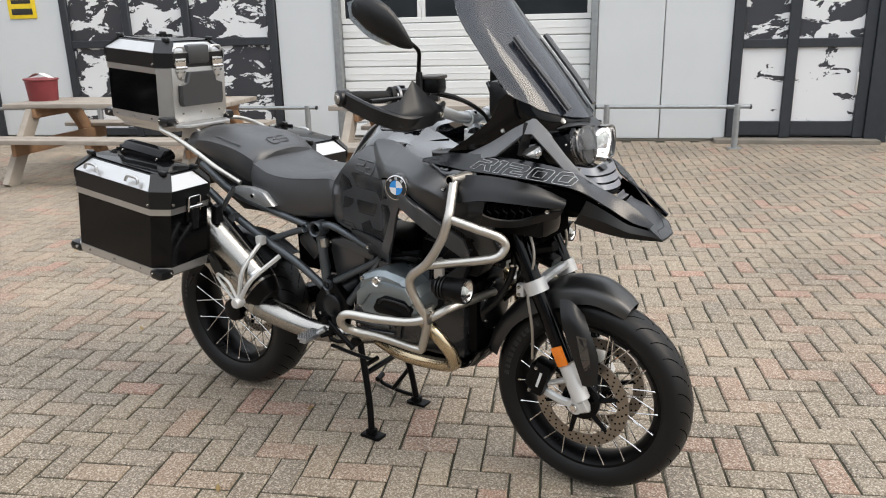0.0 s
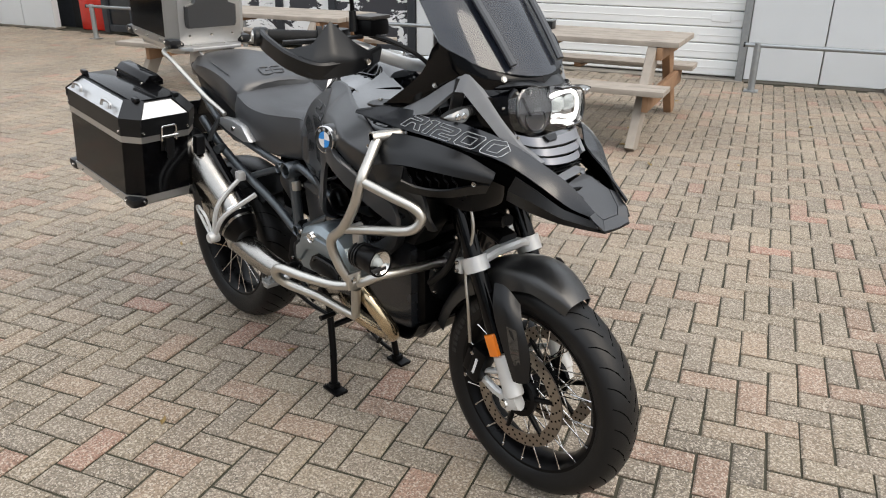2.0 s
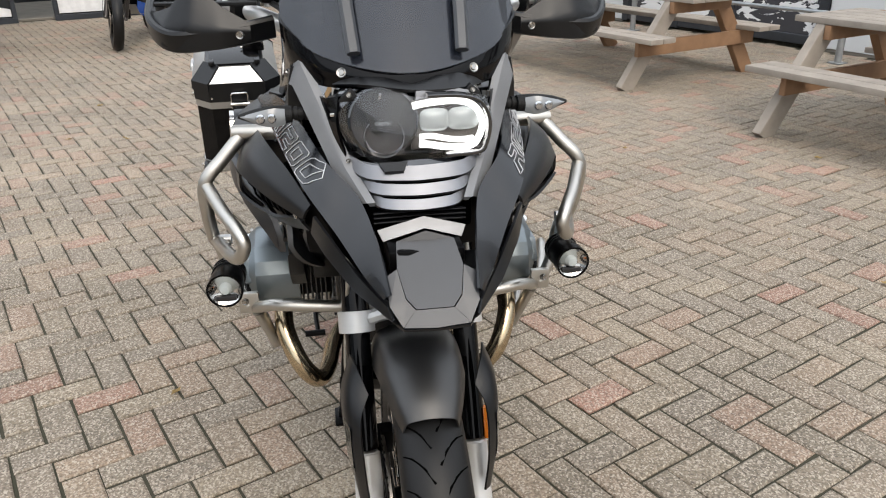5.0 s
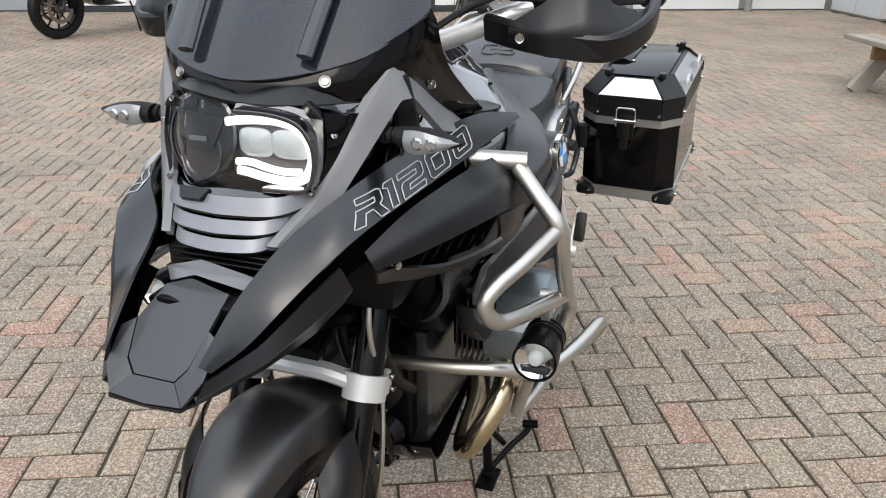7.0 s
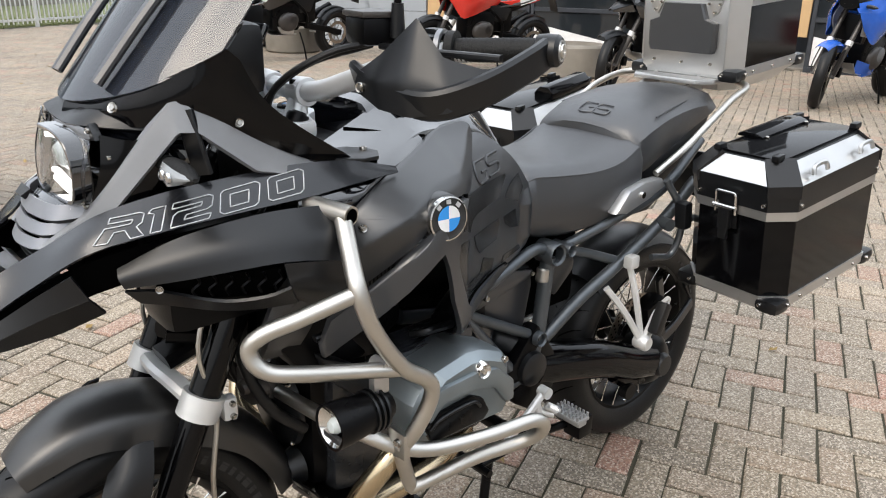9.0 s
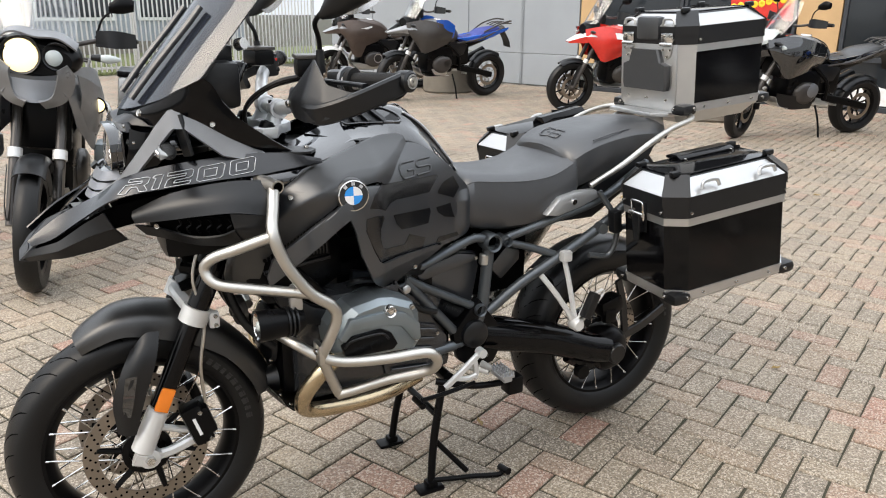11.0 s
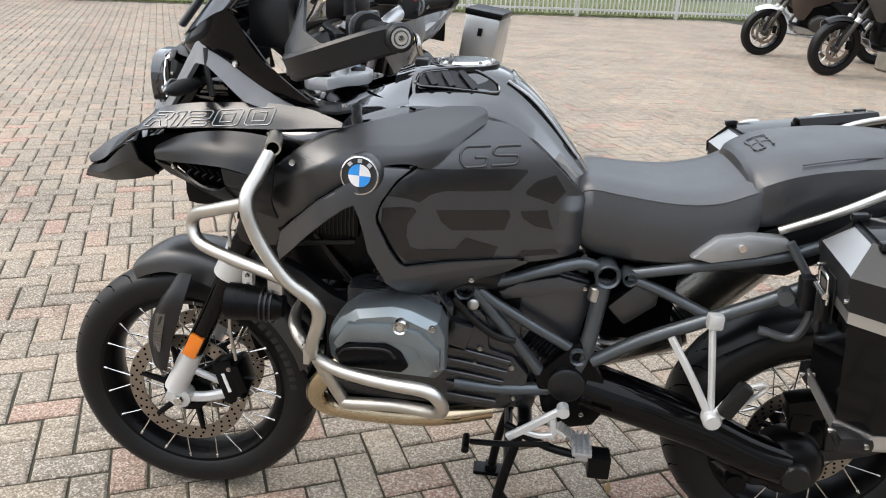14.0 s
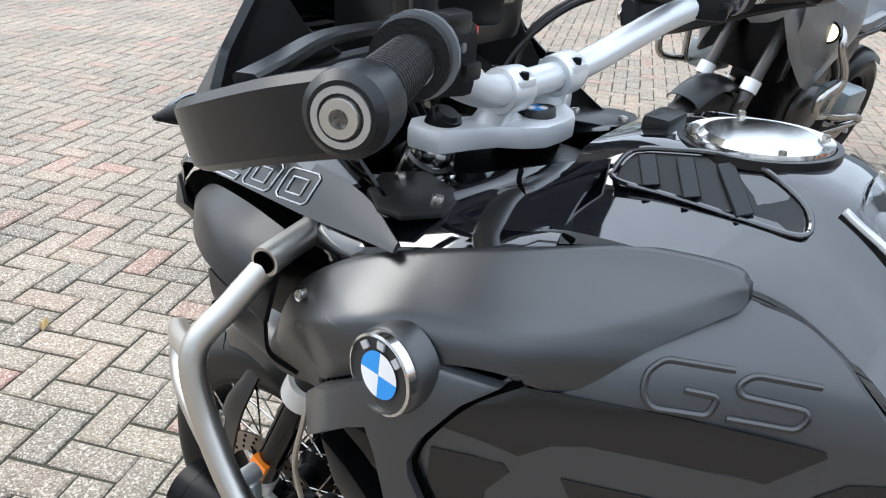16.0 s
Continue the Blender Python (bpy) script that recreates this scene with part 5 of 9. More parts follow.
for s in (-1, 1):
    ear = part("lamp_ear", mirrored(prism([(0.085, 1.158), (0.098, 1.172), (0.112, 1.160), (0.118, 1.150), (0.090, 1.150)], 1.462, 1.474, 0.002, "x"), s), MATTE, lamp)
    bolt(ear, (1.474, s * 0.100, 1.1615), (1, s * 0.2, 0.2), 0.0045)
    part("lamp_cheek", mirrored(skin([[(1.466, 0.118, 1.158), (1.43, 0.145, 1.150), (1.38, 0.165, 1.165)], [(1.474, 0.124, 1.11), (1.44, 0.142, 1.105), (1.40, 0.155, 1.10)], [(1.488, 0.112, 1.064), (1.47, 0.13, 1.055), (1.45, 0.14, 1.04)]], 8, 8, 0.005), s), CASEB, lamp)
    bolt(lamp, (1.492, s * 0.108, 1.058), (1, s * 0.3, 0.2), 0.004)
    for z in (1.128, 1.082):
        part("lamp_tab", mirrored(box((1.462, 0.128, z), (0.006, 0.010, 0.006), 0.002), s), CHROME, lamp)
part("lamp_chin", skin([[(1.478, -0.118, 1.062), (1.512, -0.06, 1.056), (1.520, 0, 1.062), (1.512, 0.06, 1.060), (1.478, 0.118, 1.064)], [(1.486, -0.114, 1.046), (1.528, -0.06, 1.046), (1.536, 0, 1.050), (1.528, 0.06, 1.048), (1.488, 0.114, 1.048)]], 20, 5, 0.006), GLOSS, lamp)
part("chin_tab", facet([(1.533, -0.062, 1.064), (1.533, -0.016, 1.064), (1.546, -0.024, 1.053), (1.546, -0.054, 1.053)], 0.008), MATTE, lamp, angle=10)
part("chin_strip", join(*[box((1.5235 - 1.6 * y * y, y, 1.0545), (0.002, 0.0016, 0.0016), 0) for y in [0.02 + 0.0065 * k for k in range(12)]]), SILVERLINE, lamp)
# three flat slats, broad faces turned up
rows = [(1.057, 1.036, 1.540, 1.551), (1.0305, 1.0145, 1.5535, 1.5625), (1.0085, 0.9935, 1.564, 1.572)]
for k, (z0, z1, x0, x1) in enumerate(rows):
    w = (0.108, 0.096, 0.086)[k]

    def edge(x, z, sag):
        return [(x - 0.052, -w, z + 0.008), (x - 0.012, -w * 0.72, z + 0.002), (x, -0.02, z), (x, 0.02, z), (x - 0.012, w * 0.72, z + 0.002), (x - 0.052, w, z + 0.008)]
    sl = part("grille_slat", skin([edge(x0 - 0.006, z0, 0), edge(x1 - 0.006, z1, 0)], 24, 4, 0.005), SLATM, bike, "grey grille slat under the headlamp", angle=30)
    part("slat_edge", skin([edge(x1 - 0.006, z1 - 0.0005, 0), edge(x1 - 0.010, z1 - 0.005, 0)], 24, 3, 0.003), MATTE, sl)
# Solid near-black box added so the hollow behind the slats looks shaded.
part("nose_void", box((1.45, 0, 0.985), (0.12, 0.19, 0.10), 0.01), RECESSM, bike)
for z in (0.967, 0.975, 0.983):
    part("cooler_fin", bar([(1.545, -0.075, z), (1.552, 0, z + 0.004), (1.545, 0.075, z)], 0.01, 0.0025), MATTE, bike)
# Plain near-black box, coloured as dark as the hollow round it.
part("oil_cooler", box((1.36, 0, 0.90), (0.03, 0.20, 0.16), 0.006), RECESSM, bike, "dark oil cooler")
screen = part("windscreen", skin([[(1.325, -0.205, 1.262), (1.225, -0.195, 1.38), (1.14, -0.17, 1.48), (1.09, -0.12, 1.56)], [(1.42, -0.14, 1.215), (1.31, -0.145, 1.345), (1.20, -0.13, 1.475), (1.135, -0.085, 1.578)], [(1.475, 0, 1.192), (1.365, 0, 1.33), (1.255, 0, 1.465), (1.17, 0, 1.585)],
                                  [(1.42, 0.14, 1.215), (1.31, 0.145, 1.345), (1.20, 0.13, 1.475), (1.135, 0.085, 1.578)], [(1.325, 0.205, 1.262), (1.225, 0.195, 1.38), (1.14, 0.17, 1.48), (1.09, 0.12, 1.56)]], 24, 26, 0.004), SMOKE, bike, "tall smoke-tinted windscreen")
screen.visible_shadow = False
part("screen_backing", skin([[(1.318, -0.20, 1.262), (1.28, -0.197, 1.305)], [(1.412, -0.138, 1.213), (1.375, -0.14, 1.258)], [(1.467, 0, 1.19), (1.43, 0, 1.238)], [(1.412, 0.138, 1.213), (1.375, 0.14, 1.258)], [(1.318, 0.20, 1.262), (1.28, 0.197, 1.305)]], 10, 24, 0.003), GLOSS, bike)
for s in (-1, 1):
    part("screen_rib", mirrored(bar([(1.452, 0.088, 1.222), (1.39, 0.094, 1.298), (1.325, 0.098, 1.372), (1.285, 0.098, 1.42)], 0.022, 0.014, 0.35, up=(1, 0, 0.8)), s), PLATEM, screen, "dark grey raised rib")
    cow = part("screen_cowl", mirrored(skin([[(1.472, 0.0, 1.190), (1.425, 0.125, 1.212), (1.345, 0.200, 1.256), (1.305, 0.206, 1.268), (1.262, 0.208, 1.198), (1.19, 0.218, 1.140), (1.12, 0.228, 1.094)], [(1.478, 0.0, 1.172), (1.44, 0.115, 1.186), (1.372, 0.185, 1.202), (1.325, 0.200, 1.198), (1.27, 0.206, 1.165), (1.20, 0.214, 1.125), (1.125, 0.224, 1.086)], [(1.47, 0.0, 1.160), (1.425, 0.13, 1.165), (1.378, 0.170, 1.172), (1.33, 0.184, 1.165), (1.275, 0.196, 1.140), (1.21, 0.206, 1.108), (1.13, 0.218, 1.078)]], 24, 9, 0.004), s), CASEB, bike, "gloss black cowl below the screen")
    bolt(cow, (1.439, s * 0.108, 1.190), (1, s * 0.4, 0.5), 0.009)
    bolt(cow, (1.30, s * 0.20, 1.168), (0.2, s, 0.3))
    part("cowl_inner_face", mirrored(skin([[(1.33, 0.188, 1.245), (1.29, 0.195, 1.235), (1.22, 0.20, 1.15)], [(1.36, 0.160, 1.17), (1.29, 0.175, 1.14), (1.21, 0.19, 1.10)]], 8, 6, 0.004), s), MATTE, bike)
part("dashboard", join(box((1.255, 0.0, 1.245), (0.09, 0.26, 0.11), 0.02), box((1.235, 0, 1.31), (0.05, 0.12, 0.05), 0.012)), MATTE, bike, "black instrument housing")
part("dial_glass", box((1.205, 0.0, 1.262), (0.012, 0.2, 0.07), 0.005, Matrix.Rotation(radians(-25), 4, "Y")), GLOSS, bike)
part("ignition_lock", lathe([(0.0, 0.022), (0.013, 0.022), (0.015, 0.018), (0.015, 0)], (1.20, 0.075, 1.335), (-0.5, 1, 0.2), 18), CHROME, bike, "round key lock")
for y in (-0.08, 0.08):
    part("screen_bracket", tube([(1.28, y, 1.24), (1.25, y, 1.36), (1.21, y, 1.42)], 0.008, 8), MATTE, bike)

# ---- front fork and fender ----
RAKE = Vector((-0.424, 0, 0.906))
AX = Vector((1.532, 0, 0.325))


def along_fork(h):
    return AX + RAKE * ((h - 0.325) / 0.906)


for s in (-1, 1):
    y = s * 0.108

    def at(h):
        p = along_fork(h)
        return (p.x, y, p.z)
    leg = part("fork_leg", join(rod(at(0.46), at(0.70), 0.0245, n=24), rod(at(0.69), at(1.10), 0.0275, n=24, bevel=0.003)), CASEB, bike, "gloss black fork leg")
    part("fork_foot", join(rod(at(0.345), at(0.455), 0.0285, 0.0265, n=24, bevel=0.004), mirrored(bar([(1.498, 0.108, 0.345), (1.51, 0.110, 0.322), (1.54, 0.108, 0.335)], 0.035, 0.05, 0.3, bend=0.02), s), lathe([(0.0, -0.02), (0.026, -0.02), (0.026, 0.016), (0.017, 0.019), (0.0, 0.019)], (FX, y, FZ), (0, s, 0), 24)), PALE, leg, "silver fork foot holding the axle")
    part("caliper_arm", mirrored(join(bar([(1.505, 0.105, 0.322), (1.45, 0.100, 0.323), (1.395, 0.092, 0.335)], 0.02, 0.026, 0.3), bar([(1.475, 0.104, 0.40), (1.42, 0.098, 0.375), (1.385, 0.092, 0.36)], 0.018, 0.016, 0.3)), s), PALE, leg)
    part("axle_nut", lathe([(0.0, 0.008), (0.011, 0.008), (0.013, 0.005), (0.013, -0.02)], (FX, s * 0.130, FZ), (0, s, 0), 6), CHROME, leg)
    part("reflector", mirrored(box((0, 0, 0), (0.034, 0.012, 0.062), 0.003, Matrix.Rotation(radians(-25), 4, "Y") @ Matrix.Identity(4)), 1), ORANGE, leg, "amber side reflector").location = (along_fork(0.475).x - 0.004, s * 0.134, 0.485)
    cal = part("brake_caliper", mirrored(join(box((1.382, 0.098, 0.385), (0.055, 0.052, 0.115), 0.014, Matrix.Rotation(radians(18), 4, "Y")), box((1.358, 0.085, 0.395), (0.03, 0.08, 0.08), 0.01, Matrix.Rotation(radians(18), 4, "Y"))), s), BLACK, bike, "black front brake caliper")
    part("lettering_bar", mirrored(box((1.385, 0.125, 0.385), (0.008, 0.002, 0.052), 0, Matrix.Rotation(radians(18), 4, "Y")), s), WHITEP, cal)
    for dz in (-0.04, 0.04):
        bolt(cal, (1.365 + dz * 0.3, s * 0.125, 0.385 + dz), (0, s, 0))
    clampz = 0.688
    ring = lathe([(0.027, -0.021), (0.036, -0.021), (0.036, 0.021), (0.027, 0.021)], at(clampz), RAKE, 28, True)
    br = part("fork_clamp", join(ring, mirrored(box((along_fork(clampz).x - 0.042, 0.120, clampz - 0.016), (0.026, 0.024, 0.042), 0.006), s)), PALE, bike, "silver fork clamp")
    for dz in (-0.012, 0.012):
        bolt(br, (along_fork(clampz).x - 0.044, s * 0.134, clampz - 0.016 + dz), (0, s, 0), 0.0055)
    guard = part("fork_guard", mirrored(skin([[(1.452, 0.128, 0.668), (1.485, 0.120, 0.665), (1.520, 0.100, 0.62)], [(1.470, 0.150, 0.60), (1.515, 0.142, 0.60), (1.545, 0.118, 0.58)], [(1.505, 0.145, 0.50), (1.548, 0.138, 0.50), (1.575, 0.118, 0.50)], [(1.532, 0.130, 0.405), (1.552, 0.126, 0.405), (1.572, 0.112, 0.41)]], 10, 16, 0.004), s), MATTE, bike, "matte black fork guard")
    part("guard_inlay", mirrored(skin([[(1.515, 0.147, 0.57), (1.542, 0.138, 0.565)], [(1.530, 0.146, 0.50), (1.556, 0.137, 0.495)], [(1.540, 0.138, 0.46), (1.556, 0.131, 0.462)]], 5, 8, 0.002, False), s), GLOSS, guard)
    part("brake_hose", mirrored(tube([(1.30, 0.11, 0.95), (1.36, 0.118, 0.80), (1.345, 0.128, 0.68), (1.365, 0.135, 0.56), (1.36, 0.12, 0.45)], 0.0045, 8), s), STEEL, bike)
part("fork_bridge", join(bar([(1.365, -0.10, 0.690), (1.380, -0.05, 0.712), (1.385, 0, 0.716), (1.380, 0.05, 0.712), (1.365, 0.10, 0.690)], 0.035, 0.024, 0.3)), PALE, bike, "silver fork bridge")
part("ball_joint_arm", bar([(1.38, 0, 0.735), (1.30, 0.0, 0.755), (1.18, 0, 0.76)], 0.07, 0.03, 0.3), BLACK, bike)
part("telelever_arm", join(bar([(1.37, 0.01, 0.785), (1.25, 0.06, 0.76), (1.12, 0.085, 0.70)], 0.03, 0.03), bar([(1.37, -0.01, 0.785), (1.25, -0.06, 0.76), (1.12, -0.085, 0.70)], 0.03, 0.03)), BLACK, bike)
part("front_shock", join(rod((1.30, 0, 0.78), (1.16, 0, 1.08), 0.03, n=16)), BLACK, bike)
rows = []
for a in (67, 74, 86, 100, 118, 136, 152, 163):
    r = radians(a)
    R = 0.346 + 0.016 * math.sin(radians(min(180, max(0, (a - 55) * 2.2))))
    w = 0.085 if a > 100 else 0.085 - 0.042 * ((100 - a) / 36) ** 2
    drop = 0.052 if 90 < a < 125 else 0.038
    nose = max(0.0, (84 - a) / 17)
    R -= 0.020 * nose
    crown = 1 - 0.55 * nose
    drop *= 1 - 0.3 * nose
    rows.append([(FX + (R + k) * math.cos(r), y * w, FZ + (R + k) * math.sin(r)) for y, k in ((-1, -drop), (-0.86, 0.0), (-0.45, 0.018 * crown), (0, 0.024 * crown), (0.45, 0.018 * crown), (0.86, 0.0), (1, -drop))])
part("front_fender", skin(rows, 22, 34, 0.003), FENDERM, bike, "matte black front fender")

# ---- bar, grips, guards, mirrors ----
part("handlebar", tube([(x, y, z) for s, o in ((-1, 1), (1, -1)) for x, y, z in [(a, s * b, c) for a, b, c in ((0.944, 0.459, 1.271), (1.012, 0.335, 1.265), (1.058, 0.25, 1.240), (1.086, 0.17, 1.207), (1.108, 0.09, 1.178))][::o]], 0.0168, 18, bend=0.06), BARM, bike, "pale silver tapered handlebar")
yoke_side = [(1.172, 0.142), (1.186, 0.120), (1.182, 0.088), (1.155, 0.074), (1.140, 0.045), (1.138, 0.0)]
yoke_back = [(1.066, 0.0), (1.068, 0.030), (1.082, 0.052), (1.104, 0.070), (1.118, 0.100), (1.132, 0.138)]
yoke = part("top_yoke", join(prism([(x, -y) for x, y in yoke_side] + [(x, y) for x, y in yoke_side[-2::-1]] + [(x, y) for x, y in yoke_back[::-1]] + [(x, -y) for x, y in yoke_back[1:]], 1.116, 1.142, 0.006, "z"), box((1.120, 0, 1.139), (0.03, 0.10, 0.008), 0.003)), BARM, bike, "cast silver top yoke")
for s in (-1, 1):
    part("riser", mirrored(join(loft([[(1.126 + 0.022 * a, 0.060 + 0.022 * b, 1.138) for a, b in circle(1, 16)], [(1.119 + 0.019 * a, 0.057 + 0.019 * b, 1.155) for a, b in circle(1, 16)], [(1.110 + 0.020 * a, 0.056 + 0.019 * b, 1.174) for a, b in circle(1, 16)]], 3), lathe([(0.0170, -0.020), (0.0235, -0.020), (0.0250, -0.016), (0.0250, 0.016), (0.0235, 0.020), (0.0170, 0.020)], (1.108, 0.056, 1.178), (0, 1, 0.06), 26, True), box((1.108, 0.056, 1.187), (0.048, 0.034, 0.012), 0.004)), s), BARM, yoke, "silver handlebar clamp")
    for dx in (-0.016, 0.016):
        bolt(yoke, (1.108 + dx * 1.05, s * 0.056, 1.195), (0, 0, 1), 0.006, BLACK)
    part("fork_cap", mirrored(lathe([(0.0, 0.030), (0.011, 0.030), (0.014, 0.026), (0.017, 0.026), (0.019, 0.022), (0.019, 0.0)], (1.158, 0.108, 1.128), (-0.42, 0, 0.9), 20), s), BLACK, yoke, "black fork cap")
    part("fork_collar", mirrored(lathe([(0.0, 0.034), (0.022, 0.034), (0.024, 0.030), (0.024, 0.016), (0.029, 0.014), (0.030, 0.008), (0.030, -0.04), (0.0, -0.04)], (1.172, 0.108, 1.088), (-0.42, 0, 0.9), 26), s), CHROME, yoke, "polished fork tube collar")
    grip = part("grip", mirrored(rod((1.011, 0.338, 1.2652), (0.951, 0.445, 1.2706), 0.0175, n=24, bevel=0.002), s), KNURL, bike, "black rubber grip")
    ribs = [lathe([(0.0178, -0.0012), (0.0181, 0), (0.0178, 0.0012)], Vector((1.011, 0.338, 1.2652)).lerp(Vector((0.951, 0.445, 1.2706)), 0.04 + 0.05 * k), (-0.06, 0.107, 0.007), 20) for k in range(18)]
    part("grip_ribs", mirrored(join(*ribs), s), KNURL, grip)
    part("grip_flange", mirrored(rod((1.017, 0.328, 1.2648), (1.011, 0.339, 1.2652), 0.028, n=26), s), KNURL, grip)
    sw = part("switch_housing", mirrored(join(box((1.032, 0.287, 1.258), (0.045, 0.055, 0.056), 0.010, Matrix.Rotation(radians(-25), 4, "Z")), box((1.014, 0.292, 1.285), (0.02, 0.03, 0.018), 0.005), box((1.008, 0.275, 1.250), (0.014, 0.02, 0.014), 0.004), box((1.01, 0.30, 1.263), (0.012, 0.014, 0.012), 0.004)), s), MATTE, bike, "black switch housing")
    part("switch_ring", mirrored(lathe([(0.024, -0.004), (0.031, -0.004), (0.031, 0.004), (0.024, 0.004)], (1.021, 0.319, 1.264), (-0.5, 1, 0.06), 26, True), s), GREYP, sw, "grey notched adjusting ring")
    for k in range(4):
        part("button", mirrored(box((1.012 - 0.002 * k, 0.27 + 0.012 * k, 1.278 - 0.010 * k), (0.010, 0.009, 0.008), 0.002), s), GREYP if k else RED, sw)
    end = Vector((0.944, 0.459, 1.271))
    be = part("bar_end", mirrored(lathe([(0.0, 0.02), (0.018, 0.02), (0.0228, 0.015), (0.0238, 0.0), (0.0225, -0.014), (0.018, -0.018)], end, (-0.42, 1, 0.03), 28), s), MATTE, bike, "black bar end with steel bolt")
    part("bar_end_ring", mirrored(lathe([(0.0120, 0.018), (0.0155, 0.018), (0.0155, 0.0215), (0.0120, 0.0215)], end, (-0.42, 1, 0.03), 26, True), s), ALU, be)
    part("bar_end_bolt", mirrored(lathe([(0.0, 0.020), (0.004, 0.020), (0.005, 0.024), (0.0098, 0.024), (0.011, 0.019)], end, (-0.42, 1, 0.03), 20), s), STEEL, be)
    hg = part("hand_guard", mirrored(bar([(0.950, 0.462, 1.268), (0.995, 0.470, 1.254), (1.07, 0.462, 1.226), (1.125, 0.42, 1.205), (1.136, 0.35, 1.208), (1.132, 0.285, 1.216), (1.112, 0.225, 1.225)], 0.016, 0.046, 0.3), s), MATTE, bike, "matte black hand guard")
    part("guard_shield", mirrored(skin([[(1.142, 0.268, 1.206), (1.150, 0.33, 1.190), (1.144, 0.39, 1.186), (1.118, 0.44, 1.196), (1.070, 0.467, 1.220), (0.995, 0.474, 1.243)], [(1.146, 0.268, 1.222), (1.156, 0.325, 1.226), (1.148, 0.385, 1.232), (1.122, 0.435, 1.226), (1.072, 0.465, 1.238), (0.995, 0.474, 1.256)], [(1.140, 0.268, 1.236), (1.134, 0.318, 1.266), (1.116, 0.372, 1.316), (1.106, 0.418, 1.266), (1.066, 0.458, 1.252), (0.995, 0.470, 1.267)]], 31, 12, 0.006, False), s), MATTE, hg, angle=40)
    bolt(hg, (1.150, s * 0.288, 1.216), (1, s * 0.25, 0), 0.008)
    res = part("fluid_reservoir", mirrored(box((1.075, 0.215, 1.288), (0.062, 0.075, 0.042), 0.010, Matrix.Rotation(radians(-12), 4, "Z")), s), BLACK, bike, "black brake fluid reservoir")
    part("reservoir_lid", mirrored(box((1.075, 0.215, 1.313), (0.066, 0.080, 0.010), 0.004, Matrix.Rotation(radians(-12), 4, "Z")), s), DARKGREY, res)
    part("lever", mirrored(bar([(1.085, 0.255, 1.268), (1.085, 0.34, 1.268), (1.05, 0.42, 1.266), (1.035, 0.455, 1.265)], 0.016, 0.009), s), MATTE, bike, "black hand lever")
    stem = part("mirror_stem", mirrored(tube([(1.062, 0.262, 1.290), (1.066, 0.268, 1.350), (1.080, 0.285, 1.385), (1.075, 0.305, 1.405), (1.062, 0.32, 1.418)], 0.0058, 10), s), BLACK, bike, "black mirror stem")
    part("stem_boot", mirrored(rod((1.062, 0.262, 1.280), (1.064, 0.265, 1.330), 0.012, 0.009, n=12), s), MATTE, stem)
    mir = part("mirror", mirrored(loft([[(1.07 + 0.01 * k, 0.31, 1.405 + 0.01 * z) for k, z in circle(1, 16)], [(1.045 + 0.02 * a, 0.325 + 0.01 * a, 1.435 + 0.036 * b) for a, b in circle(1, 16)], [(1.01 + 0.028 * a, 0.345 + 0.01 * a, 1.468 + 0.05 * b) for a, b in circle(1, 16)], [(0.972 + 0.026 * a, 0.372 + 0.01 * a, 1.492 + 0.045 * b) for a, b in circle(1, 16)], [(0.945 + 0.012 * a, 0.392, 1.505 + 0.022 * b) for a, b in circle(1, 16)]], 4), s), MATTE, bike, "black rear-view mirror")
    part("mirror_glass", mirrored(skin([[(1.052, 0.318, 1.415), (1.03, 0.33, 1.405), (0.985, 0.362, 1.43), (0.945, 0.388, 1.478)], [(1.052, 0.322, 1.448), (1.0, 0.348, 1.505), (0.97, 0.37, 1.53), (0.94, 0.39, 1.522)]], 10, 6, 0.002), s), REFLECT, mir).location.x = -0.022
    part("cable", mirrored(tube([(1.06, 0.24, 1.275), (1.15, 0.20, 1.255), (1.205, 0.13, 1.195), (1.19, 0.08, 1.10)], 0.0055, 8), s), RUBBER, bike)
    part("cable", mirrored(tube([(1.085, 0.23, 1.268), (1.17, 0.17, 1.235), (1.21, 0.09, 1.16), (1.19, 0.04, 1.07)], 0.0045, 8), s), RUBBER, bike)
badge = part("yoke_emblem", lathe([(0.0, 0.004), (0.0165, 0.004), (0.020, 0.006), (0.0215, 0.003), (0.0215, -0.006)], (1.102, 0, 1.144), (0.15, 0, 1), 28), INK, yoke, "small blue and white badge")
for k in range(4):
    wedge = [(1.102, 0.0)] + [(1.102 + 0.0125 * math.cos(a), 0.0125 * math.sin(a)) for a in [math.pi / 2 * (k + j / 6) for j in range(7)]]
    part("badge_field", prism(wedge, 1.1475, 1.1495, 0, "z"), BLUEP if k % 2 else WHITEP, badge)
part("steering_head", rod((1.15, 0, 1.0), (1.105, 0, 1.118), 0.035, n=18), BLACK, bike)
part("headstock_fill", box((1.10, 0, 1.02), (0.22, 0.2, 0.14), 0.03), BLACK, bike)

# ---- seats ----
def seat_ring(x, top, w, low, dome=0.014):
    half = [(0.0, top), (w * 0.45, top - dome * 0.25), (w * 0.80, top - dome), (w, top - dome * 3.0), (w * 1.02, (top - dome * 3 + low) / 2), (w * 0.90, low), (w * 0.4, low - 0.004)]
    return [(x, y, z) for y, z in half] + [(x, -y, z) for y, z in reversed(half[1:])]


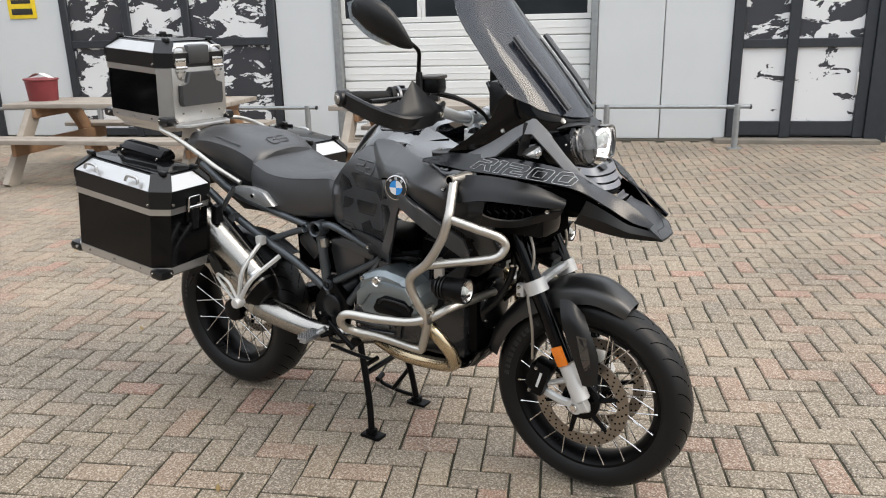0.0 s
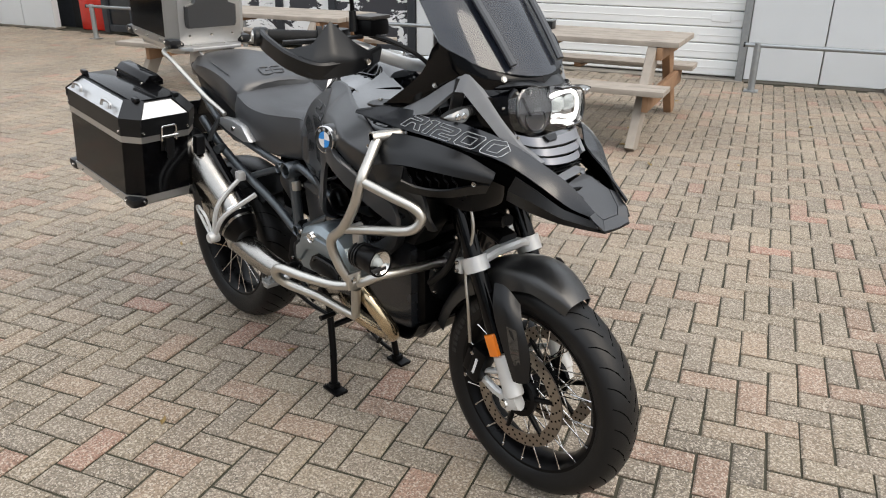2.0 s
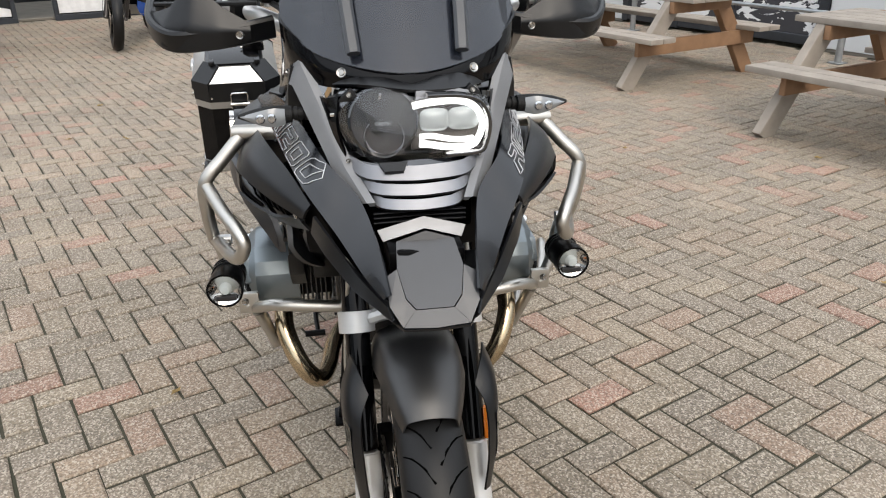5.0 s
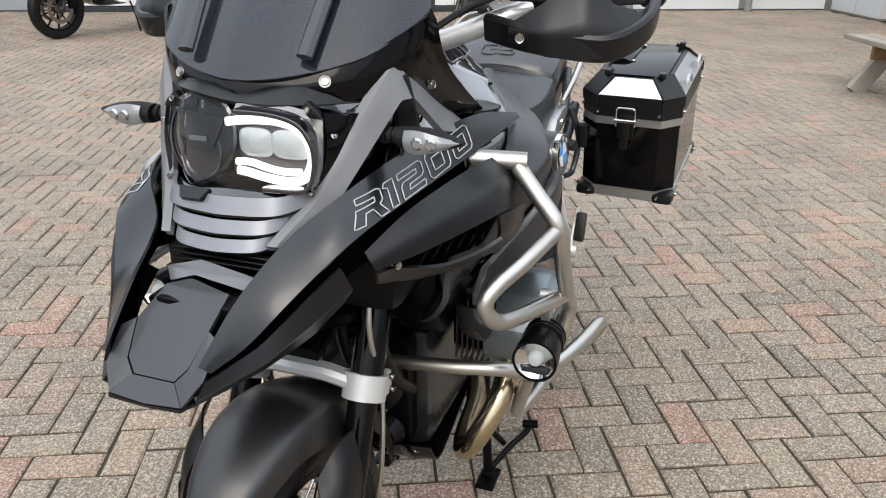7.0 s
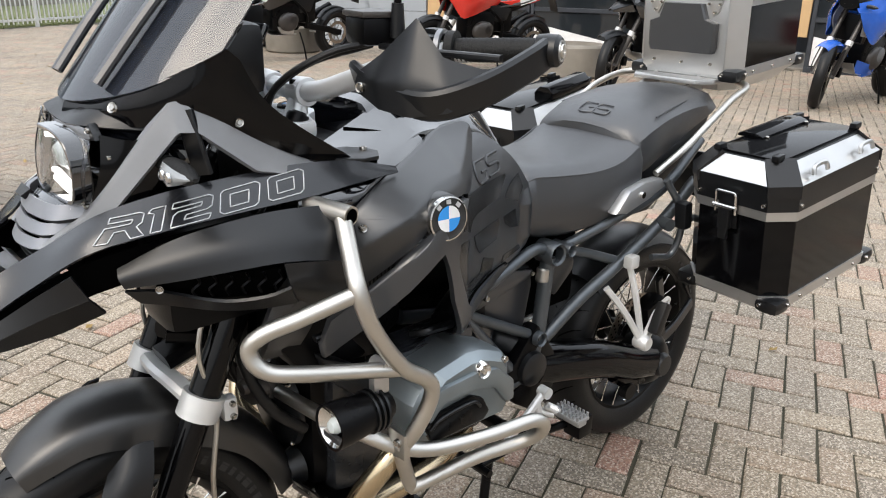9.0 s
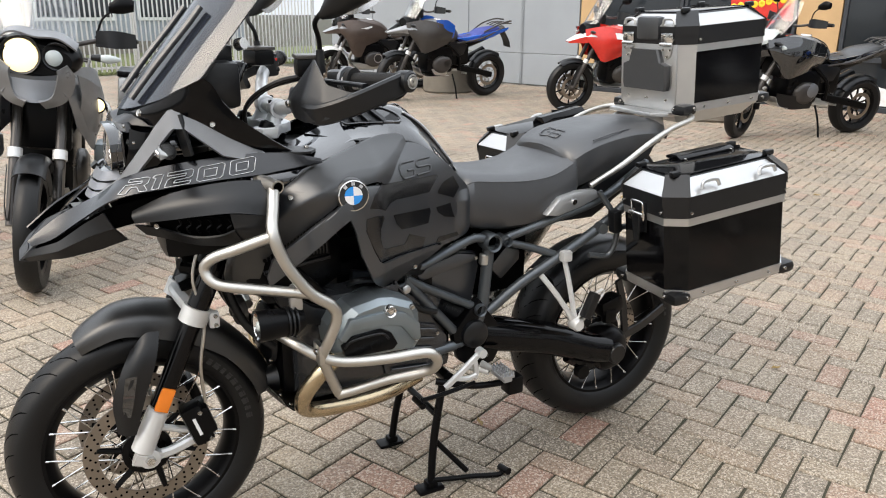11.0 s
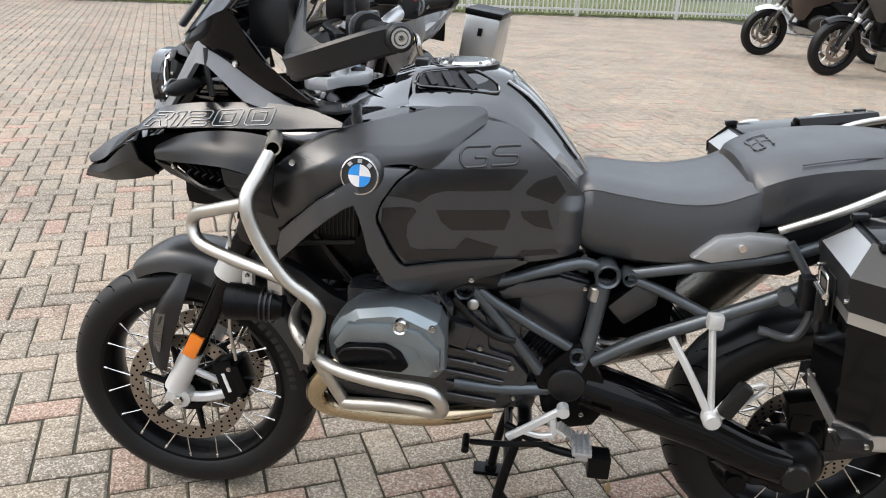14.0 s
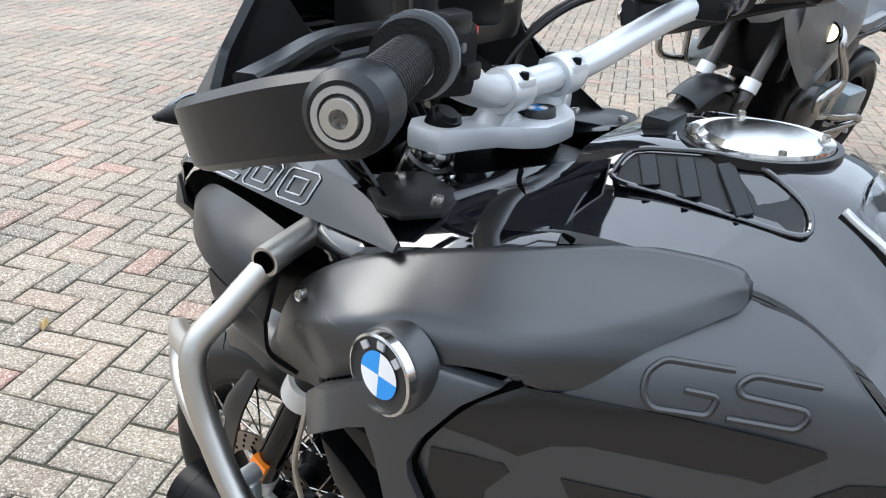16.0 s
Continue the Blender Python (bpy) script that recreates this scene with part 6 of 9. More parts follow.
def pad_ring(x, top, w, low):
    half = [(0.0, top), (w * 0.50, top - 0.002), (w * 0.80, top - 0.007), (w * 0.95, top - 0.022), (w * 1.02, (top * 2 + low) / 3 - 0.012), (w * 1.03, (top + low * 2) / 3 - 0.01), (w * 0.97, low + 0.012), (w * 0.86, low), (w * 0.4, low - 0.004)]
    return [(x, y, z) for y, z in half] + [(x, -y, z) for y, z in reversed(half[1:])]


rider = part("rider_seat", loft([pad_ring(*r) for r in ((0.609, 0.905, 0.075, 0.872), (0.604, 0.935, 0.104, 0.848), (0.590, 0.960, 0.119, 0.826), (0.565, 0.971, 0.127, 0.810), (0.52, 0.970, 0.136, 0.803), (0.46, 0.965, 0.148, 0.799), (0.38, 0.966, 0.162, 0.805), (0.30, 0.982, 0.171, 0.827), (0.25, 1.006, 0.171, 0.860), (0.234, 1.004, 0.164, 0.885))], 4), SEATM, bike, "dark grey vinyl rider seat")
pillion = part("pillion_seat", loft([seat_ring(*r) for r in ((0.262, 1.02, 0.135, 0.915), (0.245, 1.035, 0.158, 0.905), (0.19, 1.062, 0.165, 0.915), (0.11, 1.080, 0.158, 0.942), (0.01, 1.092, 0.152, 0.970), (-0.09, 1.090, 0.142, 1.00), (-0.155, 1.080, 0.122, 1.03), (-0.175, 1.06, 0.10, 1.035))], 4), SEATM, bike, "dark grey pillion seat")
for s in (-1, 1):
    part("seat_seam", mirrored(tube([(0.590, 0.112, 0.940), (0.565, 0.121, 0.950), (0.50, 0.134, 0.946), (0.40, 0.152, 0.943), (0.32, 0.164, 0.955), (0.25, 0.164, 0.984)], 0.0018, 6), s), SEATM, rider)
    part("seat_seam", mirrored(tube([(0.17, 0.150, 1.045), (0.06, 0.140, 1.065), (-0.05, 0.118, 1.068)], 0.0018, 6), s), SEATM, pillion)
for y0, stroke in ((-0.042, ((0.95, 1), (0, 1), (0, 0), (1, 0), (1, 0.5), (0.5, 0.5))), (0.004, ((1, 1), (0.05, 1), (0, 0.5), (1, 0.5), (0.95, 0), (0, 0)))):
    part("embossed_character", bar([(0.232 - 0.034 * v, y0 + 0.038 * u, 1.0435 + 0.0165 * v) for u, v in stroke], 0.0045, 0.003, 0.4, up=(0.4, 0, 0.9)), SEATM, pillion, "raised outline character on the seat")

# ---- frame ----
for s in (-1, 1):
    T = lambda pts, r, nm="frame_tube", mat=FRAMEM, bend=None: part(nm, mirrored(tube(pts, r, 14, bend), s), mat, bike, "graphite frame tube" if nm == "frame_tube" else "")
    T([(0.83, 0.128, 0.705), (0.734, 0.13, 0.729), (0.659, 0.13, 0.757), (0.573, 0.13, 0.785), (0.530, 0.13, 0.776)], 0.0135)
    T([(0.812, 0.13, 0.712), (0.646, 0.13, 0.520), (0.60, 0.13, 0.468)], 0.0145)
    T([(0.79, 0.13, 0.700), (0.753, 0.13, 0.673), (0.66, 0.13, 0.622), (0.565, 0.13, 0.572)], 0.0125)
    T([(0.95, 0.12, 0.73), (0.83, 0.128, 0.705)], 0.016)
    T([(0.519, 0.13, 0.757), (0.526, 0.13, 0.68), (0.540, 0.13, 0.56), (0.570, 0.13, 0.48)], 0.018)
    T([(0.470, 0.13, 0.762), (0.40, 0.14, 0.742), (0.30, 0.16, 0.705)], 0.012)
    T([(0.52, 0.135, 0.55), (0.42, 0.15, 0.625), (0.304, 0.17, 0.694), (0.15, 0.19, 0.786), (0.02, 0.19, 0.87)], 0.0155)
    T([(0.470, 0.13, 0.770), (0.32, 0.165, 0.82), (0.15, 0.18, 0.87), (-0.05, 0.15, 0.96)], 0.013)
    T([(0.60, 0.13, 0.465), (0.72, 0.135, 0.455), (0.83, 0.14, 0.462)], 0.016)
    for x, z, r in ((0.517, 0.769, 0.028), (0.470, 0.768, 0.016), (0.556, 0.566, 0.019), (0.822, 0.708, 0.024)):
        part("frame_node", mirrored(lathe([(r * 0.72, -0.03), (r, -0.03), (r, 0.022), (r * 0.9, 0.026), (r * 0.72, 0.022)], (x, 0.135, z), n=28, closed=True), s), FRAMEM, bike)
        # Near-black disc shades the open end of the node.
        part("node_hollow", mirrored(lathe([(0.0, 0.0), (r * 0.74, 0.0), (r * 0.74, -0.02), (0.0, -0.02)], (x, 0.135, z), n=20), s), RECESSM, bike)
    plate = part("pivot_plate", mirrored(prism([(0.645, 0.50), (0.60, 0.555), (0.555, 0.60), (0.525, 0.56), (0.49, 0.51), (0.47, 0.44), (0.50, 0.385), (0.56, 0.37), (0.62, 0.41)], 0.11, 0.145, 0.006), s), BLACK, bike, "black swing arm pivot plate")
    part("pivot_cover", mirrored(lathe([(0.0, 0.163), (0.034, 0.163), (0.042, 0.158), (0.045, 0.14)], (0.573, 0, 0.492), n=34), s), MATTE, plate)
    for x, z in ((0.51, 0.45), (0.53, 0.415)):
        bolt(plate, (x, s * 0.147, z), (0, s, 0))
    ab = part("airbox_panel", mirrored(prism([(0.754, 0.690), (0.70, 0.722), (0.616, 0.746), (0.545, 0.733), (0.535, 0.686), (0.556, 0.576), (0.594, 0.576), (0.69, 0.633)], 0.075, 0.100, 0.008), s), SATIN, bike, "matte black airbox panel")
    part("panel_shelf", mirrored(prism([(0.748, 0.694), (0.70, 0.719), (0.616, 0.742), (0.55, 0.730), (0.545, 0.712), (0.60, 0.702), (0.68, 0.684), (0.735, 0.672)], 0.095, 0.116, 0.008), s), SATIN, ab, angle=30)
    bolt(ab, (0.557, s * 0.117, 0.721), (0, s, 0), 0.006)
    part("bellows_gaiter", mirrored(lathe([(0.030 + 0.0075 * (k % 2), 0.0055 * k) for k in range(19)], (0.672, 0.085, 0.590), (-0.86, 0, -0.50), 20), s), MATTE, bike, "ribbed rubber gaiter")
    casing = part("side_casing", mirrored(prism([(0.862, 0.655), (0.80, 0.668), (0.768, 0.640), (0.755, 0.560), (0.70, 0.545), (0.66, 0.50), (0.665, 0.43), (0.74, 0.40), (0.86, 0.41), (0.88, 0.50)], 0.10, 0.142, 0.010), s), CASING, bike, "black engine side casing with cast ribs", angle=28)
    part("casing_block", mirrored(box((0.826, 0.152, 0.600), (0.052, 0.036, 0.060), 0.007, Matrix.Rotation(radians(-14), 4, "Y")), s), CASING, casing)
    part("bolt_lug", mirrored(lathe([(0.0, 0.158), (0.009, 0.158), (0.013, 0.155), (0.014, 0.13)], (0.800, 0, 0.673), n=20), s), ALU, casing, "bare alloy lug with a socket bolt")
    for x, z in ((0.853, 0.628), (0.776, 0.562), (0.786, 0.522), (0.70, 0.52), (0.69, 0.44)):
        bolt(casing, (x, s * 0.146, z), (0, s, 0), 0.0065)
    for k in range(5):
        part("cast_rib", mirrored(bar([(0.862 - 0.004 * k, 0.147, 0.556 - 0.031 * k), (0.80, 0.149, 0.549 - 0.030 * k), (0.705 + 0.006 * k, 0.146, 0.530 - 0.027 * k)], 0.007, 0.012, 0.3), s), CASING, casing)
    part("starter_hose", mirrored(tube([(0.845, 0.16, 0.690), (0.80, 0.155, 0.640), (0.745, 0.15, 0.60), (0.70, 0.14, 0.585)], 0.009, 10), s), RUBBER, bike)
    part("shock_mount", mirrored(join(rod((0.532, 0.13, 0.733), (0.535, 0.13, 0.700), 0.0165, n=16, bevel=0.003)), s), STEEL, bike, "bright collar on the upright")
    part("rear_box", mirrored(prism([(0.502, 0.677), (0.444, 0.739), (0.393, 0.72), (0.393, 0.689), (0.459, 0.633)], 0.06, 0.11, 0.01), s), PANELM, bike)
    part("under_seat_cover", mirrored(prism([(0.50, 0.835), (0.36, 0.80), (0.15, 0.80), (-0.02, 0.90), (-0.10, 1.03), (0.10, 0.95), (0.30, 0.86)], 0.10, 0.145, 0.012), s), MATTE, bike, "black cover under the seat")
    lug = part("seat_lock_cover", mirrored(prism([(0.365, 0.842), (0.315, 0.892), (0.255, 0.905), (0.185, 0.905), (0.160, 0.882), (0.235, 0.856), (0.32, 0.836)], 0.165, 0.198, 0.010), s), CASTM, bike, "silver-grey seat lock cover")
    part("key_lock", mirrored(lathe([(0.0, 0.204), (0.008, 0.204), (0.009, 0.198)], (0.268, 0, 0.876), n=16), s), CHROME, lug)
    part("grab_rail", mirrored(tube([(0.20, 0.185, 0.915), (0.10, 0.198, 0.968), (0.0, 0.205, 1.028), (-0.09, 0.20, 1.068), (-0.19, 0.185, 1.092), (-0.24, 0.12, 1.098)], 0.0090, 12), s), STEEL, bike, "steel grab rail")
    out = 0.075 if s < 0 else 0.0
    peg = part("pillion_bracket", mirrored(join(bar([(0.372, 0.195, 0.660), (0.325, 0.225 + out, 0.59), (0.275, 0.245 + out, 0.505)], 0.012, 0.016), bar([(0.296, 0.20, 0.712), (0.286, 0.225 + out, 0.62), (0.272, 0.245 + out, 0.505)], 0.012, 0.015), box((0.292, 0.205, 0.712), (0.034, 0.028, 0.034), 0.008), bar([(0.272, 0.25 + out, 0.512), (0.235, 0.25 + out, 0.570), (0.185, 0.25 + out, 0.598), (0.178, 0.25 + out, 0.585), (0.215, 0.25 + out, 0.545), (0.262, 0.25 + out, 0.500)], 0.010, 0.009), lathe([(0.0, 0.23 + out), (0.018, 0.23 + out), (0.020, 0.235 + out), (0.020, 0.262 + out), (0.016, 0.268 + out), (0.0, 0.268 + out)], (0.272, 0, 0.503), n=18)), s), PALE, bike, "cast silver pillion peg bracket")
    part("pillion_peg", mirrored(box((0.238, 0.268, 0.565), (0.03, 0.03, 0.085), 0.008, Matrix.Rotation(radians(-25), 4, "Y")), s), RUBBER, peg, "black folding pillion peg")
    fp = part("foot_peg", mirrored(join(box((0.535, 0.245, 0.398), (0.044, 0.078, 0.010), 0.004), box((0.535, 0.245, 0.388), (0.028, 0.075, 0.012), 0.003), *[box((0.517 + 0.012 * i, 0.210 + 0.0115 * j, 0.407), (0.004, 0.005, 0.012), 0) for i in range(4) for j in range(7)]), s), CASTM, bike, "toothed steel foot peg")
    # Silver on the left side, black on the right.
    part("peg_bracket", mirrored(join(bar([(0.695, 0.192, 0.362), (0.64, 0.195, 0.405), (0.592, 0.195, 0.442), (0.580, 0.195, 0.452)], 0.014, 0.020, 0.3), bar([(0.60, 0.195, 0.43), (0.592, 0.195, 0.395), (0.60, 0.196, 0.375)], 0.012, 0.018), bar([(0.66, 0.195, 0.385), (0.625, 0.196, 0.378), (0.595, 0.20, 0.385)], 0.012, 0.014), rod((0.578, 0.183, 0.452), (0.578, 0.21, 0.452), 0.014, n=14), rod((0.60, 0.17, 0.40), (0.56, 0.215, 0.395), 0.011, n=12)), s), PALE if s > 0 else BLACK, fp, "cast peg bracket")
    part("peg_spring", mirrored(join(*[lathe([(0.008, -0.002), (0.011, 0), (0.008, 0.002)], (0.585 - 0.0055 * k, 0.215, 0.425 - 0.004 * k), (1, 0, 0.7), 12) for k in range(7)]), s), ALU, fp)
    part("control_lever", mirrored(join(tube([(0.78, 0.20, 0.345), (0.70, 0.205, 0.352), (0.60, 0.20, 0.36)], 0.007, 8), rod((0.79, 0.18, 0.345), (0.79, 0.235, 0.345), 0.009, n=12)), s), BLACK, bike, "black foot lever")
    part("pannier_carrier", mirrored(join(tube([(0.18, 0.205, 0.90), (0.12, 0.225, 0.80), (0.13, 0.215, 0.70), (0.20, 0.20, 0.70)], 0.009, 10), tube([(0.12, 0.222, 0.78), (-0.05, 0.23, 0.80), (-0.20, 0.225, 0.86)], 0.009, 10), rod((0.16, 0.19, 0.785), (0.17, 0.225, 0.785), 0.016, n=14)), s), FRAMEM, bike, "graphite pannier carrier")
part("rack_plate", join(prism([(-0.12, -0.10), (-0.17, -0.13), (-0.50, -0.13), (-0.53, -0.10), (-0.53, 0.10), (-0.50, 0.13), (-0.17, 0.13), (-0.12, 0.10)], 1.090, 1.104, 0.004, "z"), *[box((-0.15, y, 1.05), (0.12, 0.012, 0.085), 0.004, Matrix.Rotation(radians(20), 4, "Y")) for y in (-0.07, 0.07)]), ALU, bike, "aluminium luggage rack plate")
part("tail_light_housing", join(box((-0.16, 0, 1.02), (0.10, 0.16, 0.06), 0.02), box((-0.12, 0, 0.93), (0.05, 0.14, 0.14), 0.015)), MATTE, bike)
part("tail_light", box((-0.218, 0, 1.02), (0.02, 0.11, 0.04), 0.006), RED, bike, "red tail light")

# ---- engine ----
part("crankcase", box((0.90, 0, 0.52), (0.44, 0.26, 0.28), 0.04), CASING, bike, "black engine crankcase")
part("timing_case", box((1.09, 0, 0.53), (0.12, 0.20, 0.26), 0.03), BLACK, bike)
part("gearbox", box((0.70, 0, 0.50), (0.14, 0.22, 0.24), 0.03), CASING, bike)
part("airbox", box((0.84, 0, 0.70), (0.30, 0.22, 0.14), 0.02), BLACK, bike)
part("front_cover", join(lathe([(0.0, 0.03), (0.05, 0.03), (0.085, 0.012), (0.09, 0)], (1.155, 0, 0.56), (1, 0, 0), 28), lathe([(0.0, 0.03), (0.03, 0.03), (0.04, 0.0)], (1.155, 0.05, 0.44), (1, 0, 0), 20)), MATTE, bike)
for k in range(7):
    a = k * 0.9
    bolt(bike, (1.166, 0.083 * math.cos(a), 0.56 + 0.083 * math.sin(a)), (1, 0, 0), 0.006)
part("sump_guard", skin([[(1.18, -0.15, 0.44), (1.19, 0, 0.43), (1.18, 0.15, 0.44)], [(1.12, -0.15, 0.372), (1.13, 0, 0.366), (1.12, 0.15, 0.372)], [(0.92, -0.13, 0.358), (0.92, 0, 0.352), (0.92, 0.13, 0.358)], [(0.78, -0.12, 0.37), (0.78, 0, 0.37), (0.78, 0.12, 0.37)]], 10, 20, 0.004), BLACK, bike, "black sump guard")
for s in (-1, 1):
    out = [(1.087, 0.643), (1.082, 0.672), (1.064, 0.698), (1.031, 0.722), (0.956, 0.736), (0.919, 0.731), (0.861, 0.707), (0.845, 0.676), (0.841, 0.60), (0.856, 0.578), (1.06, 0.583), (1.083, 0.610)]
    cx, cz = 0.96, 0.650
    head = part("cylinder_head_cover", mirrored(loft([[(cx + (x - cx) * k, y, cz + (z - cz) * k) for x, z in out] for y, k in ((0.225, 0.97), (0.28, 1.0), (0.312, 1.0), (0.322, 0.975), (0.340, 0.82))], smooth=False), s), ENGINE, bike, "graphite cylinder head cover", angle=18)
    part("cover_ridge", mirrored(prism([(1.072, 0.652), (1.042, 0.700), (0.950, 0.704), (0.897, 0.694), (0.853, 0.655), (0.851, 0.612), (0.872, 0.612), (0.905, 0.655), (0.948, 0.668), (1.030, 0.668), (1.058, 0.640)], 0.315, 0.349, 0.007), s), ENGINE, head, angle=25)
    part("cover_insert", mirrored(prism([(1.068, 0.634), (1.042, 0.654), (0.962, 0.660), (0.933, 0.645), (0.915, 0.612), (0.93, 0.598), (1.055, 0.600)], 0.315, 0.348, 0.006), s), BLACK, head)
    part("insert_rib", mirrored(bar([(1.06, 0.347, 0.628), (1.038, 0.351, 0.646), (0.965, 0.351, 0.650), (0.942, 0.349, 0.632)], 0.006, 0.006), s), MATTE, head)
    part("filler_cap", mirrored(lathe([(0.0, 0.352), (0.006, 0.352), (0.008, 0.346), (0.014, 0.352), (0.017, 0.346), (0.018, 0.32)], (0.936, 0, 0.702), n=24), s), CHROME, head, "steel filler cap")
    for x, z in ((1.055, 0.615), (0.862, 0.612), (0.873, 0.70)):
        bolt(head, (x, s * 0.338, z), (0, s, 0), 0.007)
    barrel = part("cylinder", mirrored(box((0.965, 0.20, 0.655), (0.16, 0.1, 0.12), 0.01), s), BLACK, bike, "black finned cylinder")
    for k in range(8):
        part("fin", mirrored(box((0.965, 0.165 + 0.011 * k, 0.655), (0.20 - 0.004 * (k % 2), 0.004, 0.15), 0.001), s), CASING, barrel)
    part("intake_pipe", mirrored(tube([(0.90, 0.20, 0.73), (0.82, 0.16, 0.75), (0.74, 0.10, 0.72)], 0.030, 14), s), MATTE, bike)
    for k in range(-3, 6):
        part("fin", mirrored(box((0.888 + 0.010 * k, 0.218, 0.700 - 0.004 * k), (0.0045, 0.05, 0.062), 0.001, Matrix.Rotation(radians(34), 4, "Y")), s), CASING, barrel)
    part("spark_lead", mirrored(tube([(1.0, 0.22, 0.745), (0.98, 0.25, 0.76), (0.92, 0.24, 0.75)], 0.008, 8), s), MATTE, bike)
    pipe = part("exhaust_header", mirrored(tube([(1.05, 0.27, 0.575), (1.10, 0.265, 0.53), (1.135, 0.235, 0.46), (1.115, 0.20, 0.405), (1.02, 0.175, 0.378), (0.88, 0.155, 0.37), (0.74, 0.10, 0.37)], 0.0220, 18), s), HEATED, bike, "heat-tinted steel exhaust header")
    # tubular guards round the flank and the cylinder
    up = part("crash_bar", mirrored(tube([(1.200, 0.306, 1.030), (1.214, 0.342, 0.992), (1.227, 0.380, 0.949), (1.205, 0.387, 0.880), (1.155, 0.389, 0.805), (1.102, 0.387, 0.762), (1.090, 0.382, 0.725), (1.106, 0.366, 0.665), (1.118, 0.340, 0.618)], 0.0135, 16), s), STEEL, bike, "brushed steel crash bar")
    part("bar_top", mirrored(sweep([Vector((1.214, 0.225, 1.040)), Vector((1.193, 0.318, 1.037))], circle(0.0152, 20)), s), STEEL, up)
    # Near-black disc shades the open mouth of the tube.
    part("bar_mouth", mirrored(lathe([(0.0, 0.0), (0.0115, 0.0)], (1.1927, 0.3192, 1.037), (-0.22, 0.97, -0.01), 18), s), RECESSM, up)
    part("bar_loop", mirrored(tube([(1.228, 0.378, 0.944), (1.30, 0.345, 0.915), (1.348, 0.317, 0.893), (1.364, 0.305, 0.868), (1.350, 0.318, 0.838), (1.30, 0.340, 0.824), (1.152, 0.386, 0.800)], 0.0128, 14), s), STEEL, up)
    part("lower_bar", mirrored(tube([(1.19, 0.06, 0.625), (1.185, 0.20, 0.638), (1.165, 0.28, 0.638), (1.118, 0.325, 0.612), (1.06, 0.355, 0.597), (0.96, 0.392, 0.600), (0.875, 0.415, 0.606), (0.846, 0.418, 0.590), (0.838, 0.405, 0.560), (0.858, 0.375, 0.532), (0.94, 0.335, 0.512), (1.045, 0.300, 0.484), (1.062, 0.294, 0.490), (1.108, 0.322, 0.596)], 0.0135, 16), s), STEEL, up)
    part("bar_brace", mirrored(box((1.122, 0.338, 0.628), (0.014, 0.045, 0.05), 0.004), s), STEEL, up)
    bolt(up, (1.130, s * 0.345, 0.634), (1, s * 0.3, 0), 0.008)
    fog = part("fog_lamp", mirrored(lathe([(0.0, -0.088), (0.022, -0.086), (0.030, -0.07), (0.033, -0.03), (0.036, -0.004), (0.036, 0.004), (0.033, 0.006)], (1.250, 0.364, 0.734), (1, 0.02, 0.02), 28), s), BLACK, bike, "small black fog lamp")
    part("reflector", mirrored(lathe([(0.0, 0.009), (0.013, 0.010), (0.025, 0.016), (0.033, 0.023), (0.033, 0.008)], (1.250, 0.364, 0.734), (1, 0.02, 0.02), 28), s), CHROME, fog, "bright dished reflector")
    part("fog_lens", mirrored(lathe([(0.0, 0.025), (0.009, 0.023), (0.013, 0.017), (0.013, 0.009)], (1.250, 0.364, 0.734), (1, 0.02, 0.02), 20), s), LENSW, fog)
    part("bezel", mirrored(lathe([(0.0325, 0.004), (0.0365, 0.004), (0.0365, 0.025), (0.0325, 0.025)], (1.250, 0.364, 0.734), (1, 0.02, 0.02), 28, True), s), BLACK, fog)
    part("lamp_divider", mirrored(box((1.2690, 0.364, 0.717), (0.008, 0.040, 0.010), 0.002), s), BOWLM, fog)
    for k in range(3):
        part("cooling_fin", mirrored(lathe([(0.030, -0.002), (0.0355, -0.002), (0.0355, 0.002), (0.030, 0.002)], (1.185 + 0.010 * k, 0.363, 0.733), (1, 0.02, 0.02), 20, True), s), MATTE, fog)
    part("fog_bracket", mirrored(join(box((1.18, 0.362, 0.782), (0.03, 0.016, 0.05), 0.004), rod((1.18, 0.35, 0.808), (1.18, 0.385, 0.808), 0.011, n=12)), s), ALU, fog)
    part("lower_fairing", mirrored(skin([[(1.20, 0.19, 0.89), (1.12, 0.20, 0.80), (1.06, 0.22, 0.735)], [(1.24, 0.15, 0.82), (1.16, 0.15, 0.74), (1.08, 0.16, 0.70)], [(1.22, 0.10, 0.74), (1.16, 0.10, 0.70), (1.08, 0.10, 0.68)]], 10, 8, 0.004), s), MATTE, bike)
    sk = part("knee_skirt", mirrored(prism([(1.205, 0.775), (1.160, 0.752), (1.10, 0.707), (1.040, 0.684), (1.028, 0.668), (1.066, 0.646), (1.12, 0.662), (1.18, 0.715)], 0.205, 0.240, 0.008), s), MATTE, bike, "matte black lower skirt with a bolt")
    bolt(sk, (1.067, s * 0.241, 0.662), (0, s, 0), 0.006)

for k in range(5):
    y = -0.10 + 0.05 * k
    part("guard_rib", bar([(1.193, y, 0.435), (1.165, y, 0.400), (1.132, y, 0.368), (1.07, y, 0.358)], 0.012, 0.008), DARKGREY, bike)
for y, z in ((-0.12, 0.42), (0.12, 0.42), (-0.12, 0.385), (0.12, 0.385)):
    bolt(bike, (1.166 + (z - 0.42) * 0.8, y, z), (1, 0, 0.3), 0.007)
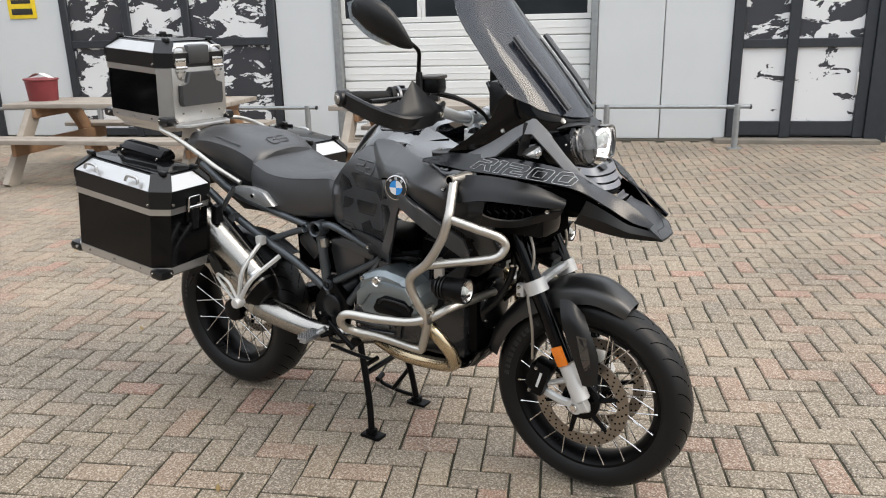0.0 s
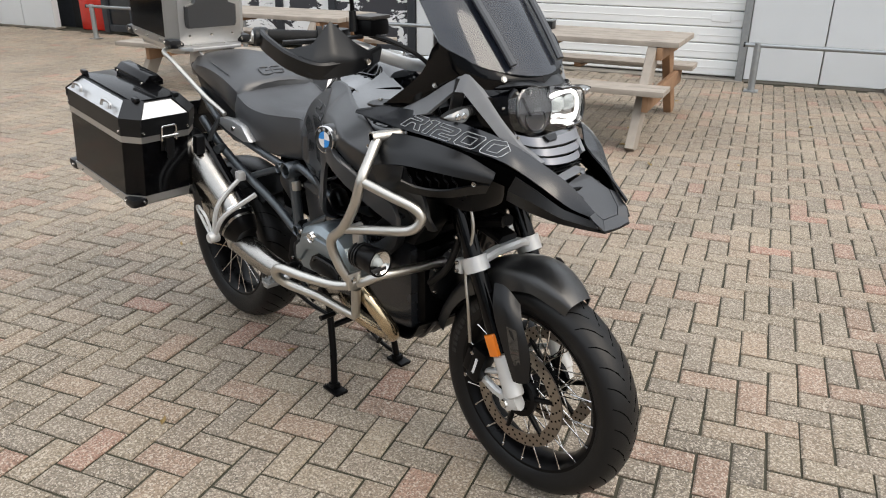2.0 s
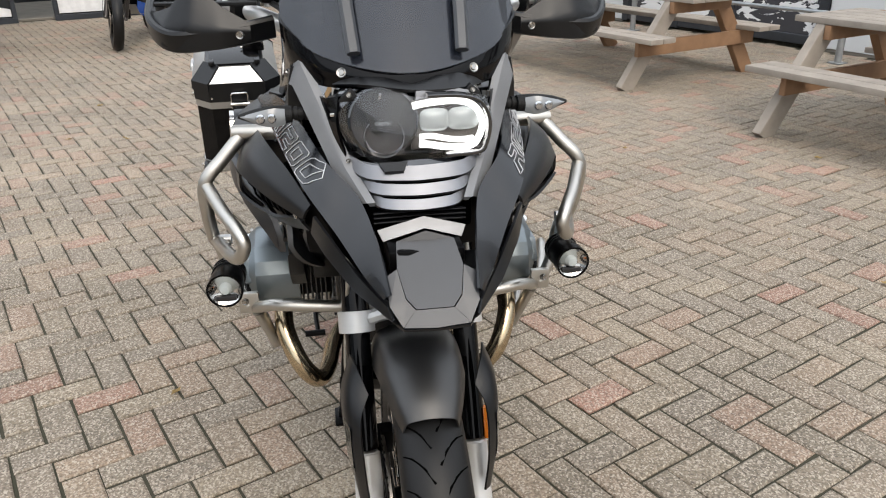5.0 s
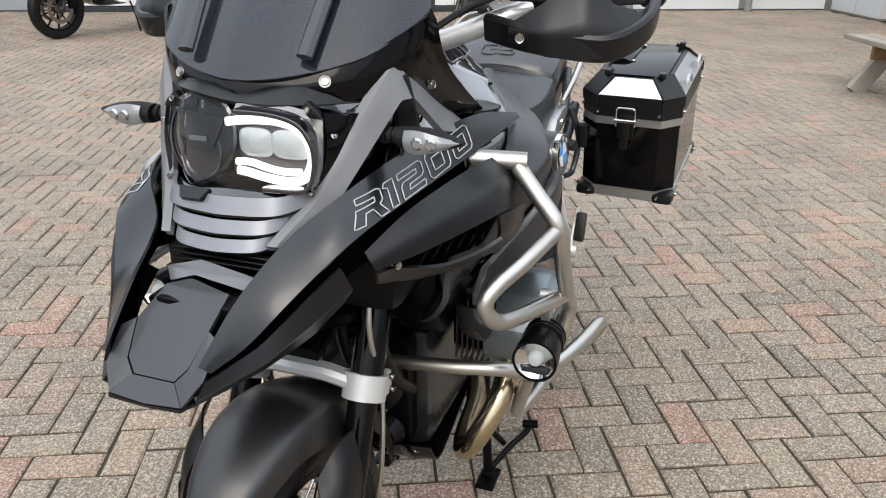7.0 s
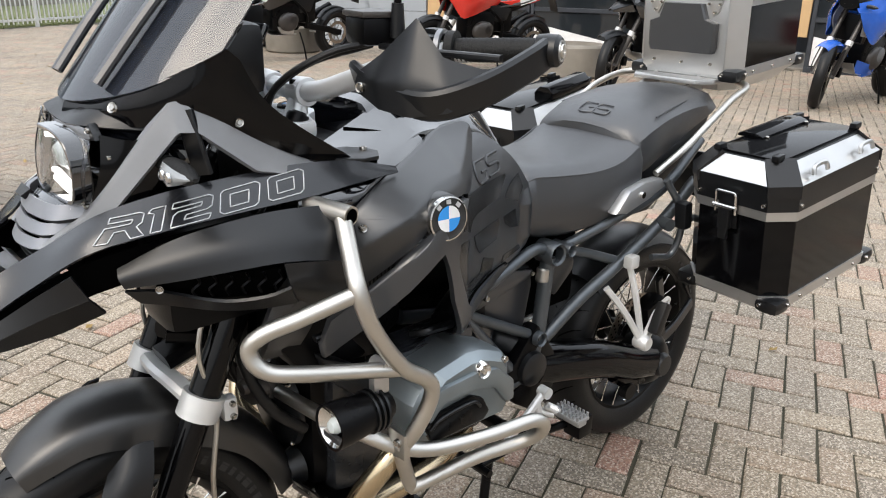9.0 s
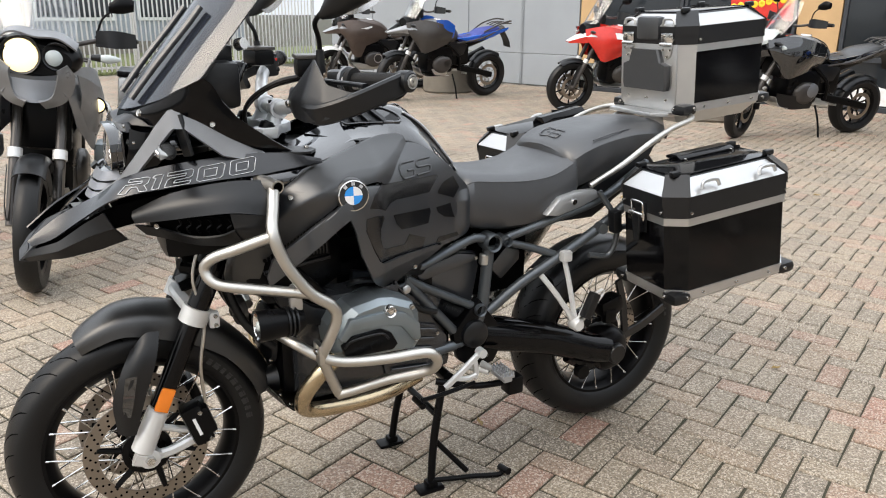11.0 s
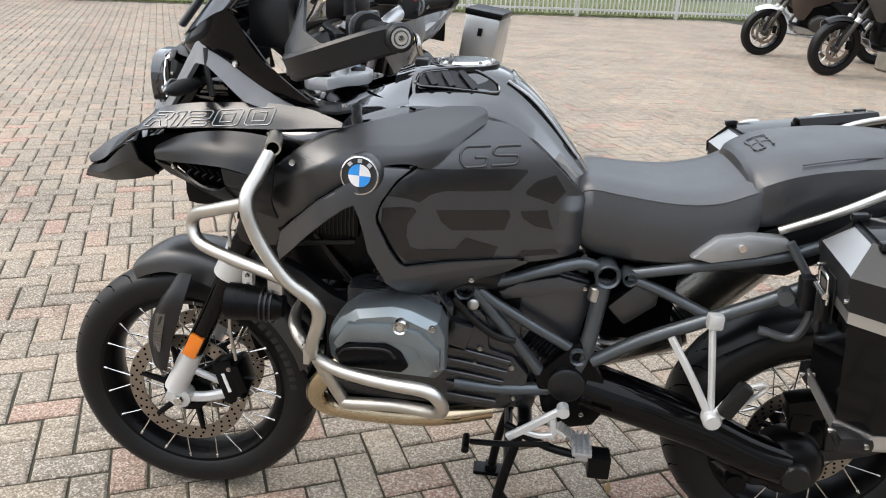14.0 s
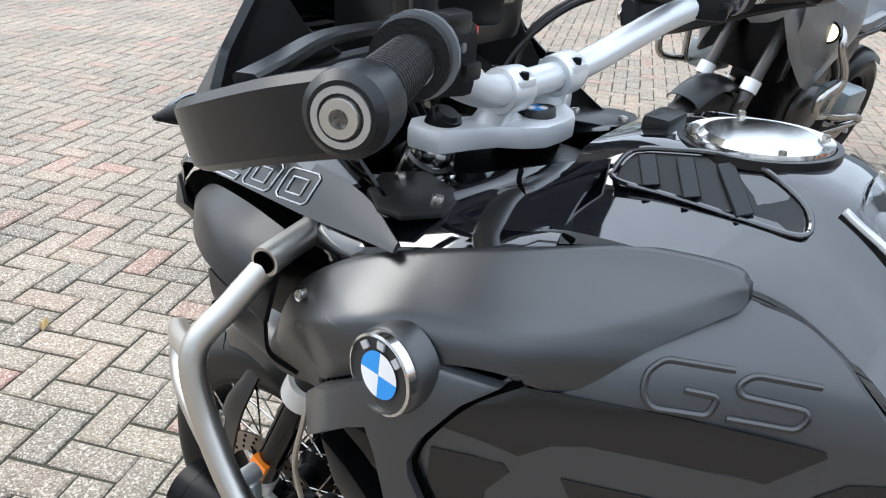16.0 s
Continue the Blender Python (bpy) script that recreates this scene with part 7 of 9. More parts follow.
part("horn", lathe([(0.0, 0.018), (0.012, 0.020), (0.016, 0.012), (0.038, 0.010), (0.042, 0.0), (0.038, -0.016), (0.0, -0.02)], (1.245, 0.055, 0.66), (1, 0.1, -0.1), 28), DARKGREY, bike, "round horn in front of the engine")
for y in (-0.075, 0.02, 0.085):
    part("coolant_hose", tube([(1.26, y, 0.84), (1.275, y * 1.1, 0.74), (1.235, y * 1.2, 0.63), (1.17, y * 1.3, 0.56)], 0.011, 10), RUBBER, bike, "black coolant hose")
for s in (-1, 1):
    part("hose_clip", mirrored(lathe([(0.011, -0.004), (0.0135, -0.004), (0.0135, 0.004), (0.011, 0.004)], (1.272, 0.085, 0.735), (0, 0, 1), 16, True), s), CHROME, bike)

# ---- exhaust, swing arm, stand ----
part("exhaust_pipe", loft([[tuple(Vector(c) + Vector((0, math.cos(q) * r, math.sin(q) * r)) + Vector((0.35 * math.sin(q) * r, 0, 0))) for q in [2 * math.pi * i / 20 for i in range(20)]] for c, r in (((0.80, 0.0, 0.37), 0.028), ((0.70, -0.075, 0.369), 0.030), ((0.62, -0.120, 0.372), 0.033), ((0.53, -0.165, 0.384), 0.036), ((0.45, -0.190, 0.402), 0.039), ((0.36, -0.207, 0.430), 0.043), ((0.27, -0.219, 0.460), 0.044), ((0.235, -0.222, 0.478), 0.040))], 4), MUFFM, bike, "satin steel exhaust pipe")
for p in ((0.60, -0.130, 0.374), (0.262, -0.219, 0.464)):
    part("pipe_clamp", lathe([(0.034, -0.009), (0.047, -0.009), (0.047, 0.009), (0.034, 0.009)], p, (-0.9, -0.15, 0.3), 24, True), STEEL, bike)


def muffler_ring(t, k):
    c = Vector((0.315, -0.222, 0.500)).lerp(Vector((0.005, -0.275, 0.800)), t)
    u = Vector((0.69, 0, 0.72)).normalized()
    v = Vector((0, 1, 0))
    return [tuple(c + u * (0.088 * k * math.copysign(abs(math.cos(a)) ** 0.7, math.cos(a))) + v * (0.058 * k * math.copysign(abs(math.sin(a)) ** 0.8, math.sin(a)))) for a in [2 * math.pi * i / 24 for i in range(24)]]


muf = part("muffler", loft([muffler_ring(*r) for r in ((0, 0.5), (0.06, 0.8), (0.14, 1.0), (0.5, 1.04), (0.9, 1.0))], 3), MUFFM, bike, "satin steel muffler")
part("muffler_cap", loft([muffler_ring(*r) for r in ((0.88, 1.03), (0.97, 1.0), (1.02, 0.8))], 2), BLACK, muf, "black muffler end cap")
part("heat_shield", skin([[(0.235, -0.292, 0.640), (0.15, -0.308, 0.715), (0.07, -0.325, 0.79)], [(0.215, -0.300, 0.585), (0.125, -0.318, 0.665), (0.035, -0.334, 0.75)], [(0.19, -0.290, 0.530), (0.10, -0.308, 0.61), (0.005, -0.326, 0.70)]], 12, 8, 0.003), MUFFM, muf, "polished heat shield with a dark word mark")
part("lettering_bar", box((0.155, -0.3165, 0.640), (0.075, 0.003, 0.015), 0, Matrix.Rotation(radians(43), 4, "Y") @ Matrix.Rotation(radians(12), 4, "Z")), INK, muf)
part("muffler_band", loft([muffler_ring(0.14, 1.035), muffler_ring(0.19, 1.045)], smooth=False), CHROME, muf)
part("muffler_strap", bar([(0.15, -0.21, 0.62), (0.16, -0.21, 0.68), (0.20, -0.2, 0.72)], 0.03, 0.01), BLACK, bike)
part("upper_pipe", tube([(0.315, -0.215, 0.585), (0.20, -0.225, 0.70), (0.085, -0.235, 0.815)], 0.030, 18), CASEB, muf, "gloss black upper pipe of the muffler")
part("front_shroud", loft([muffler_ring(-0.02, 0.62), muffler_ring(0.05, 0.86), muffler_ring(0.16, 1.05)], 3), BLACK, muf, "black shroud at the muffler's front")
part("maker_plate", loft([[(0.165 + 0.020 * a - 0.05 * c, -0.3185 + 0.006 * c, 0.628 + 0.018 * a + 0.055 * c) for a, c in circle(k, 20)] for k in (1.0, 0.82)], 1), INK, muf, "dark oval plate")
# Near-black box added to close bright gaps with the darkness behind the frame.
part("battery_box", box((0.445, 0.0, 0.70), (0.20, 0.15, 0.24), 0.02), RECESSM, bike)
part("swing_arm", join(tube([(0.53, 0.10, 0.47), (0.40, 0.112, 0.440), (0.26, 0.122, 0.400), (0.14, 0.128, 0.352), (0.05, 0.130, 0.326)], 0.055, 18, taper=(1.04, 0.90)), bar([(0.20, 0.125, 0.33), (0.12, 0.13, 0.285), (0.04, 0.13, 0.29)], 0.04, 0.045, 0.35)), CASEB, bike, "black single-sided swing arm")
drive = part("final_drive", join(lathe([(0.0, 0.075), (0.028, 0.075), (0.034, 0.066), (0.060, 0.058), (0.078, 0.035), (0.082, 0.0), (0.075, -0.03)], (0.03, 0.095, 0.320), n=32), rod((0.15, 0.13, 0.268), (0.15, 0.155, 0.268), 0.024, n=18)), BLACK, bike, "black final drive housing")
part("drive_cap", lathe([(0.0, 0.088), (0.030, 0.087), (0.036, 0.078), (0.036, 0.07)], (0.03, 0.095, 0.320), n=28), MATTE, drive)
part("rear_caliper", join(box((0.02, 0.10, 0.47), (0.09, 0.06, 0.06), 0.015, Matrix.Rotation(radians(15), 4, "Y")), box((0.03, 0.12, 0.44), (0.05, 0.03, 0.05), 0.01)), BLACK, bike, "black rear brake caliper")
shock = part("rear_shock", rod((0.45, 0, 0.50), (0.54, 0, 0.75), 0.024, n=14), MATTE, bike, "coil spring shock")
part("coil_spring", sweep([Vector((0.458 + 0.0105 * 0.2 * i / 3 + 0.042 * math.cos(i * 0.52), 0.042 * math.sin(i * 0.52), 0.52 + 0.0021 * i)) for i in range(100)], circle(0.006, 7)), PALE, shock)
rows = []
for a in (48, 70, 95, 120, 140):
    r = radians(a)
    rows.append([(0.345 * math.cos(r), y, RZ + (0.345 + k) * math.sin(r)) for y, k in ((-0.085, -0.03), (-0.06, 0.0), (0, 0.012), (0.06, 0.0), (0.085, -0.03))])
part("rear_hugger", skin(rows, 12, 18, 0.004), MATTE, bike, "black rear mudguard")
part("mudguard_arm", join(bar([(-0.02, 0.13, 0.335), (-0.14, 0.12, 0.36), (-0.26, 0.10, 0.40)], 0.014, 0.035), bar([(-0.02, 0.12, 0.55), (-0.05, 0.12, 0.46), (-0.06, 0.13, 0.36)], 0.012, 0.03)), MATTE, bike)
part("rear_flap", skin([[(-0.24, -0.09, 0.46), (-0.25, 0, 0.47), (-0.24, 0.09, 0.46)], [(-0.32, -0.085, 0.36), (-0.335, 0, 0.365), (-0.32, 0.085, 0.36)]], 8, 6, 0.005), MATTE, bike)
part("number_holder", join(box((-0.30, 0, 0.80), (0.012, 0.2, 0.14), 0.004), bar([(-0.16, 0, 0.98), (-0.25, 0, 0.88), (-0.30, 0, 0.82)], 0.06, 0.02)), MATTE, bike)
stand = part("centre_stand", join(*[tube([(0.655, y * 0.75, 0.36), (0.70, y * 0.9, 0.16), (0.718, y, 0.012)], 0.0125, 12) for y in (-0.146, 0.146)], *[tube([(0.70, y * 0.9, 0.16), (0.665, y * 0.95, 0.115), (0.595, y * 1.05, 0.03)], 0.009, 10) for y in (0.146,)], rod((0.685, -0.125, 0.235), (0.685, 0.125, 0.235), 0.011, n=12), rod((0.655, -0.14, 0.36), (0.655, 0.14, 0.36), 0.018, n=12)), BLACK, bike, "black centre stand")
for s in (-1, 1):
    part("stand_foot", mirrored(join(box((0.725, 0.148, 0.006), (0.085, 0.05, 0.012), 0.004), box((0.718, 0.146, 0.018), (0.034, 0.032, 0.024), 0.005)), s), BLACK, stand, "worn black stand foot")
part("stand_lever", join(tube([(0.715, 0.150, 0.03), (0.65, 0.16, 0.022), (0.58, 0.175, 0.018), (0.53, 0.19, 0.014), (0.50, 0.20, 0.016), (0.488, 0.205, 0.034)], 0.0085, 10), rod((0.49, 0.185, 0.030), (0.486, 0.228, 0.036), 0.012, n=10)), BLACK, stand)
part("side_stand", join(tube([(0.70, 0.14, 0.36), (0.60, 0.19, 0.345), (0.50, 0.215, 0.345)], 0.010, 10), box((0.49, 0.235, 0.35), (0.05, 0.05, 0.055), 0.006)), BLACK, bike, "folded side stand")


# ---- luggage ----
def hard_case(name, m, L, W, H, lid, label, category, group):
    """A riveted case, local x forward, y outward, z up; the lid has a broad sloping rim."""
    c = thing(name, m, label, category, group)
    cut = 0.047

    def oct_ring(l, w, k, z):
        a, b = l / 2, w / 2
        return [(a - k, -b, z), (a, -b + k, z), (a, b - k, z), (a - k, b, z), (-a + k, b, z), (-a, b - k, z), (-a, -b + k, z), (-a + k, -b, z)]
    zl = H - lid
    body = part("body", loft([oct_ring(L, W, cut, 0.012), oct_ring(L, W, cut, zl)], smooth=False), CASEB, c, "black coated aluminium body", angle=20)
    part("lower_rim", loft([oct_ring(L * 0.97, W * 0.96, cut, 0.0), oct_ring(L + 0.006, W + 0.006, cut, 0.010), oct_ring(L + 0.006, W + 0.006, cut, 0.036)], smooth=False), ALU, body, "bare aluminium lower rim", angle=20)
    part("upper_rim", loft([oct_ring(L + 0.006, W + 0.006, cut, zl - 0.022), oct_ring(L + 0.006, W + 0.006, cut, zl)], smooth=False), ALU, body, angle=20)
    top = part("lid", loft([oct_ring(L + 0.010, W + 0.010, cut, zl + 0.001), oct_ring(L + 0.010, W + 0.010, cut, zl + lid * 0.58), oct_ring(L - 0.074, W - 0.080, cut * 0.8, H), oct_ring(L - 0.080, W - 0.086, cut * 0.8, H - 0.001)], smooth=False), MATTE, c, "black lid with bright sloping edges", angle=20)
    # sloping bright faces of the lid, proud of it
    za, zb = zl + lid * 0.60, H - 0.002
    a, b = L / 2 + 0.005, W / 2 + 0.005
    a2, b2 = L / 2 - 0.037, W / 2 - 0.040
    for sx in (-1, 1):
        k = (cut + 0.006, cut * 0.8 + 0.006)
        part("bright_edge", skin([[(sx * (a + 0.001), -b + k[0], za), (sx * (a + 0.001), b - k[0], za)], [(sx * (a2 + 0.002), -b2 + k[1], zb), (sx * (a2 + 0.002), b2 - k[1], zb)]], 4, 4, 0.003, False), ALU, top)
        part("bright_edge", skin([[(-a + k[0], sx * (b + 0.001), za), (a - k[0], sx * (b + 0.001), za)], [(-a2 + k[1], sx * (b2 + 0.002), zb), (a2 - k[1], sx * (b2 + 0.002), zb)]], 4, 4, 0.003, False), ALU, top)
    part("top_sheet", box((0, 0, H + 0.0015), (L - 0.095, W - 0.100, 0.005), 0.002), CASEB, top)
    for sx in (-1, 1):
        for sy in (-1, 1):
            part("corner_cap", loft([[(sx * (L / 2 + 0.009 - (cut + 0.004) * i), sy * (W / 2 + 0.009 - (cut + 0.004) * (1 - i)), z) for i, z in ((0, za - 0.03), (1, za - 0.03), (1, za), (0, za))],
                                     [(sx * (L / 2 - 0.032 - (cut + 0.0) * i), sy * (W / 2 - 0.034 - (cut + 0.0) * (1 - i)), z) for i, z in ((0, H - 0.004), (1, H - 0.004), (1, H + 0.006), (0, H + 0.006))]], smooth=False), MATTE, top, angle=20)
            part("foot_cap", box((sx * (L / 2 - 0.023), sy * (W / 2 - 0.023), 0.016), (0.062, 0.062, 0.036), 0.016), MATTE, body)
            part("lid_eye", box((sx * (L / 2 - 0.05), sy * (W / 2 - 0.06), H + 0.008), (0.03, 0.018, 0.016), 0.005), MATTE, top)
            for dx, dy in ((0.02, -0.034), (-0.034, 0.02)):
                if dx > 0:
                    bolt(body, (sx * (L / 2 + 0.009), sy * (W / 2 - 0.036), 0.02), (sx, 0, 0), 0.005)
                else:
                    bolt(body, (sx * (L / 2 - 0.036), sy * (W / 2 + 0.009), 0.02), (0, sy, 0), 0.005)
            bolt(top, (sx * (L / 2 - 0.05), sy * (W / 2 + 0.006), zl + 0.016), (0, sy, 0), 0.0045)
            bolt(top, (sx * (L / 2 + 0.006), sy * (W / 2 - 0.05), zl + 0.016), (sx, 0, 0), 0.0045)
    for sx in (-1, 1):
        for k in range(3):
            bolt(body, (-L * 0.28 + L * 0.28 * k, sx * (W / 2 + 0.003), 0.022), (0, sx, 0), 0.0045)
    return c, body, top


def latch(owner, m):
    la = part("latch", moved(join(box((0, 0, 0), (0.004, 0.05, 0.09), 0.002), box((0.012, 0, -0.018), (0.018, 0.03, 0.055), 0.005)), m), MATTE, owner, "black toggle latch with steel wire")
    part("latch_wire", moved(sweep([Vector(p) for p in round_path([(0.012, -0.026, -0.005), (0.014, -0.026, 0.048), (0.014, 0.026, 0.048), (0.012, 0.026, -0.005)], 0.008)], circle(0.003, 8)), m), CHROME, la)
    part("latch_roll", moved(rod((0.016, -0.03, 0.012), (0.016, 0.03, 0.012), 0.006, n=12), m), CHROME, la)
    part("latch_tongue", moved(box((0.016, 0, -0.05), (0.010, 0.024, 0.04), 0.004), m), MATTE, la)


for s in (-1, 1):
    m = pose(-0.097, 0.386, 0.650, 0, 7.0, -5.0) if s > 0 else pose(-0.088, -0.428, 0.662, 0, 8.6, 5.0)
    L, W, H = (0.432, 0.270, 0.356) if s > 0 else (0.450, 0.262, 0.356)
    case, body, lidp = hard_case("side_case", m, L, W, H, 0.105, "black side case with bright aluminium edges on its carrier", "motorcycle case", "side cases of the motorcycle")
    latch(body, pose(L / 2 + 0.006, -s * 0.005, H - 0.12))
    for x in (-0.10, 0.10):
        part("lid_handle", bar([(x - 0.029, s * (W / 2 + 0.006), H - 0.028), (x - 0.021, s * (W / 2 + 0.002), H - 0.010), (x + 0.021, s * (W / 2 + 0.002), H - 0.010), (x + 0.029, s * (W / 2 + 0.006), H - 0.028)], 0.010, 0.010, 0.3), ALU, lidp, "bright strap eye")
    part("lock_block", join(box((L / 2 + 0.012, -s * (W / 2 - 0.01), 0.19), (0.03, 0.035, 0.07), 0.008), box((0.0, -s * (W / 2 + 0.012), 0.20), (0.22, 0.02, 0.03), 0.004)), MATTE, body, "black carrier lock")
    tall = 0.35 if s > 0 else 1.0
    inner = [(-s * (W / 2 - d), H + h) for d, h in ((0.100, 0.002), (0.100, 0.002 + 0.018 * tall), (0.080, 0.002 + 0.038 * tall), (0.048, 0.002 + 0.040 * tall), (0.030, 0.002 + 0.020 * tall), (0.030, 0.002))]
    part("lid_grip", prism(inner, -0.145, 0.055, 0.004, "x"), CASEB, lidp, "raised black grip housing on the lid", angle=25)
    for x in (-0.13, 0.04):
        bolt(lidp, (x, -s * (W / 2 - 0.103), H + 0.003 + 0.009 * tall), (0, s, 0), 0.004)

m = pose(-0.384, -0.016, 1.112, 0, 4.5, 0)
L, W, H = 0.385, 0.33, 0.315
top_case, body, lidp = hard_case("top_case", m, L, W, H, 0.095, "aluminium top case with black panels and backrest pad", "motorcycle case", "")
part("front_sheet", box((L / 2 + 0.002, 0, 0.12), (0.006, W - 0.07, 0.205), 0.002), ALU, body, "bare aluminium front sheet")
part("base_taper", loft([[(x * 0.78, y * 0.76, -0.034) for x, y in ((L / 2 - 0.047, -W / 2), (L / 2, -W / 2 + 0.047), (L / 2, W / 2 - 0.047), (L / 2 - 0.047, W / 2), (-L / 2 + 0.047, W / 2), (-L / 2, W / 2 - 0.047), (-L / 2, -W / 2 + 0.047), (-L / 2 + 0.047, -W / 2))], [(x * 0.97, y * 0.96, 0.004) for x, y in ((L / 2 - 0.047, -W / 2), (L / 2, -W / 2 + 0.047), (L / 2, W / 2 - 0.047), (L / 2 - 0.047, W / 2), (-L / 2 + 0.047, W / 2), (-L / 2, W / 2 - 0.047), (-L / 2, -W / 2 + 0.047), (-L / 2 + 0.047, -W / 2))]], smooth=False), ALU, body, "sloping aluminium base", angle=20)
for sy in (-1, 1):
    part("corner_post", skin([[(L / 2 + 0.002, sy * (W / 2 - 0.042), 0.02), (L / 2 + 0.002, sy * (W / 2 - 0.042), 0.215)], [(L / 2 - 0.042, sy * (W / 2 + 0.002), 0.02), (L / 2 - 0.042, sy * (W / 2 + 0.002), 0.215)]], 6, 4, 0.003, False), ALU, body)
    hinge = part("hinge", join(box((L / 2 + 0.009, sy * 0.090, 0.240), (0.005, 0.050, 0.034), 0.002), rod((L / 2 + 0.012, sy * 0.090 - 0.026, 0.222), (L / 2 + 0.012, sy * 0.090 + 0.026, 0.222), 0.006, n=12)), CHROME, lidp, "bright lid hinge")
    part("hinge_plate", prism([(sy * 0.066, 0.214), (sy * 0.114, 0.214), (sy * 0.104, 0.184), (sy * 0.086, 0.172)], L / 2 + 0.005, L / 2 + 0.009, 0.001, "x"), ALU, body)
    for y, z in ((0.074, 0.205), (0.106, 0.205), (0.093, 0.184), (0.074, 0.248), (0.106, 0.248)):
        bolt(body, (L / 2 + (0.010 if z < 0.22 else 0.0125), sy * y, z), (1, 0, 0), 0.004)
    part("strap_eye", bar([(L / 2 + 0.004, sy * 0.090 - 0.026, 0.282), (L / 2 + 0.003, sy * 0.090 - 0.018, 0.298), (L / 2 + 0.003, sy * 0.090 + 0.018, 0.298), (L / 2 + 0.004, sy * 0.090 + 0.026, 0.282)], 0.009, 0.009, 0.3), ALU, lidp, "bright strap eye")
pad = part("backrest_pad", loft([[(L / 2 + x, y * k, z) for y, z in ((-0.10, 0.075), (0.10, 0.075), (0.105, 0.09), (0.105, 0.155), (0.075, 0.165), (0.06, 0.205), (-0.06, 0.205), (-0.075, 0.165), (-0.105, 0.155), (-0.105, 0.09))] for x, k in ((0.004, 1.0), (0.018, 1.0), (0.024, 0.93))], smooth=False), SEATM, body, "black padded backrest", angle=30)
part("backrest_pad", box((L / 2 - 0.004, 0, H - 0.045), (0.035, 0.105, 0.075), 0.014), SEATM, lidp, "black padded backrest")
for k in range(3):
    bolt(body, (L / 2 + 0.006, -0.09 + 0.09 * k, 0.045), (1, 0, 0), 0.0045)

for ob in bike.children:
    kind = ob.name.split(".")[0]
    if kind in ("rear_hugger", "rear_flap", "number_holder", "rack_plate", "tail_light", "tail_light_housing", "seat_lock_cover", "mudguard_arm") or (kind == "grab_rail" and ob.data.vertices[0].co.y < 0):
        for me in [ob.data] + [c.data for c in ob.children]:
            for v in me.vertices:
                if kind != "seat_lock_cover" or v.co.y < 0:
                    v.co.y -= 0.025 * max(0.0, min(1.1, (0.30 - v.co.x) / 0.35))

# ---- the other motorcycles parked round the yard ----
def parked_bike(m, label, paint, accent, seat_mat, lit=False, cases=False, screen=0.0, naked=False, steer=0.0, build=""):
    b = thing("parked_motorcycle", m, label, "motorcycle", "parked motorcycles in the yard")
    fork = Vector((-0.424, 0, 0.906))
    for nm, x, R, half, rim in (("front_wheel", 1.507, 0.325, 0.055, 0.235), ("rear_wheel", 0.0, 0.318, 0.078, 0.215)):
        w = part(nm, lathe([(rim - 0.02, -half * 0.6), (rim + 0.004, -half * 0.75), (rim + 0.004, half * 0.75), (rim - 0.02, half * 0.6)], n=40, closed=True), BLACK, b)
        w.matrix_basis = pose(x, 0, R, 0, 0, steer if x > 1 else 0)
        wall = R - rim
        prof = [(0, 0.75), (0.4, 1.0), (0.72, 0.9), (0.93, 0.5), (1.0, 0.0)]
        part("tyre", lathe([(rim + wall * a, -half * q) for a, q in prof] + [(rim + wall * a, half * q) for a, q in reversed(prof[:-1])], n=48, closed=True), RUBBER, w, "black road tyre")
        part("hub", lathe([(0.02, -0.07), (0.05, -0.05), (0.05, 0.05), (0.02, 0.07)], n=20), DARKGREY, w)
        sp = part("spoke", box((0, 0, rim / 2), (0.011, 0.024, rim - 0.02), 0.004), ALU if build in ("bronze", "blue") else BLACK, w)
        for k in range(1, 10):
            repeat(sp, Matrix.Rotation(2 * math.pi * k / 10, 4, "Y"))
        for s in ((-1, 1) if x > 1 else (1,)):
            part("brake_disc", lathe([(0.11, s * 0.066 - 0.002), (0.15, s * 0.066 - 0.002), (0.15, s * 0.066 + 0.002), (0.11, s * 0.066 + 0.002)], n=36, closed=True), DISC, w)
    for s in (-1, 1):
        y = s * 0.10
        leg = part("fork_leg", join(rod((1.52, y, 0.33), (1.37, y, 0.66), 0.027, n=14), rod((1.37, y, 0.65), (1.17, y, 1.08), 0.024, n=14)), DARKGREY, b)
        part("brake_caliper", box((1.40, y * 0.95, 0.38), (0.05, 0.05, 0.10), 0.012), BLACK, leg)
        part("fork_clamp", rod((1.385, y, 0.64), (1.365, y, 0.685), 0.035, n=16), PALE, b)
        part("grip", rod((1.03, s * 0.30, 1.235), (0.97, s * 0.43, 1.24), 0.018, n=12), KNURL, b)
        part("mirror_stem", mirrored(tube([(1.08, 0.24, 1.24), (1.09, 0.27, 1.34), (1.07, 0.33, 1.40)], 0.006, 8), s), BLACK, b)
        part("mirror", mirrored(loft([[(1.07 + 0.02 * a, 0.30, 1.40 + 0.025 * c) for a, c in circle(1, 10)], [(1.06 + 0.03 * a, 0.36, 1.42 + 0.045 * c) for a, c in circle(1, 10)], [(1.05 + 0.02 * a, 0.42, 1.425 + 0.03 * c) for a, c in circle(1, 10)]], 3), s), BLACK, b)
        part("indicator", mirrored(loft([[(1.38 + 0.014 * a, 0.16, 1.03 + 0.014 * c) for a, c in circle(1, 10)], [(1.38 + 0.02 * a, 0.22, 1.03 + 0.02 * c) for a, c in circle(1, 10)], [(1.38 + 0.006 * a, 0.27, 1.03 + 0.006 * c) for a, c in circle(1, 10)]], 3), s), MATTE, b).location = (0, s * 0.08 if lit else 0, 0.13 if lit else 0)
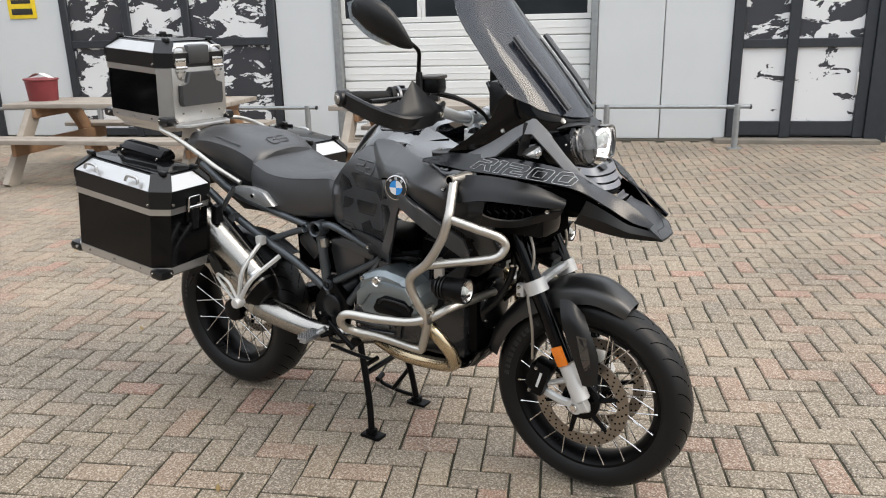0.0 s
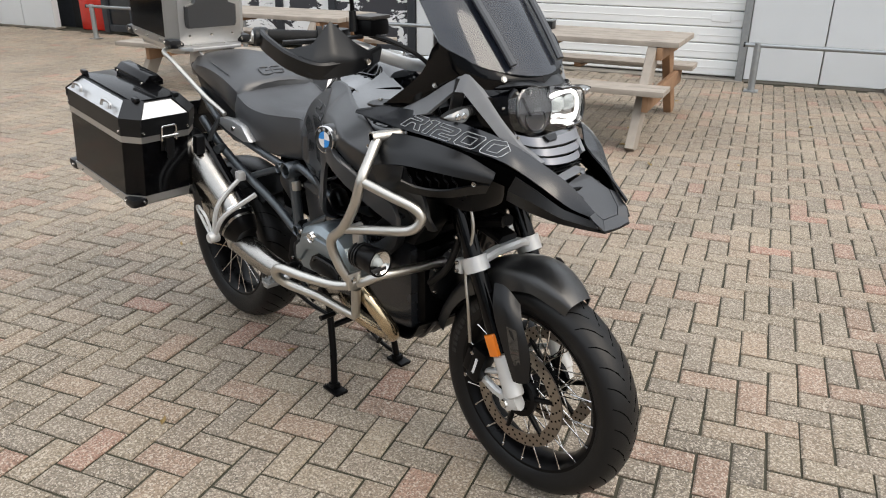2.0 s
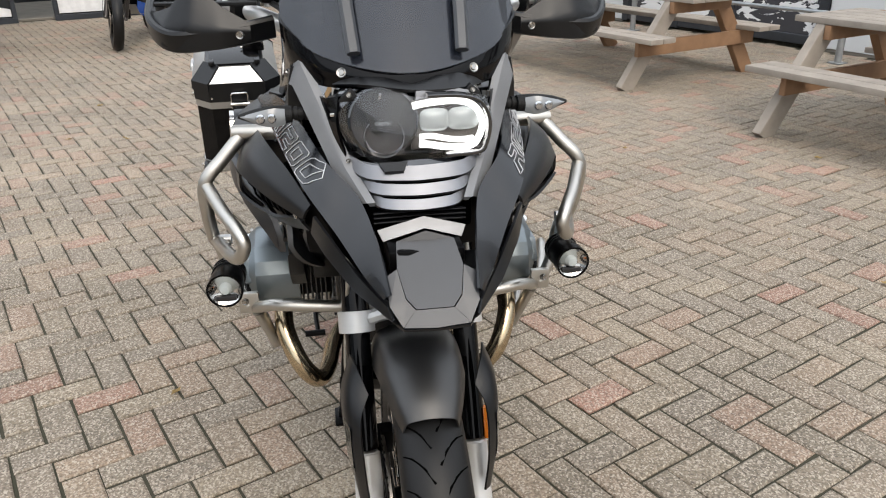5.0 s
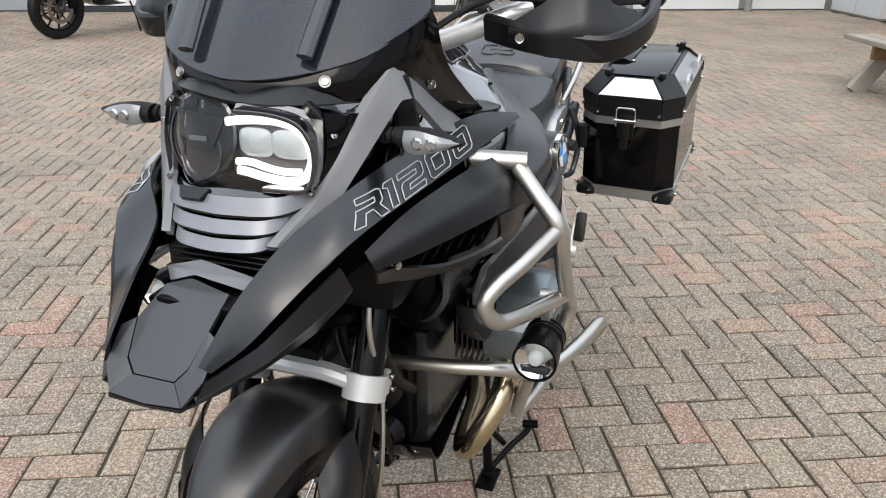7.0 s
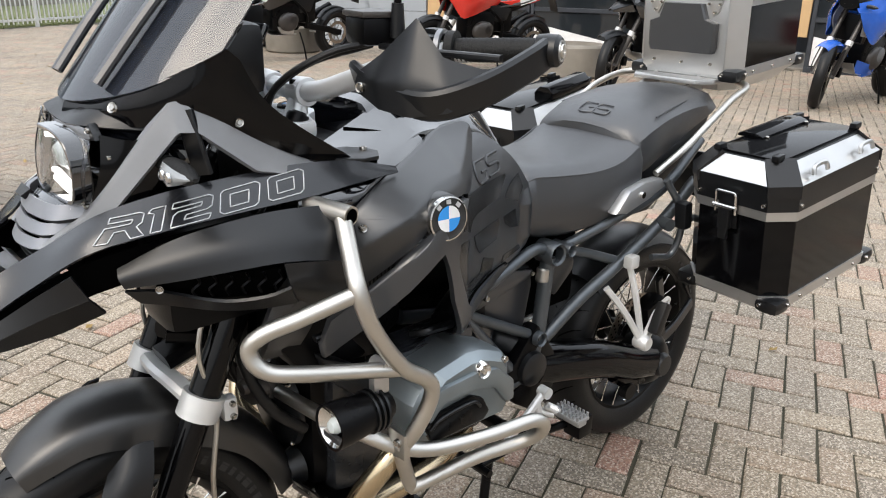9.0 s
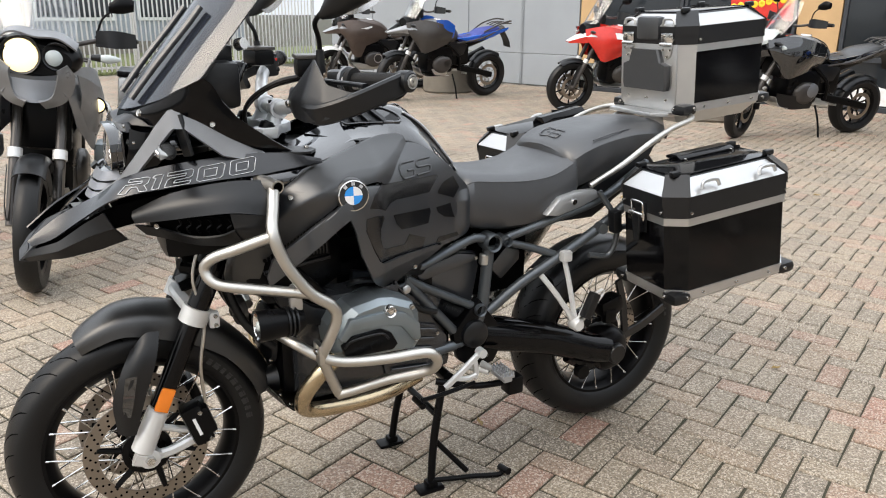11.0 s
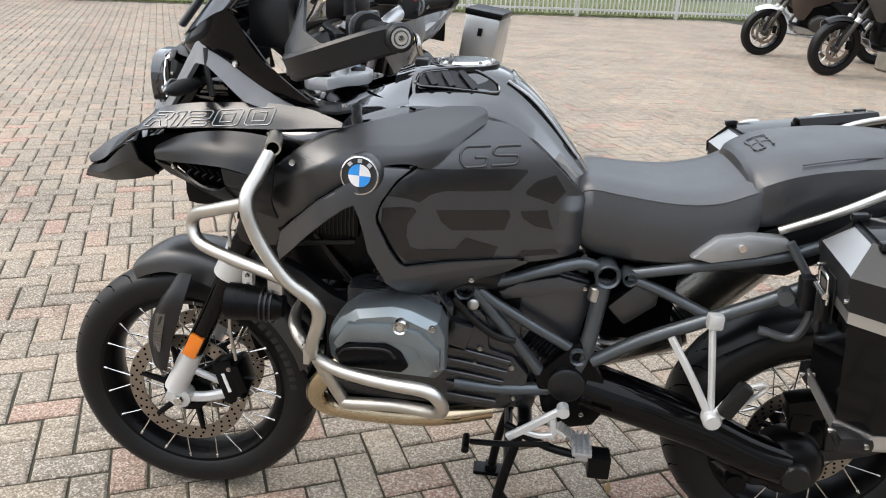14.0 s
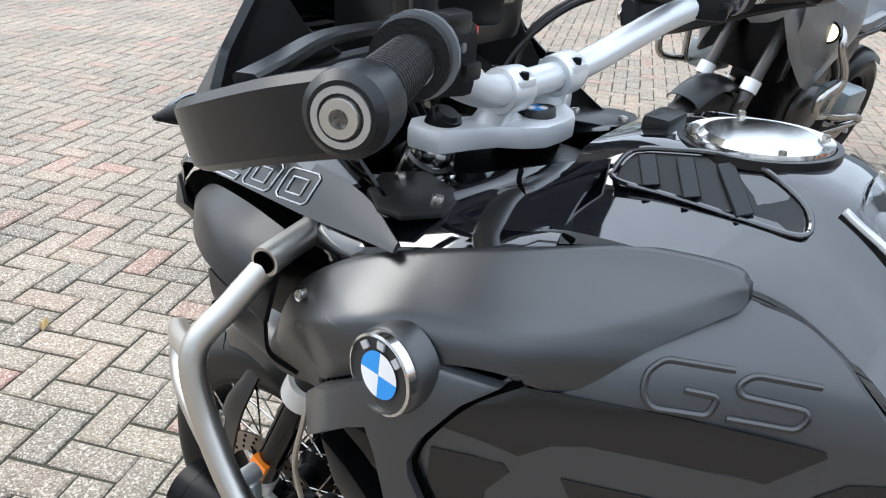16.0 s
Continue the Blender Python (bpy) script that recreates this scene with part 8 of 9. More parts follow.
        part("side_panel", mirrored(skin([[(1.44, 0.11, 1.05), (1.22, 0.20, 1.10), (0.98, 0.24, 1.06), (0.72, 0.17, 0.98)], [(1.42, 0.15, 0.94), (1.24, 0.26, 0.91), (1.02, 0.28, 0.90), (0.75, 0.19, 0.87)], [(1.31, 0.17, 0.80), (1.23, 0.24, 0.68), (1.08, 0.23, 0.70), (0.80, 0.17, 0.78)]], 14, 10, 0.006), s), paint, b)
        part("side_accent", mirrored(skin([[(1.46, 0.10, 1.005), (1.30, 0.175, 1.035), (1.10, 0.225, 1.035)], [(1.44, 0.125, 0.965), (1.30, 0.205, 0.975), (1.10, 0.25, 0.975)]], 10, 5, 0.006), s), accent, b).location.y = s * 0.012
        part("frame_tube", mirrored(tube([(1.05, 0.10, 0.95), (0.80, 0.13, 0.78), (0.58, 0.13, 0.60), (0.55, 0.12, 0.42)], 0.018, 10), s), BLACK, b)
        part("subframe_tube", mirrored(tube([(0.62, 0.12, 0.78), (0.25, 0.15, 0.84), (-0.15, 0.12, 0.98)], 0.013, 10), s), DARKGREY, b)
        part("swing_arm", mirrored(bar([(0.56, 0.10, 0.44), (0.28, 0.11, 0.39), (-0.02, 0.115, 0.325)], 0.03, 0.075), s), BLACK, b)
        part("foot_peg", mirrored(rod((0.52, 0.15, 0.38), (0.52, 0.26, 0.39), 0.012, n=10), s), ALU, b)
        part("seat_side", mirrored(prism([(0.64, 0.85), (0.42, 0.79), (0.12, 0.83), (-0.20, 0.945), (-0.24, 0.99), (0.10, 0.92), (0.45, 0.86)], 0.10, 0.145, 0.012), s), BLUEPAINT if seat_mat is BLUESEAT else paint, b)
        part("engine_cover", mirrored(loft([[(0.86 + 0.15 * k * math.cos(q), y2, 0.50 + 0.12 * k * math.sin(q)) for q in [2 * math.pi * i / 16 for i in range(16)]] for y2, k in ((0.12, 1.0), (0.165, 0.95), (0.19, 0.7))], 2), s), DARKGREY, b)
        part("side_cover", mirrored(prism([(0.76, 0.80), (0.60, 0.80), (0.44, 0.76), (0.50, 0.62), (0.66, 0.60)], 0.10, 0.13, 0.012), s), MATTE, b)
        part("fork_guard", mirrored(skin([[(1.44, 0.128, 0.62), (1.48, 0.122, 0.61)], [(1.51, 0.132, 0.45), (1.55, 0.122, 0.45)], [(1.53, 0.125, 0.36), (1.56, 0.115, 0.37)]], 5, 8, 0.004), s), MATTE, b)
        if not naked and not lit:
            part("hand_guard", mirrored(skin([[(1.10, 0.24, 1.20), (1.13, 0.34, 1.20), (1.05, 0.44, 1.21)], [(1.10, 0.24, 1.27), (1.12, 0.34, 1.29), (1.04, 0.43, 1.28)]], 8, 6, 0.006), s), MATTE, b)
        if lit:
            part("crash_bar", mirrored(tube([(1.16, 0.20, 0.93), (1.22, 0.29, 0.925), (1.235, 0.325, 0.86), (1.15, 0.345, 0.745), (1.13, 0.33, 0.60), (0.95, 0.38, 0.58), (0.84, 0.36, 0.53), (1.05, 0.27, 0.46)], 0.0145, 12), s), MUFFM, b, "steel crash bar")
            part("indicator_lens", mirrored(loft([[(1.392 + 0.012 * a, 0.285, 1.08 + 0.017 * c) for a, c in circle(1, 12)], [(1.396 + 0.016 * a, 0.325, 1.08 + 0.022 * c) for a, c in circle(1, 12)], [(1.392 + 0.006 * a, 0.375, 1.082 + 0.008 * c) for a, c in circle(1, 12)]], 3), s), LENSW, b, "pale slim indicator lens").location.z = 0.08
            part("nose_frame", mirrored(skin([[(1.46, 0.145, 1.03), (1.44, 0.175, 0.98), (1.42, 0.165, 0.90), (1.43, 0.12, 0.84), (1.46, 0.05, 0.815)], [(1.48, 0.10, 1.0), (1.48, 0.105, 0.97), (1.475, 0.09, 0.90), (1.49, 0.07, 0.865), (1.52, 0.03, 0.85)]], 16, 5, 0.012), s), paint, b, "grey frame round the nose panel").location.z = 0.085
            part("lower_cheek", mirrored(skin([[(1.40, 0.185, 1.02), (1.32, 0.235, 0.99), (1.20, 0.27, 0.95)], [(1.38, 0.20, 0.90), (1.30, 0.255, 0.84), (1.20, 0.285, 0.80)], [(1.32, 0.17, 0.78), (1.27, 0.22, 0.70), (1.20, 0.24, 0.66)]], 12, 10, 0.006), s), paint, b).location.z = 0.05
            part("crash_loop", mirrored(tube([(1.17, 0.345, 0.745), (1.27, 0.365, 0.742), (1.335, 0.36, 0.715), (1.345, 0.355, 0.675), (1.31, 0.35, 0.632), (1.22, 0.345, 0.61), (1.12, 0.33, 0.60)], 0.0145, 12), s), MUFFM, b, "steel crash loop")
        if lit:
            fog = part("fog_lamp", mirrored(lathe([(0.0, -0.08), (0.03, -0.07), (0.042, -0.01), (0.042, 0.004)], (1.26, 0.262, 0.915), (1, 0, 0), 20), s), BLACK, b, "lit fog lamp")
            part("fog_lens", mirrored(lathe([(0.0, 0.010), (0.025, 0.008), (0.038, 0.002), (0.038, -0.004)], (1.26, 0.262, 0.915), (1, 0, 0), 20), s), WARM, fog, "glowing fog lamp lens")
            part("cylinder_head", mirrored(box((0.96, 0.30, 0.62), (0.20, 0.14, 0.13), 0.03), s), ENGINE, b)
            part("hand_guard", mirrored(skin([[(1.10, 0.24, 1.20), (1.13, 0.34, 1.20), (1.06, 0.44, 1.21)], [(1.10, 0.24, 1.28), (1.12, 0.34, 1.29), (1.05, 0.43, 1.28)]], 8, 6, 0.006), s), MATTE, b)
        if cases:
            c = part("side_case", box((-0.06, s * 0.42, 0.80), (0.42, 0.24, 0.36), 0.03), ALU, b, "bare aluminium side case")
            part("case_lid", box((-0.06, s * 0.42, 0.995), (0.43, 0.25, 0.04), 0.012), BLACK, c)
            part("case_lock", box((0.16, s * 0.42, 0.88), (0.02, 0.03, 0.05), 0.006), BLACK, c)
    part("handlebar", tube([(0.965, -0.44, 1.24), (1.04, -0.28, 1.235), (1.09, -0.10, 1.19), (1.09, 0.10, 1.19), (1.04, 0.28, 1.235), (0.965, 0.44, 1.24)], 0.0125, 10), DARKGREY, b)
    rows = []
    for a in (58, 75, 95, 120, 142):
        r = radians(a)
        rows.append([(1.507 + (0.35 + k) * math.cos(r), y, 0.325 + (0.35 + k) * math.sin(r)) for y, k in ((-0.072, -0.03), (-0.05, 0.0), (0, 0.012), (0.05, 0.0), (0.072, -0.03))])
    part("front_fender", skin(rows, 12, 14, 0.004), WHITEP if build == "bronze" else MATTE if build == "blue" else accent if accent in (SILVERP, BLUEPAINT) else MATTE, b)
    part("tank", loft([tank_ring(*r) for r in ((0.60, 0.95, 0.10, 0.90, 0.80), (0.70, 1.03, 0.15, 0.96, 0.80), (0.85, 1.08, 0.19, 1.01, 0.80), (1.0, 1.08, 0.20, 1.01, 0.82), (1.15, 1.03, 0.16, 0.97, 0.86))], 3), paint, b)
    part("fuel_cap", lathe([(0.0, 0.01), (0.05, 0.01), (0.06, 0.0), (0.06, -0.02)], (0.88, 0, 1.085), (0, 0, 1), 24), CHROME, b)
    part("seat", loft([seat_ring(*r) for r in ((0.63, 0.90, 0.09, 0.83), (0.52, 0.875, 0.13, 0.79), (0.38, 0.872, 0.15, 0.79), (0.28, 0.90, 0.15, 0.81), (0.20, 0.95, 0.14, 0.85), (0.02, 0.985, 0.12, 0.89), (-0.12, 0.99, 0.09, 0.93))], 3), seat_mat, b)
    tail = part("tail", loft([[(0.25, y * 0.13, 0.84 + z * 0.05) for y, z in circle(1, 12)], [(0.0, y * 0.12, 0.88 + z * 0.05) for y, z in circle(1, 12)], [(-0.22, y * 0.07, 0.97 + z * 0.03) for y, z in circle(1, 12)]], 3), paint, b)
    part("tail_light", box((-0.225, 0, 0.965), (0.02, 0.10, 0.035), 0.006), RED, tail)
    part("luggage_rack", join(*[tube([(-0.02, y, 1.0), (-0.12, y, 1.035), (-0.30, y * 0.9, 1.04)], 0.008, 8) for y in (-0.11, -0.04, 0.04, 0.11)], rod((-0.12, -0.12, 1.035), (-0.12, 0.12, 1.035), 0.008), rod((-0.28, -0.11, 1.04), (-0.28, 0.11, 1.04), 0.008)), DARKGREY, b)
    part("number_holder", bar([(-0.20, 0, 0.94), (-0.30, 0, 0.80), (-0.34, 0, 0.70)], 0.16, 0.012), MATTE, b)
    part("engine", box((0.88, 0, 0.56), (0.42, 0.28, 0.36), 0.05), BLACK, b)
    part("frame_fill", box((0.60, 0, 0.66), (0.42, 0.20, 0.38), 0.04), BLACK, b)
    part("tail_fill", loft([[(0.50, y * 0.11, 0.76 + z * 0.10) for y, z in circle(1, 10)], [(0.15, y * 0.11, 0.84 + z * 0.07) for y, z in circle(1, 10)], [(-0.22, y * 0.06, 0.95 + z * 0.03) for y, z in circle(1, 10)]], 3), BLACK, b)
    rows = []
    for a in (35, 60, 90, 120):
        r = radians(a)
        rows.append([((0.335 + k) * math.cos(r), y, 0.318 + (0.335 + k) * math.sin(r)) for y, k in ((-0.085, -0.04), (-0.06, 0.0), (0, 0.012), (0.06, 0.0), (0.085, -0.04))])
    part("rear_hugger", skin(rows, 8, 12, 0.004), MATTE, b)
    part("clutch_cover", lathe([(0.0, 0.19), (0.05, 0.19), (0.085, 0.17), (0.09, 0.14)], (0.80, 0, 0.52), n=24), DARKGREY, b)
    part("cylinder", box((1.02, 0, 0.70), (0.18, 0.22, 0.20), 0.03, Matrix.Rotation(radians(25), 4, "Y")), DARKGREY, b)
    part("sump_guard", skin([[(1.20, -0.12, 0.46), (1.21, 0, 0.45), (1.20, 0.12, 0.46)], [(1.12, -0.15, 0.35), (1.12, 0, 0.34), (1.12, 0.15, 0.35)], [(0.72, -0.14, 0.34), (0.72, 0, 0.33), (0.72, 0.14, 0.34)]], 8, 12, 0.005), ALU, b)
    part("radiator", box((1.22, 0, 0.80), (0.04, 0.28, 0.26), 0.01), BLACK, b)
    part("exhaust_pipe", tube([(1.12, -0.10, 0.60), (1.16, -0.12, 0.45), (1.0, -0.13, 0.36), (0.60, -0.14, 0.36), (0.40, -0.17, 0.42)], 0.024, 12), STEEL, b)
    part("muffler", rod((0.42, -0.18, 0.42), (-0.08, -0.22, 0.62), 0.055, 0.062, n=18, bevel=0.01), BLACK, b)
    part("rear_shock", rod((0.50, 0, 0.46), (0.55, 0, 0.76), 0.035, n=14), STEEL, b)
    part("side_stand", tube([(0.66, 0.12, 0.36), (0.64, 0.19, 0.20), (0.63, 0.25, 0.01)], 0.011, 8), BLACK, b)
    part("stand_foot", box((0.63, 0.255, 0.008), (0.07, 0.04, 0.012), 0.004), BLACK, b)
    wide, tall = (1.62, 1.22) if lit else (1.0, 1.0)
    lamp = part("headlamp", loft([[(1.24, y * 0.12 * wide, 1.06 + z * 0.09 * tall) for y, z in circle(1, 22)], [(1.36, y * 0.125 * wide, 1.05 + z * 0.085 * tall) for y, z in circle(1, 22)], [(1.42, y * 0.10 * wide, 1.04 + z * 0.06 * tall) for y, z in circle(1, 22)]], 3), BLACK, b, "headlamp with dark housing")
    if lit:
        lamp.location.z = 0.085
        part("lamp_bowl", lathe([(0.079, 0.0), (0.090, 0.006), (0.094, -0.004), (0.090, -0.05), (0.078, -0.05)], (1.425, -0.062, 1.055), (1, -0.1, 0.12), 32, True), MATTE, lamp)
        part("main_lens", lathe([(0.0, 0.030), (0.035, 0.026), (0.066, 0.012), (0.083, -0.006)], (1.420, -0.062, 1.055), (1, -0.1, 0.12), 32), WARM, lamp, "glowing round headlamp lens")
        part("second_bowl", lathe([(0.056, 0.0), (0.064, 0.005), (0.068, -0.004), (0.064, -0.05), (0.055, -0.05)], (1.412, 0.092, 1.062), (1, 0.2, 0.12), 28, True), MATTE, lamp)
        part("second_lens", lathe([(0.0, 0.020), (0.025, 0.017), (0.046, 0.006), (0.058, -0.006)], (1.408, 0.092, 1.062), (1, 0.2, 0.12), 28), LENSW, lamp, "unlit pale lamp lens")
        part("lamp_brow", skin([[(1.40, -0.19, 1.10), (1.43, -0.10, 1.165), (1.44, 0.0, 1.150), (1.43, 0.10, 1.150), (1.40, 0.18, 1.10)], [(1.30, -0.19, 1.13), (1.33, -0.10, 1.185), (1.34, 0.0, 1.18), (1.33, 0.10, 1.175), (1.30, 0.18, 1.13)]], 20, 5, 0.008), paint, lamp)
        part("lamp_chin", skin([[(1.43, -0.11, 0.975), (1.445, 0.0, 0.965), (1.43, 0.11, 0.98)], [(1.46, -0.105, 0.945), (1.475, 0.0, 0.935), (1.46, 0.105, 0.945)]], 12, 4, 0.006), MATTE, lamp)
        part("nose_panel", skin([[(1.462, -0.105, 0.955), (1.478, 0.0, 0.95), (1.462, 0.105, 0.955)], [(1.466, -0.098, 0.90), (1.486, 0.0, 0.895), (1.466, 0.098, 0.90)], [(1.478, -0.066, 0.852), (1.50, 0.0, 0.845), (1.478, 0.066, 0.852)]], 10, 8, 0.006), GREYP, b, "light grey nose panel").location.z = 0.085
    else:
        for y in (-0.05, 0.05):
            part("lamp_lens", lathe([(0.0, 0.014), (0.025, 0.01), (0.038, 0.0), (0.04, -0.01)], (1.405, y, 1.045), (1, y * 2, 0.2), 20), REFLECT, lamp)
    if not naked and not lit:
        part("beak", skin([[(1.30, -0.13, 0.99), (1.30, 0, 1.0), (1.30, 0.13, 0.99)], [(1.46, -0.10, 0.955), (1.46, 0, 0.972), (1.46, 0.10, 0.955)], [(1.62, -0.03, 0.895), (1.63, 0, 0.905), (1.62, 0.03, 0.895)]], 12, 12, 0.008), accent, b)
        part("beak_side", join(*[mirrored(skin([[(1.30, 0.15, 0.985), (1.46, 0.105, 0.95), (1.62, 0.035, 0.893)], [(1.30, 0.16, 0.90), (1.45, 0.11, 0.885), (1.61, 0.036, 0.875)]], 10, 5, 0.006), s) for s in (-1, 1)]), paint, b)
    for s in (-1, 1):
        if build == "bronze":
            part("lower_fairing", mirrored(skin([[(1.36, 0.16, 0.96), (1.20, 0.25, 0.93), (0.98, 0.26, 0.90)], [(1.30, 0.19, 0.78), (1.18, 0.255, 0.72), (1.02, 0.24, 0.72)], [(1.22, 0.18, 0.60), (1.16, 0.215, 0.55), (1.08, 0.20, 0.55)]], 10, 10, 0.006), s), paint, b)
            part("lettering_bar", mirrored(box((1.02, 0.268, 0.985), (0.17, 0.004, 0.028), 0.001, Matrix.Rotation(radians(14), 4, "Y")), s), WHITEP, b)
            part("cover_ring", mirrored(lathe([(0.058, 0.19), (0.070, 0.192), (0.070, 0.180), (0.058, 0.178)], (0.80, 0, 0.52), n=28, closed=True), s), ALU, b, "bright ring on the engine cover")
            part("guard_side", mirrored(prism([(1.20, 0.46), (1.12, 0.36), (0.78, 0.35), (0.74, 0.40), (0.92, 0.41), (1.08, 0.45)], 0.145, 0.155, 0.003), s), ALU, b, "alloy skid plate side")
        if build == "blue":
            part("nose_fairing", mirrored(skin([[(1.66, 0.02, 0.935), (1.45, 0.105, 1.02), (1.22, 0.19, 1.09), (1.02, 0.22, 1.11)], [(1.67, 0.03, 0.915), (1.45, 0.135, 0.965), (1.22, 0.235, 0.99), (1.00, 0.26, 0.99)], [(1.63, 0.025, 0.895), (1.42, 0.12, 0.915), (1.22, 0.22, 0.91), (1.05, 0.25, 0.90)]], 16, 10, 0.006), s), accent, b, "silver nose fairing")
            part("belly_panel", mirrored(prism([(1.24, 0.90), (1.10, 0.885), (1.04, 0.78), (1.16, 0.70), (1.28, 0.76)], 0.19, 0.215, 0.010), s), GREYP, b)
            part("tank_cheek", mirrored(skin([[(1.04, 0.225, 1.10), (0.86, 0.215, 1.10), (0.70, 0.165, 1.02)], [(1.02, 0.262, 0.99), (0.86, 0.225, 0.97), (0.70, 0.17, 0.93)], [(0.98, 0.24, 0.90), (0.86, 0.205, 0.88), (0.72, 0.165, 0.86)]], 12, 10, 0.006), s), BLUEPAINT, b, "deep blue tank cheek")
            part("engine_case", mirrored(lathe([(0.0, 0.182), (0.04, 0.185), (0.075, 0.176), (0.085, 0.14)], (0.90, 0, 0.50), n=24), s), GREYP, b, "grey round engine case")
            part("sump_side", mirrored(prism([(1.02, 0.44), (0.96, 0.36), (0.78, 0.34), (0.76, 0.40), (0.90, 0.46)], 0.12, 0.15, 0.008), s), ALU, b, "bare alloy sump")
            part("grab_handle", mirrored(tube([(0.18, 0.13, 0.93), (0.02, 0.165, 1.01), (-0.18, 0.15, 1.07), (-0.30, 0.09, 1.07)], 0.011, 10), s), DARKGREY, b)
        if build == "black":
            part("lamp_glass", mirrored(skin([[(1.40, 0.0, 1.145), (1.37, 0.07, 1.15), (1.32, 0.125, 1.14)], [(1.475, 0.0, 1.06), (1.455, 0.075, 1.06), (1.40, 0.13, 1.065)], [(1.505, 0.0, 0.995), (1.485, 0.05, 0.995), (1.44, 0.10, 1.01)]], 10, 8, 0.005), s), LENSW, lamp, "large pale headlamp glass")
            part("indicator_lens", mirrored(loft([[(1.33, 0.20, 0.99 + 0.016 * c) for a, c in circle(1, 10)], [(1.335 + 0.018 * a, 0.235, 0.99 + 0.024 * c) for a, c in circle(1, 10)], [(1.33 + 0.006 * a, 0.275, 0.99 + 0.008 * c) for a, c in circle(1, 10)]], 3), s), LENSW, b)
            part("belly_cowl", mirrored(skin([[(1.20, 0.13, 0.50), (1.02, 0.175, 0.48), (0.72, 0.165, 0.46)], [(1.17, 0.11, 0.38), (1.02, 0.15, 0.33), (0.74, 0.14, 0.33)]], 12, 6, 0.006), s), MATTE, b)
            part("engine_case", mirrored(lathe([(0.0, 0.20), (0.045, 0.20), (0.075, 0.188), (0.08, 0.15)], (0.80, 0, 0.53), n=24), s), GREYP, b, "grey round engine case")
        if build == "naked":
            part("tank_scoop", mirrored(skin([[(1.28, 0.14, 1.02), (1.12, 0.235, 1.01), (0.92, 0.245, 0.98)], [(1.34, 0.16, 0.88), (1.16, 0.255, 0.86), (0.96, 0.25, 0.88)], [(1.28, 0.14, 0.74), (1.18, 0.20, 0.73), (1.06, 0.22, 0.78)]], 12, 10, 0.006), s), SILVERP, b, "silver radiator scoop")
            part("belly_cowl", mirrored(skin([[(1.18, 0.14, 0.50), (1.0, 0.175, 0.46), (0.78, 0.165, 0.44)], [(1.15, 0.12, 0.36), (1.0, 0.15, 0.32), (0.80, 0.14, 0.33)]], 12, 6, 0.006), s), BLUEPAINT, b)
            part("engine_case", mirrored(lathe([(0.0, 0.20), (0.045, 0.20), (0.075, 0.188), (0.08, 0.15)], (0.82, 0, 0.54), n=24), s), GREYP, b)
        if build == "tail":
            part("tail_panel", mirrored(skin([[(0.34, 0.155, 0.87), (0.10, 0.150, 0.93), (-0.20, 0.085, 1.00)], [(0.32, 0.158, 0.80), (0.10, 0.150, 0.86), (-0.20, 0.080, 0.95)]], 10, 5, 0.006), s), accent, b, "white tail panel")
            part("tank_flash", mirrored(skin([[(1.10, 0.255, 1.03), (0.90, 0.262, 1.01), (0.76, 0.20, 0.96)], [(1.08, 0.285, 0.96), (0.90, 0.275, 0.94), (0.76, 0.205, 0.91)]], 10, 5, 0.006), s), accent, b)
    if screen:
        sc = part("windscreen", skin([[(1.32, -0.15, 1.11), (1.20, -0.17, 1.10 + screen * 0.55), (1.10, -0.12, 1.12 + screen)], [(1.40, 0, 1.12), (1.28, 0, 1.12 + screen * 0.55), (1.17, 0, 1.14 + screen)], [(1.32, 0.15, 1.11), (1.20, 0.17, 1.10 + screen * 0.55), (1.10, 0.12, 1.12 + screen)]], 12, 14, 0.004), CLEAR, b, "clear windscreen")
        sc.visible_shadow = False
        sc.location.z = 0.06 if lit else 0.0
        part("dash", box((1.20, 0, 1.17), (0.06, 0.22, 0.12), 0.02), MATTE, b)
    return b


def spot(x, y, heading, scale=1.0):
    """On its side stand, leaning to its left."""
    return pose(x, y, -0.004, rz=heading) @ pose(0, 0, 0, rx=-7) @ Matrix.Scale(scale, 4)


parked_bike(spot(1.51, -3.95, 81, 1.05), "steel grey touring motorcycle with its lamps lit and aluminium cases", LITGREY, LITGREY, SEATM, lit=True, cases=True, screen=0.42)
parked_bike(spot(-5.05, -11.5, -3, 1.18), "brown metallic adventure motorcycle with a white front mudguard", BRONZE, SILVERP, SEATM, screen=0.33, steer=16, build="bronze")
parked_bike(spot(-5.45, -9.75, 4, 1.20), "silver and blue motorcycle with a dark blue seat", DARKGREY, SILVERP, BLUESEAT, screen=0.40, steer=14, build="blue")
parked_bike(spot(-7.1, -6.92, -11, 1.15), "red and white motorcycle parked before the showroom", RED, WHITEP, SEATM, screen=0.38, build="tail")
parked_bike(spot(-7.36, -4.08, -11, 1.10), "black motorcycle with a clear screen and pale headlamp before the showroom", GLOSS, MATTE, SEATM, screen=0.30, steer=30, build="black")
parked_bike(spot(-8.5, -2.28, -5, 1.08), "bright blue and silver motorcycle without fairing before the showroom", BLUEPAINT, BLUEPAINT, SEATM, naked=True, steer=22, build="naked")

# ---- litter on the pavement ----
rng = np.random.default_rng(11)
V, F = [], []
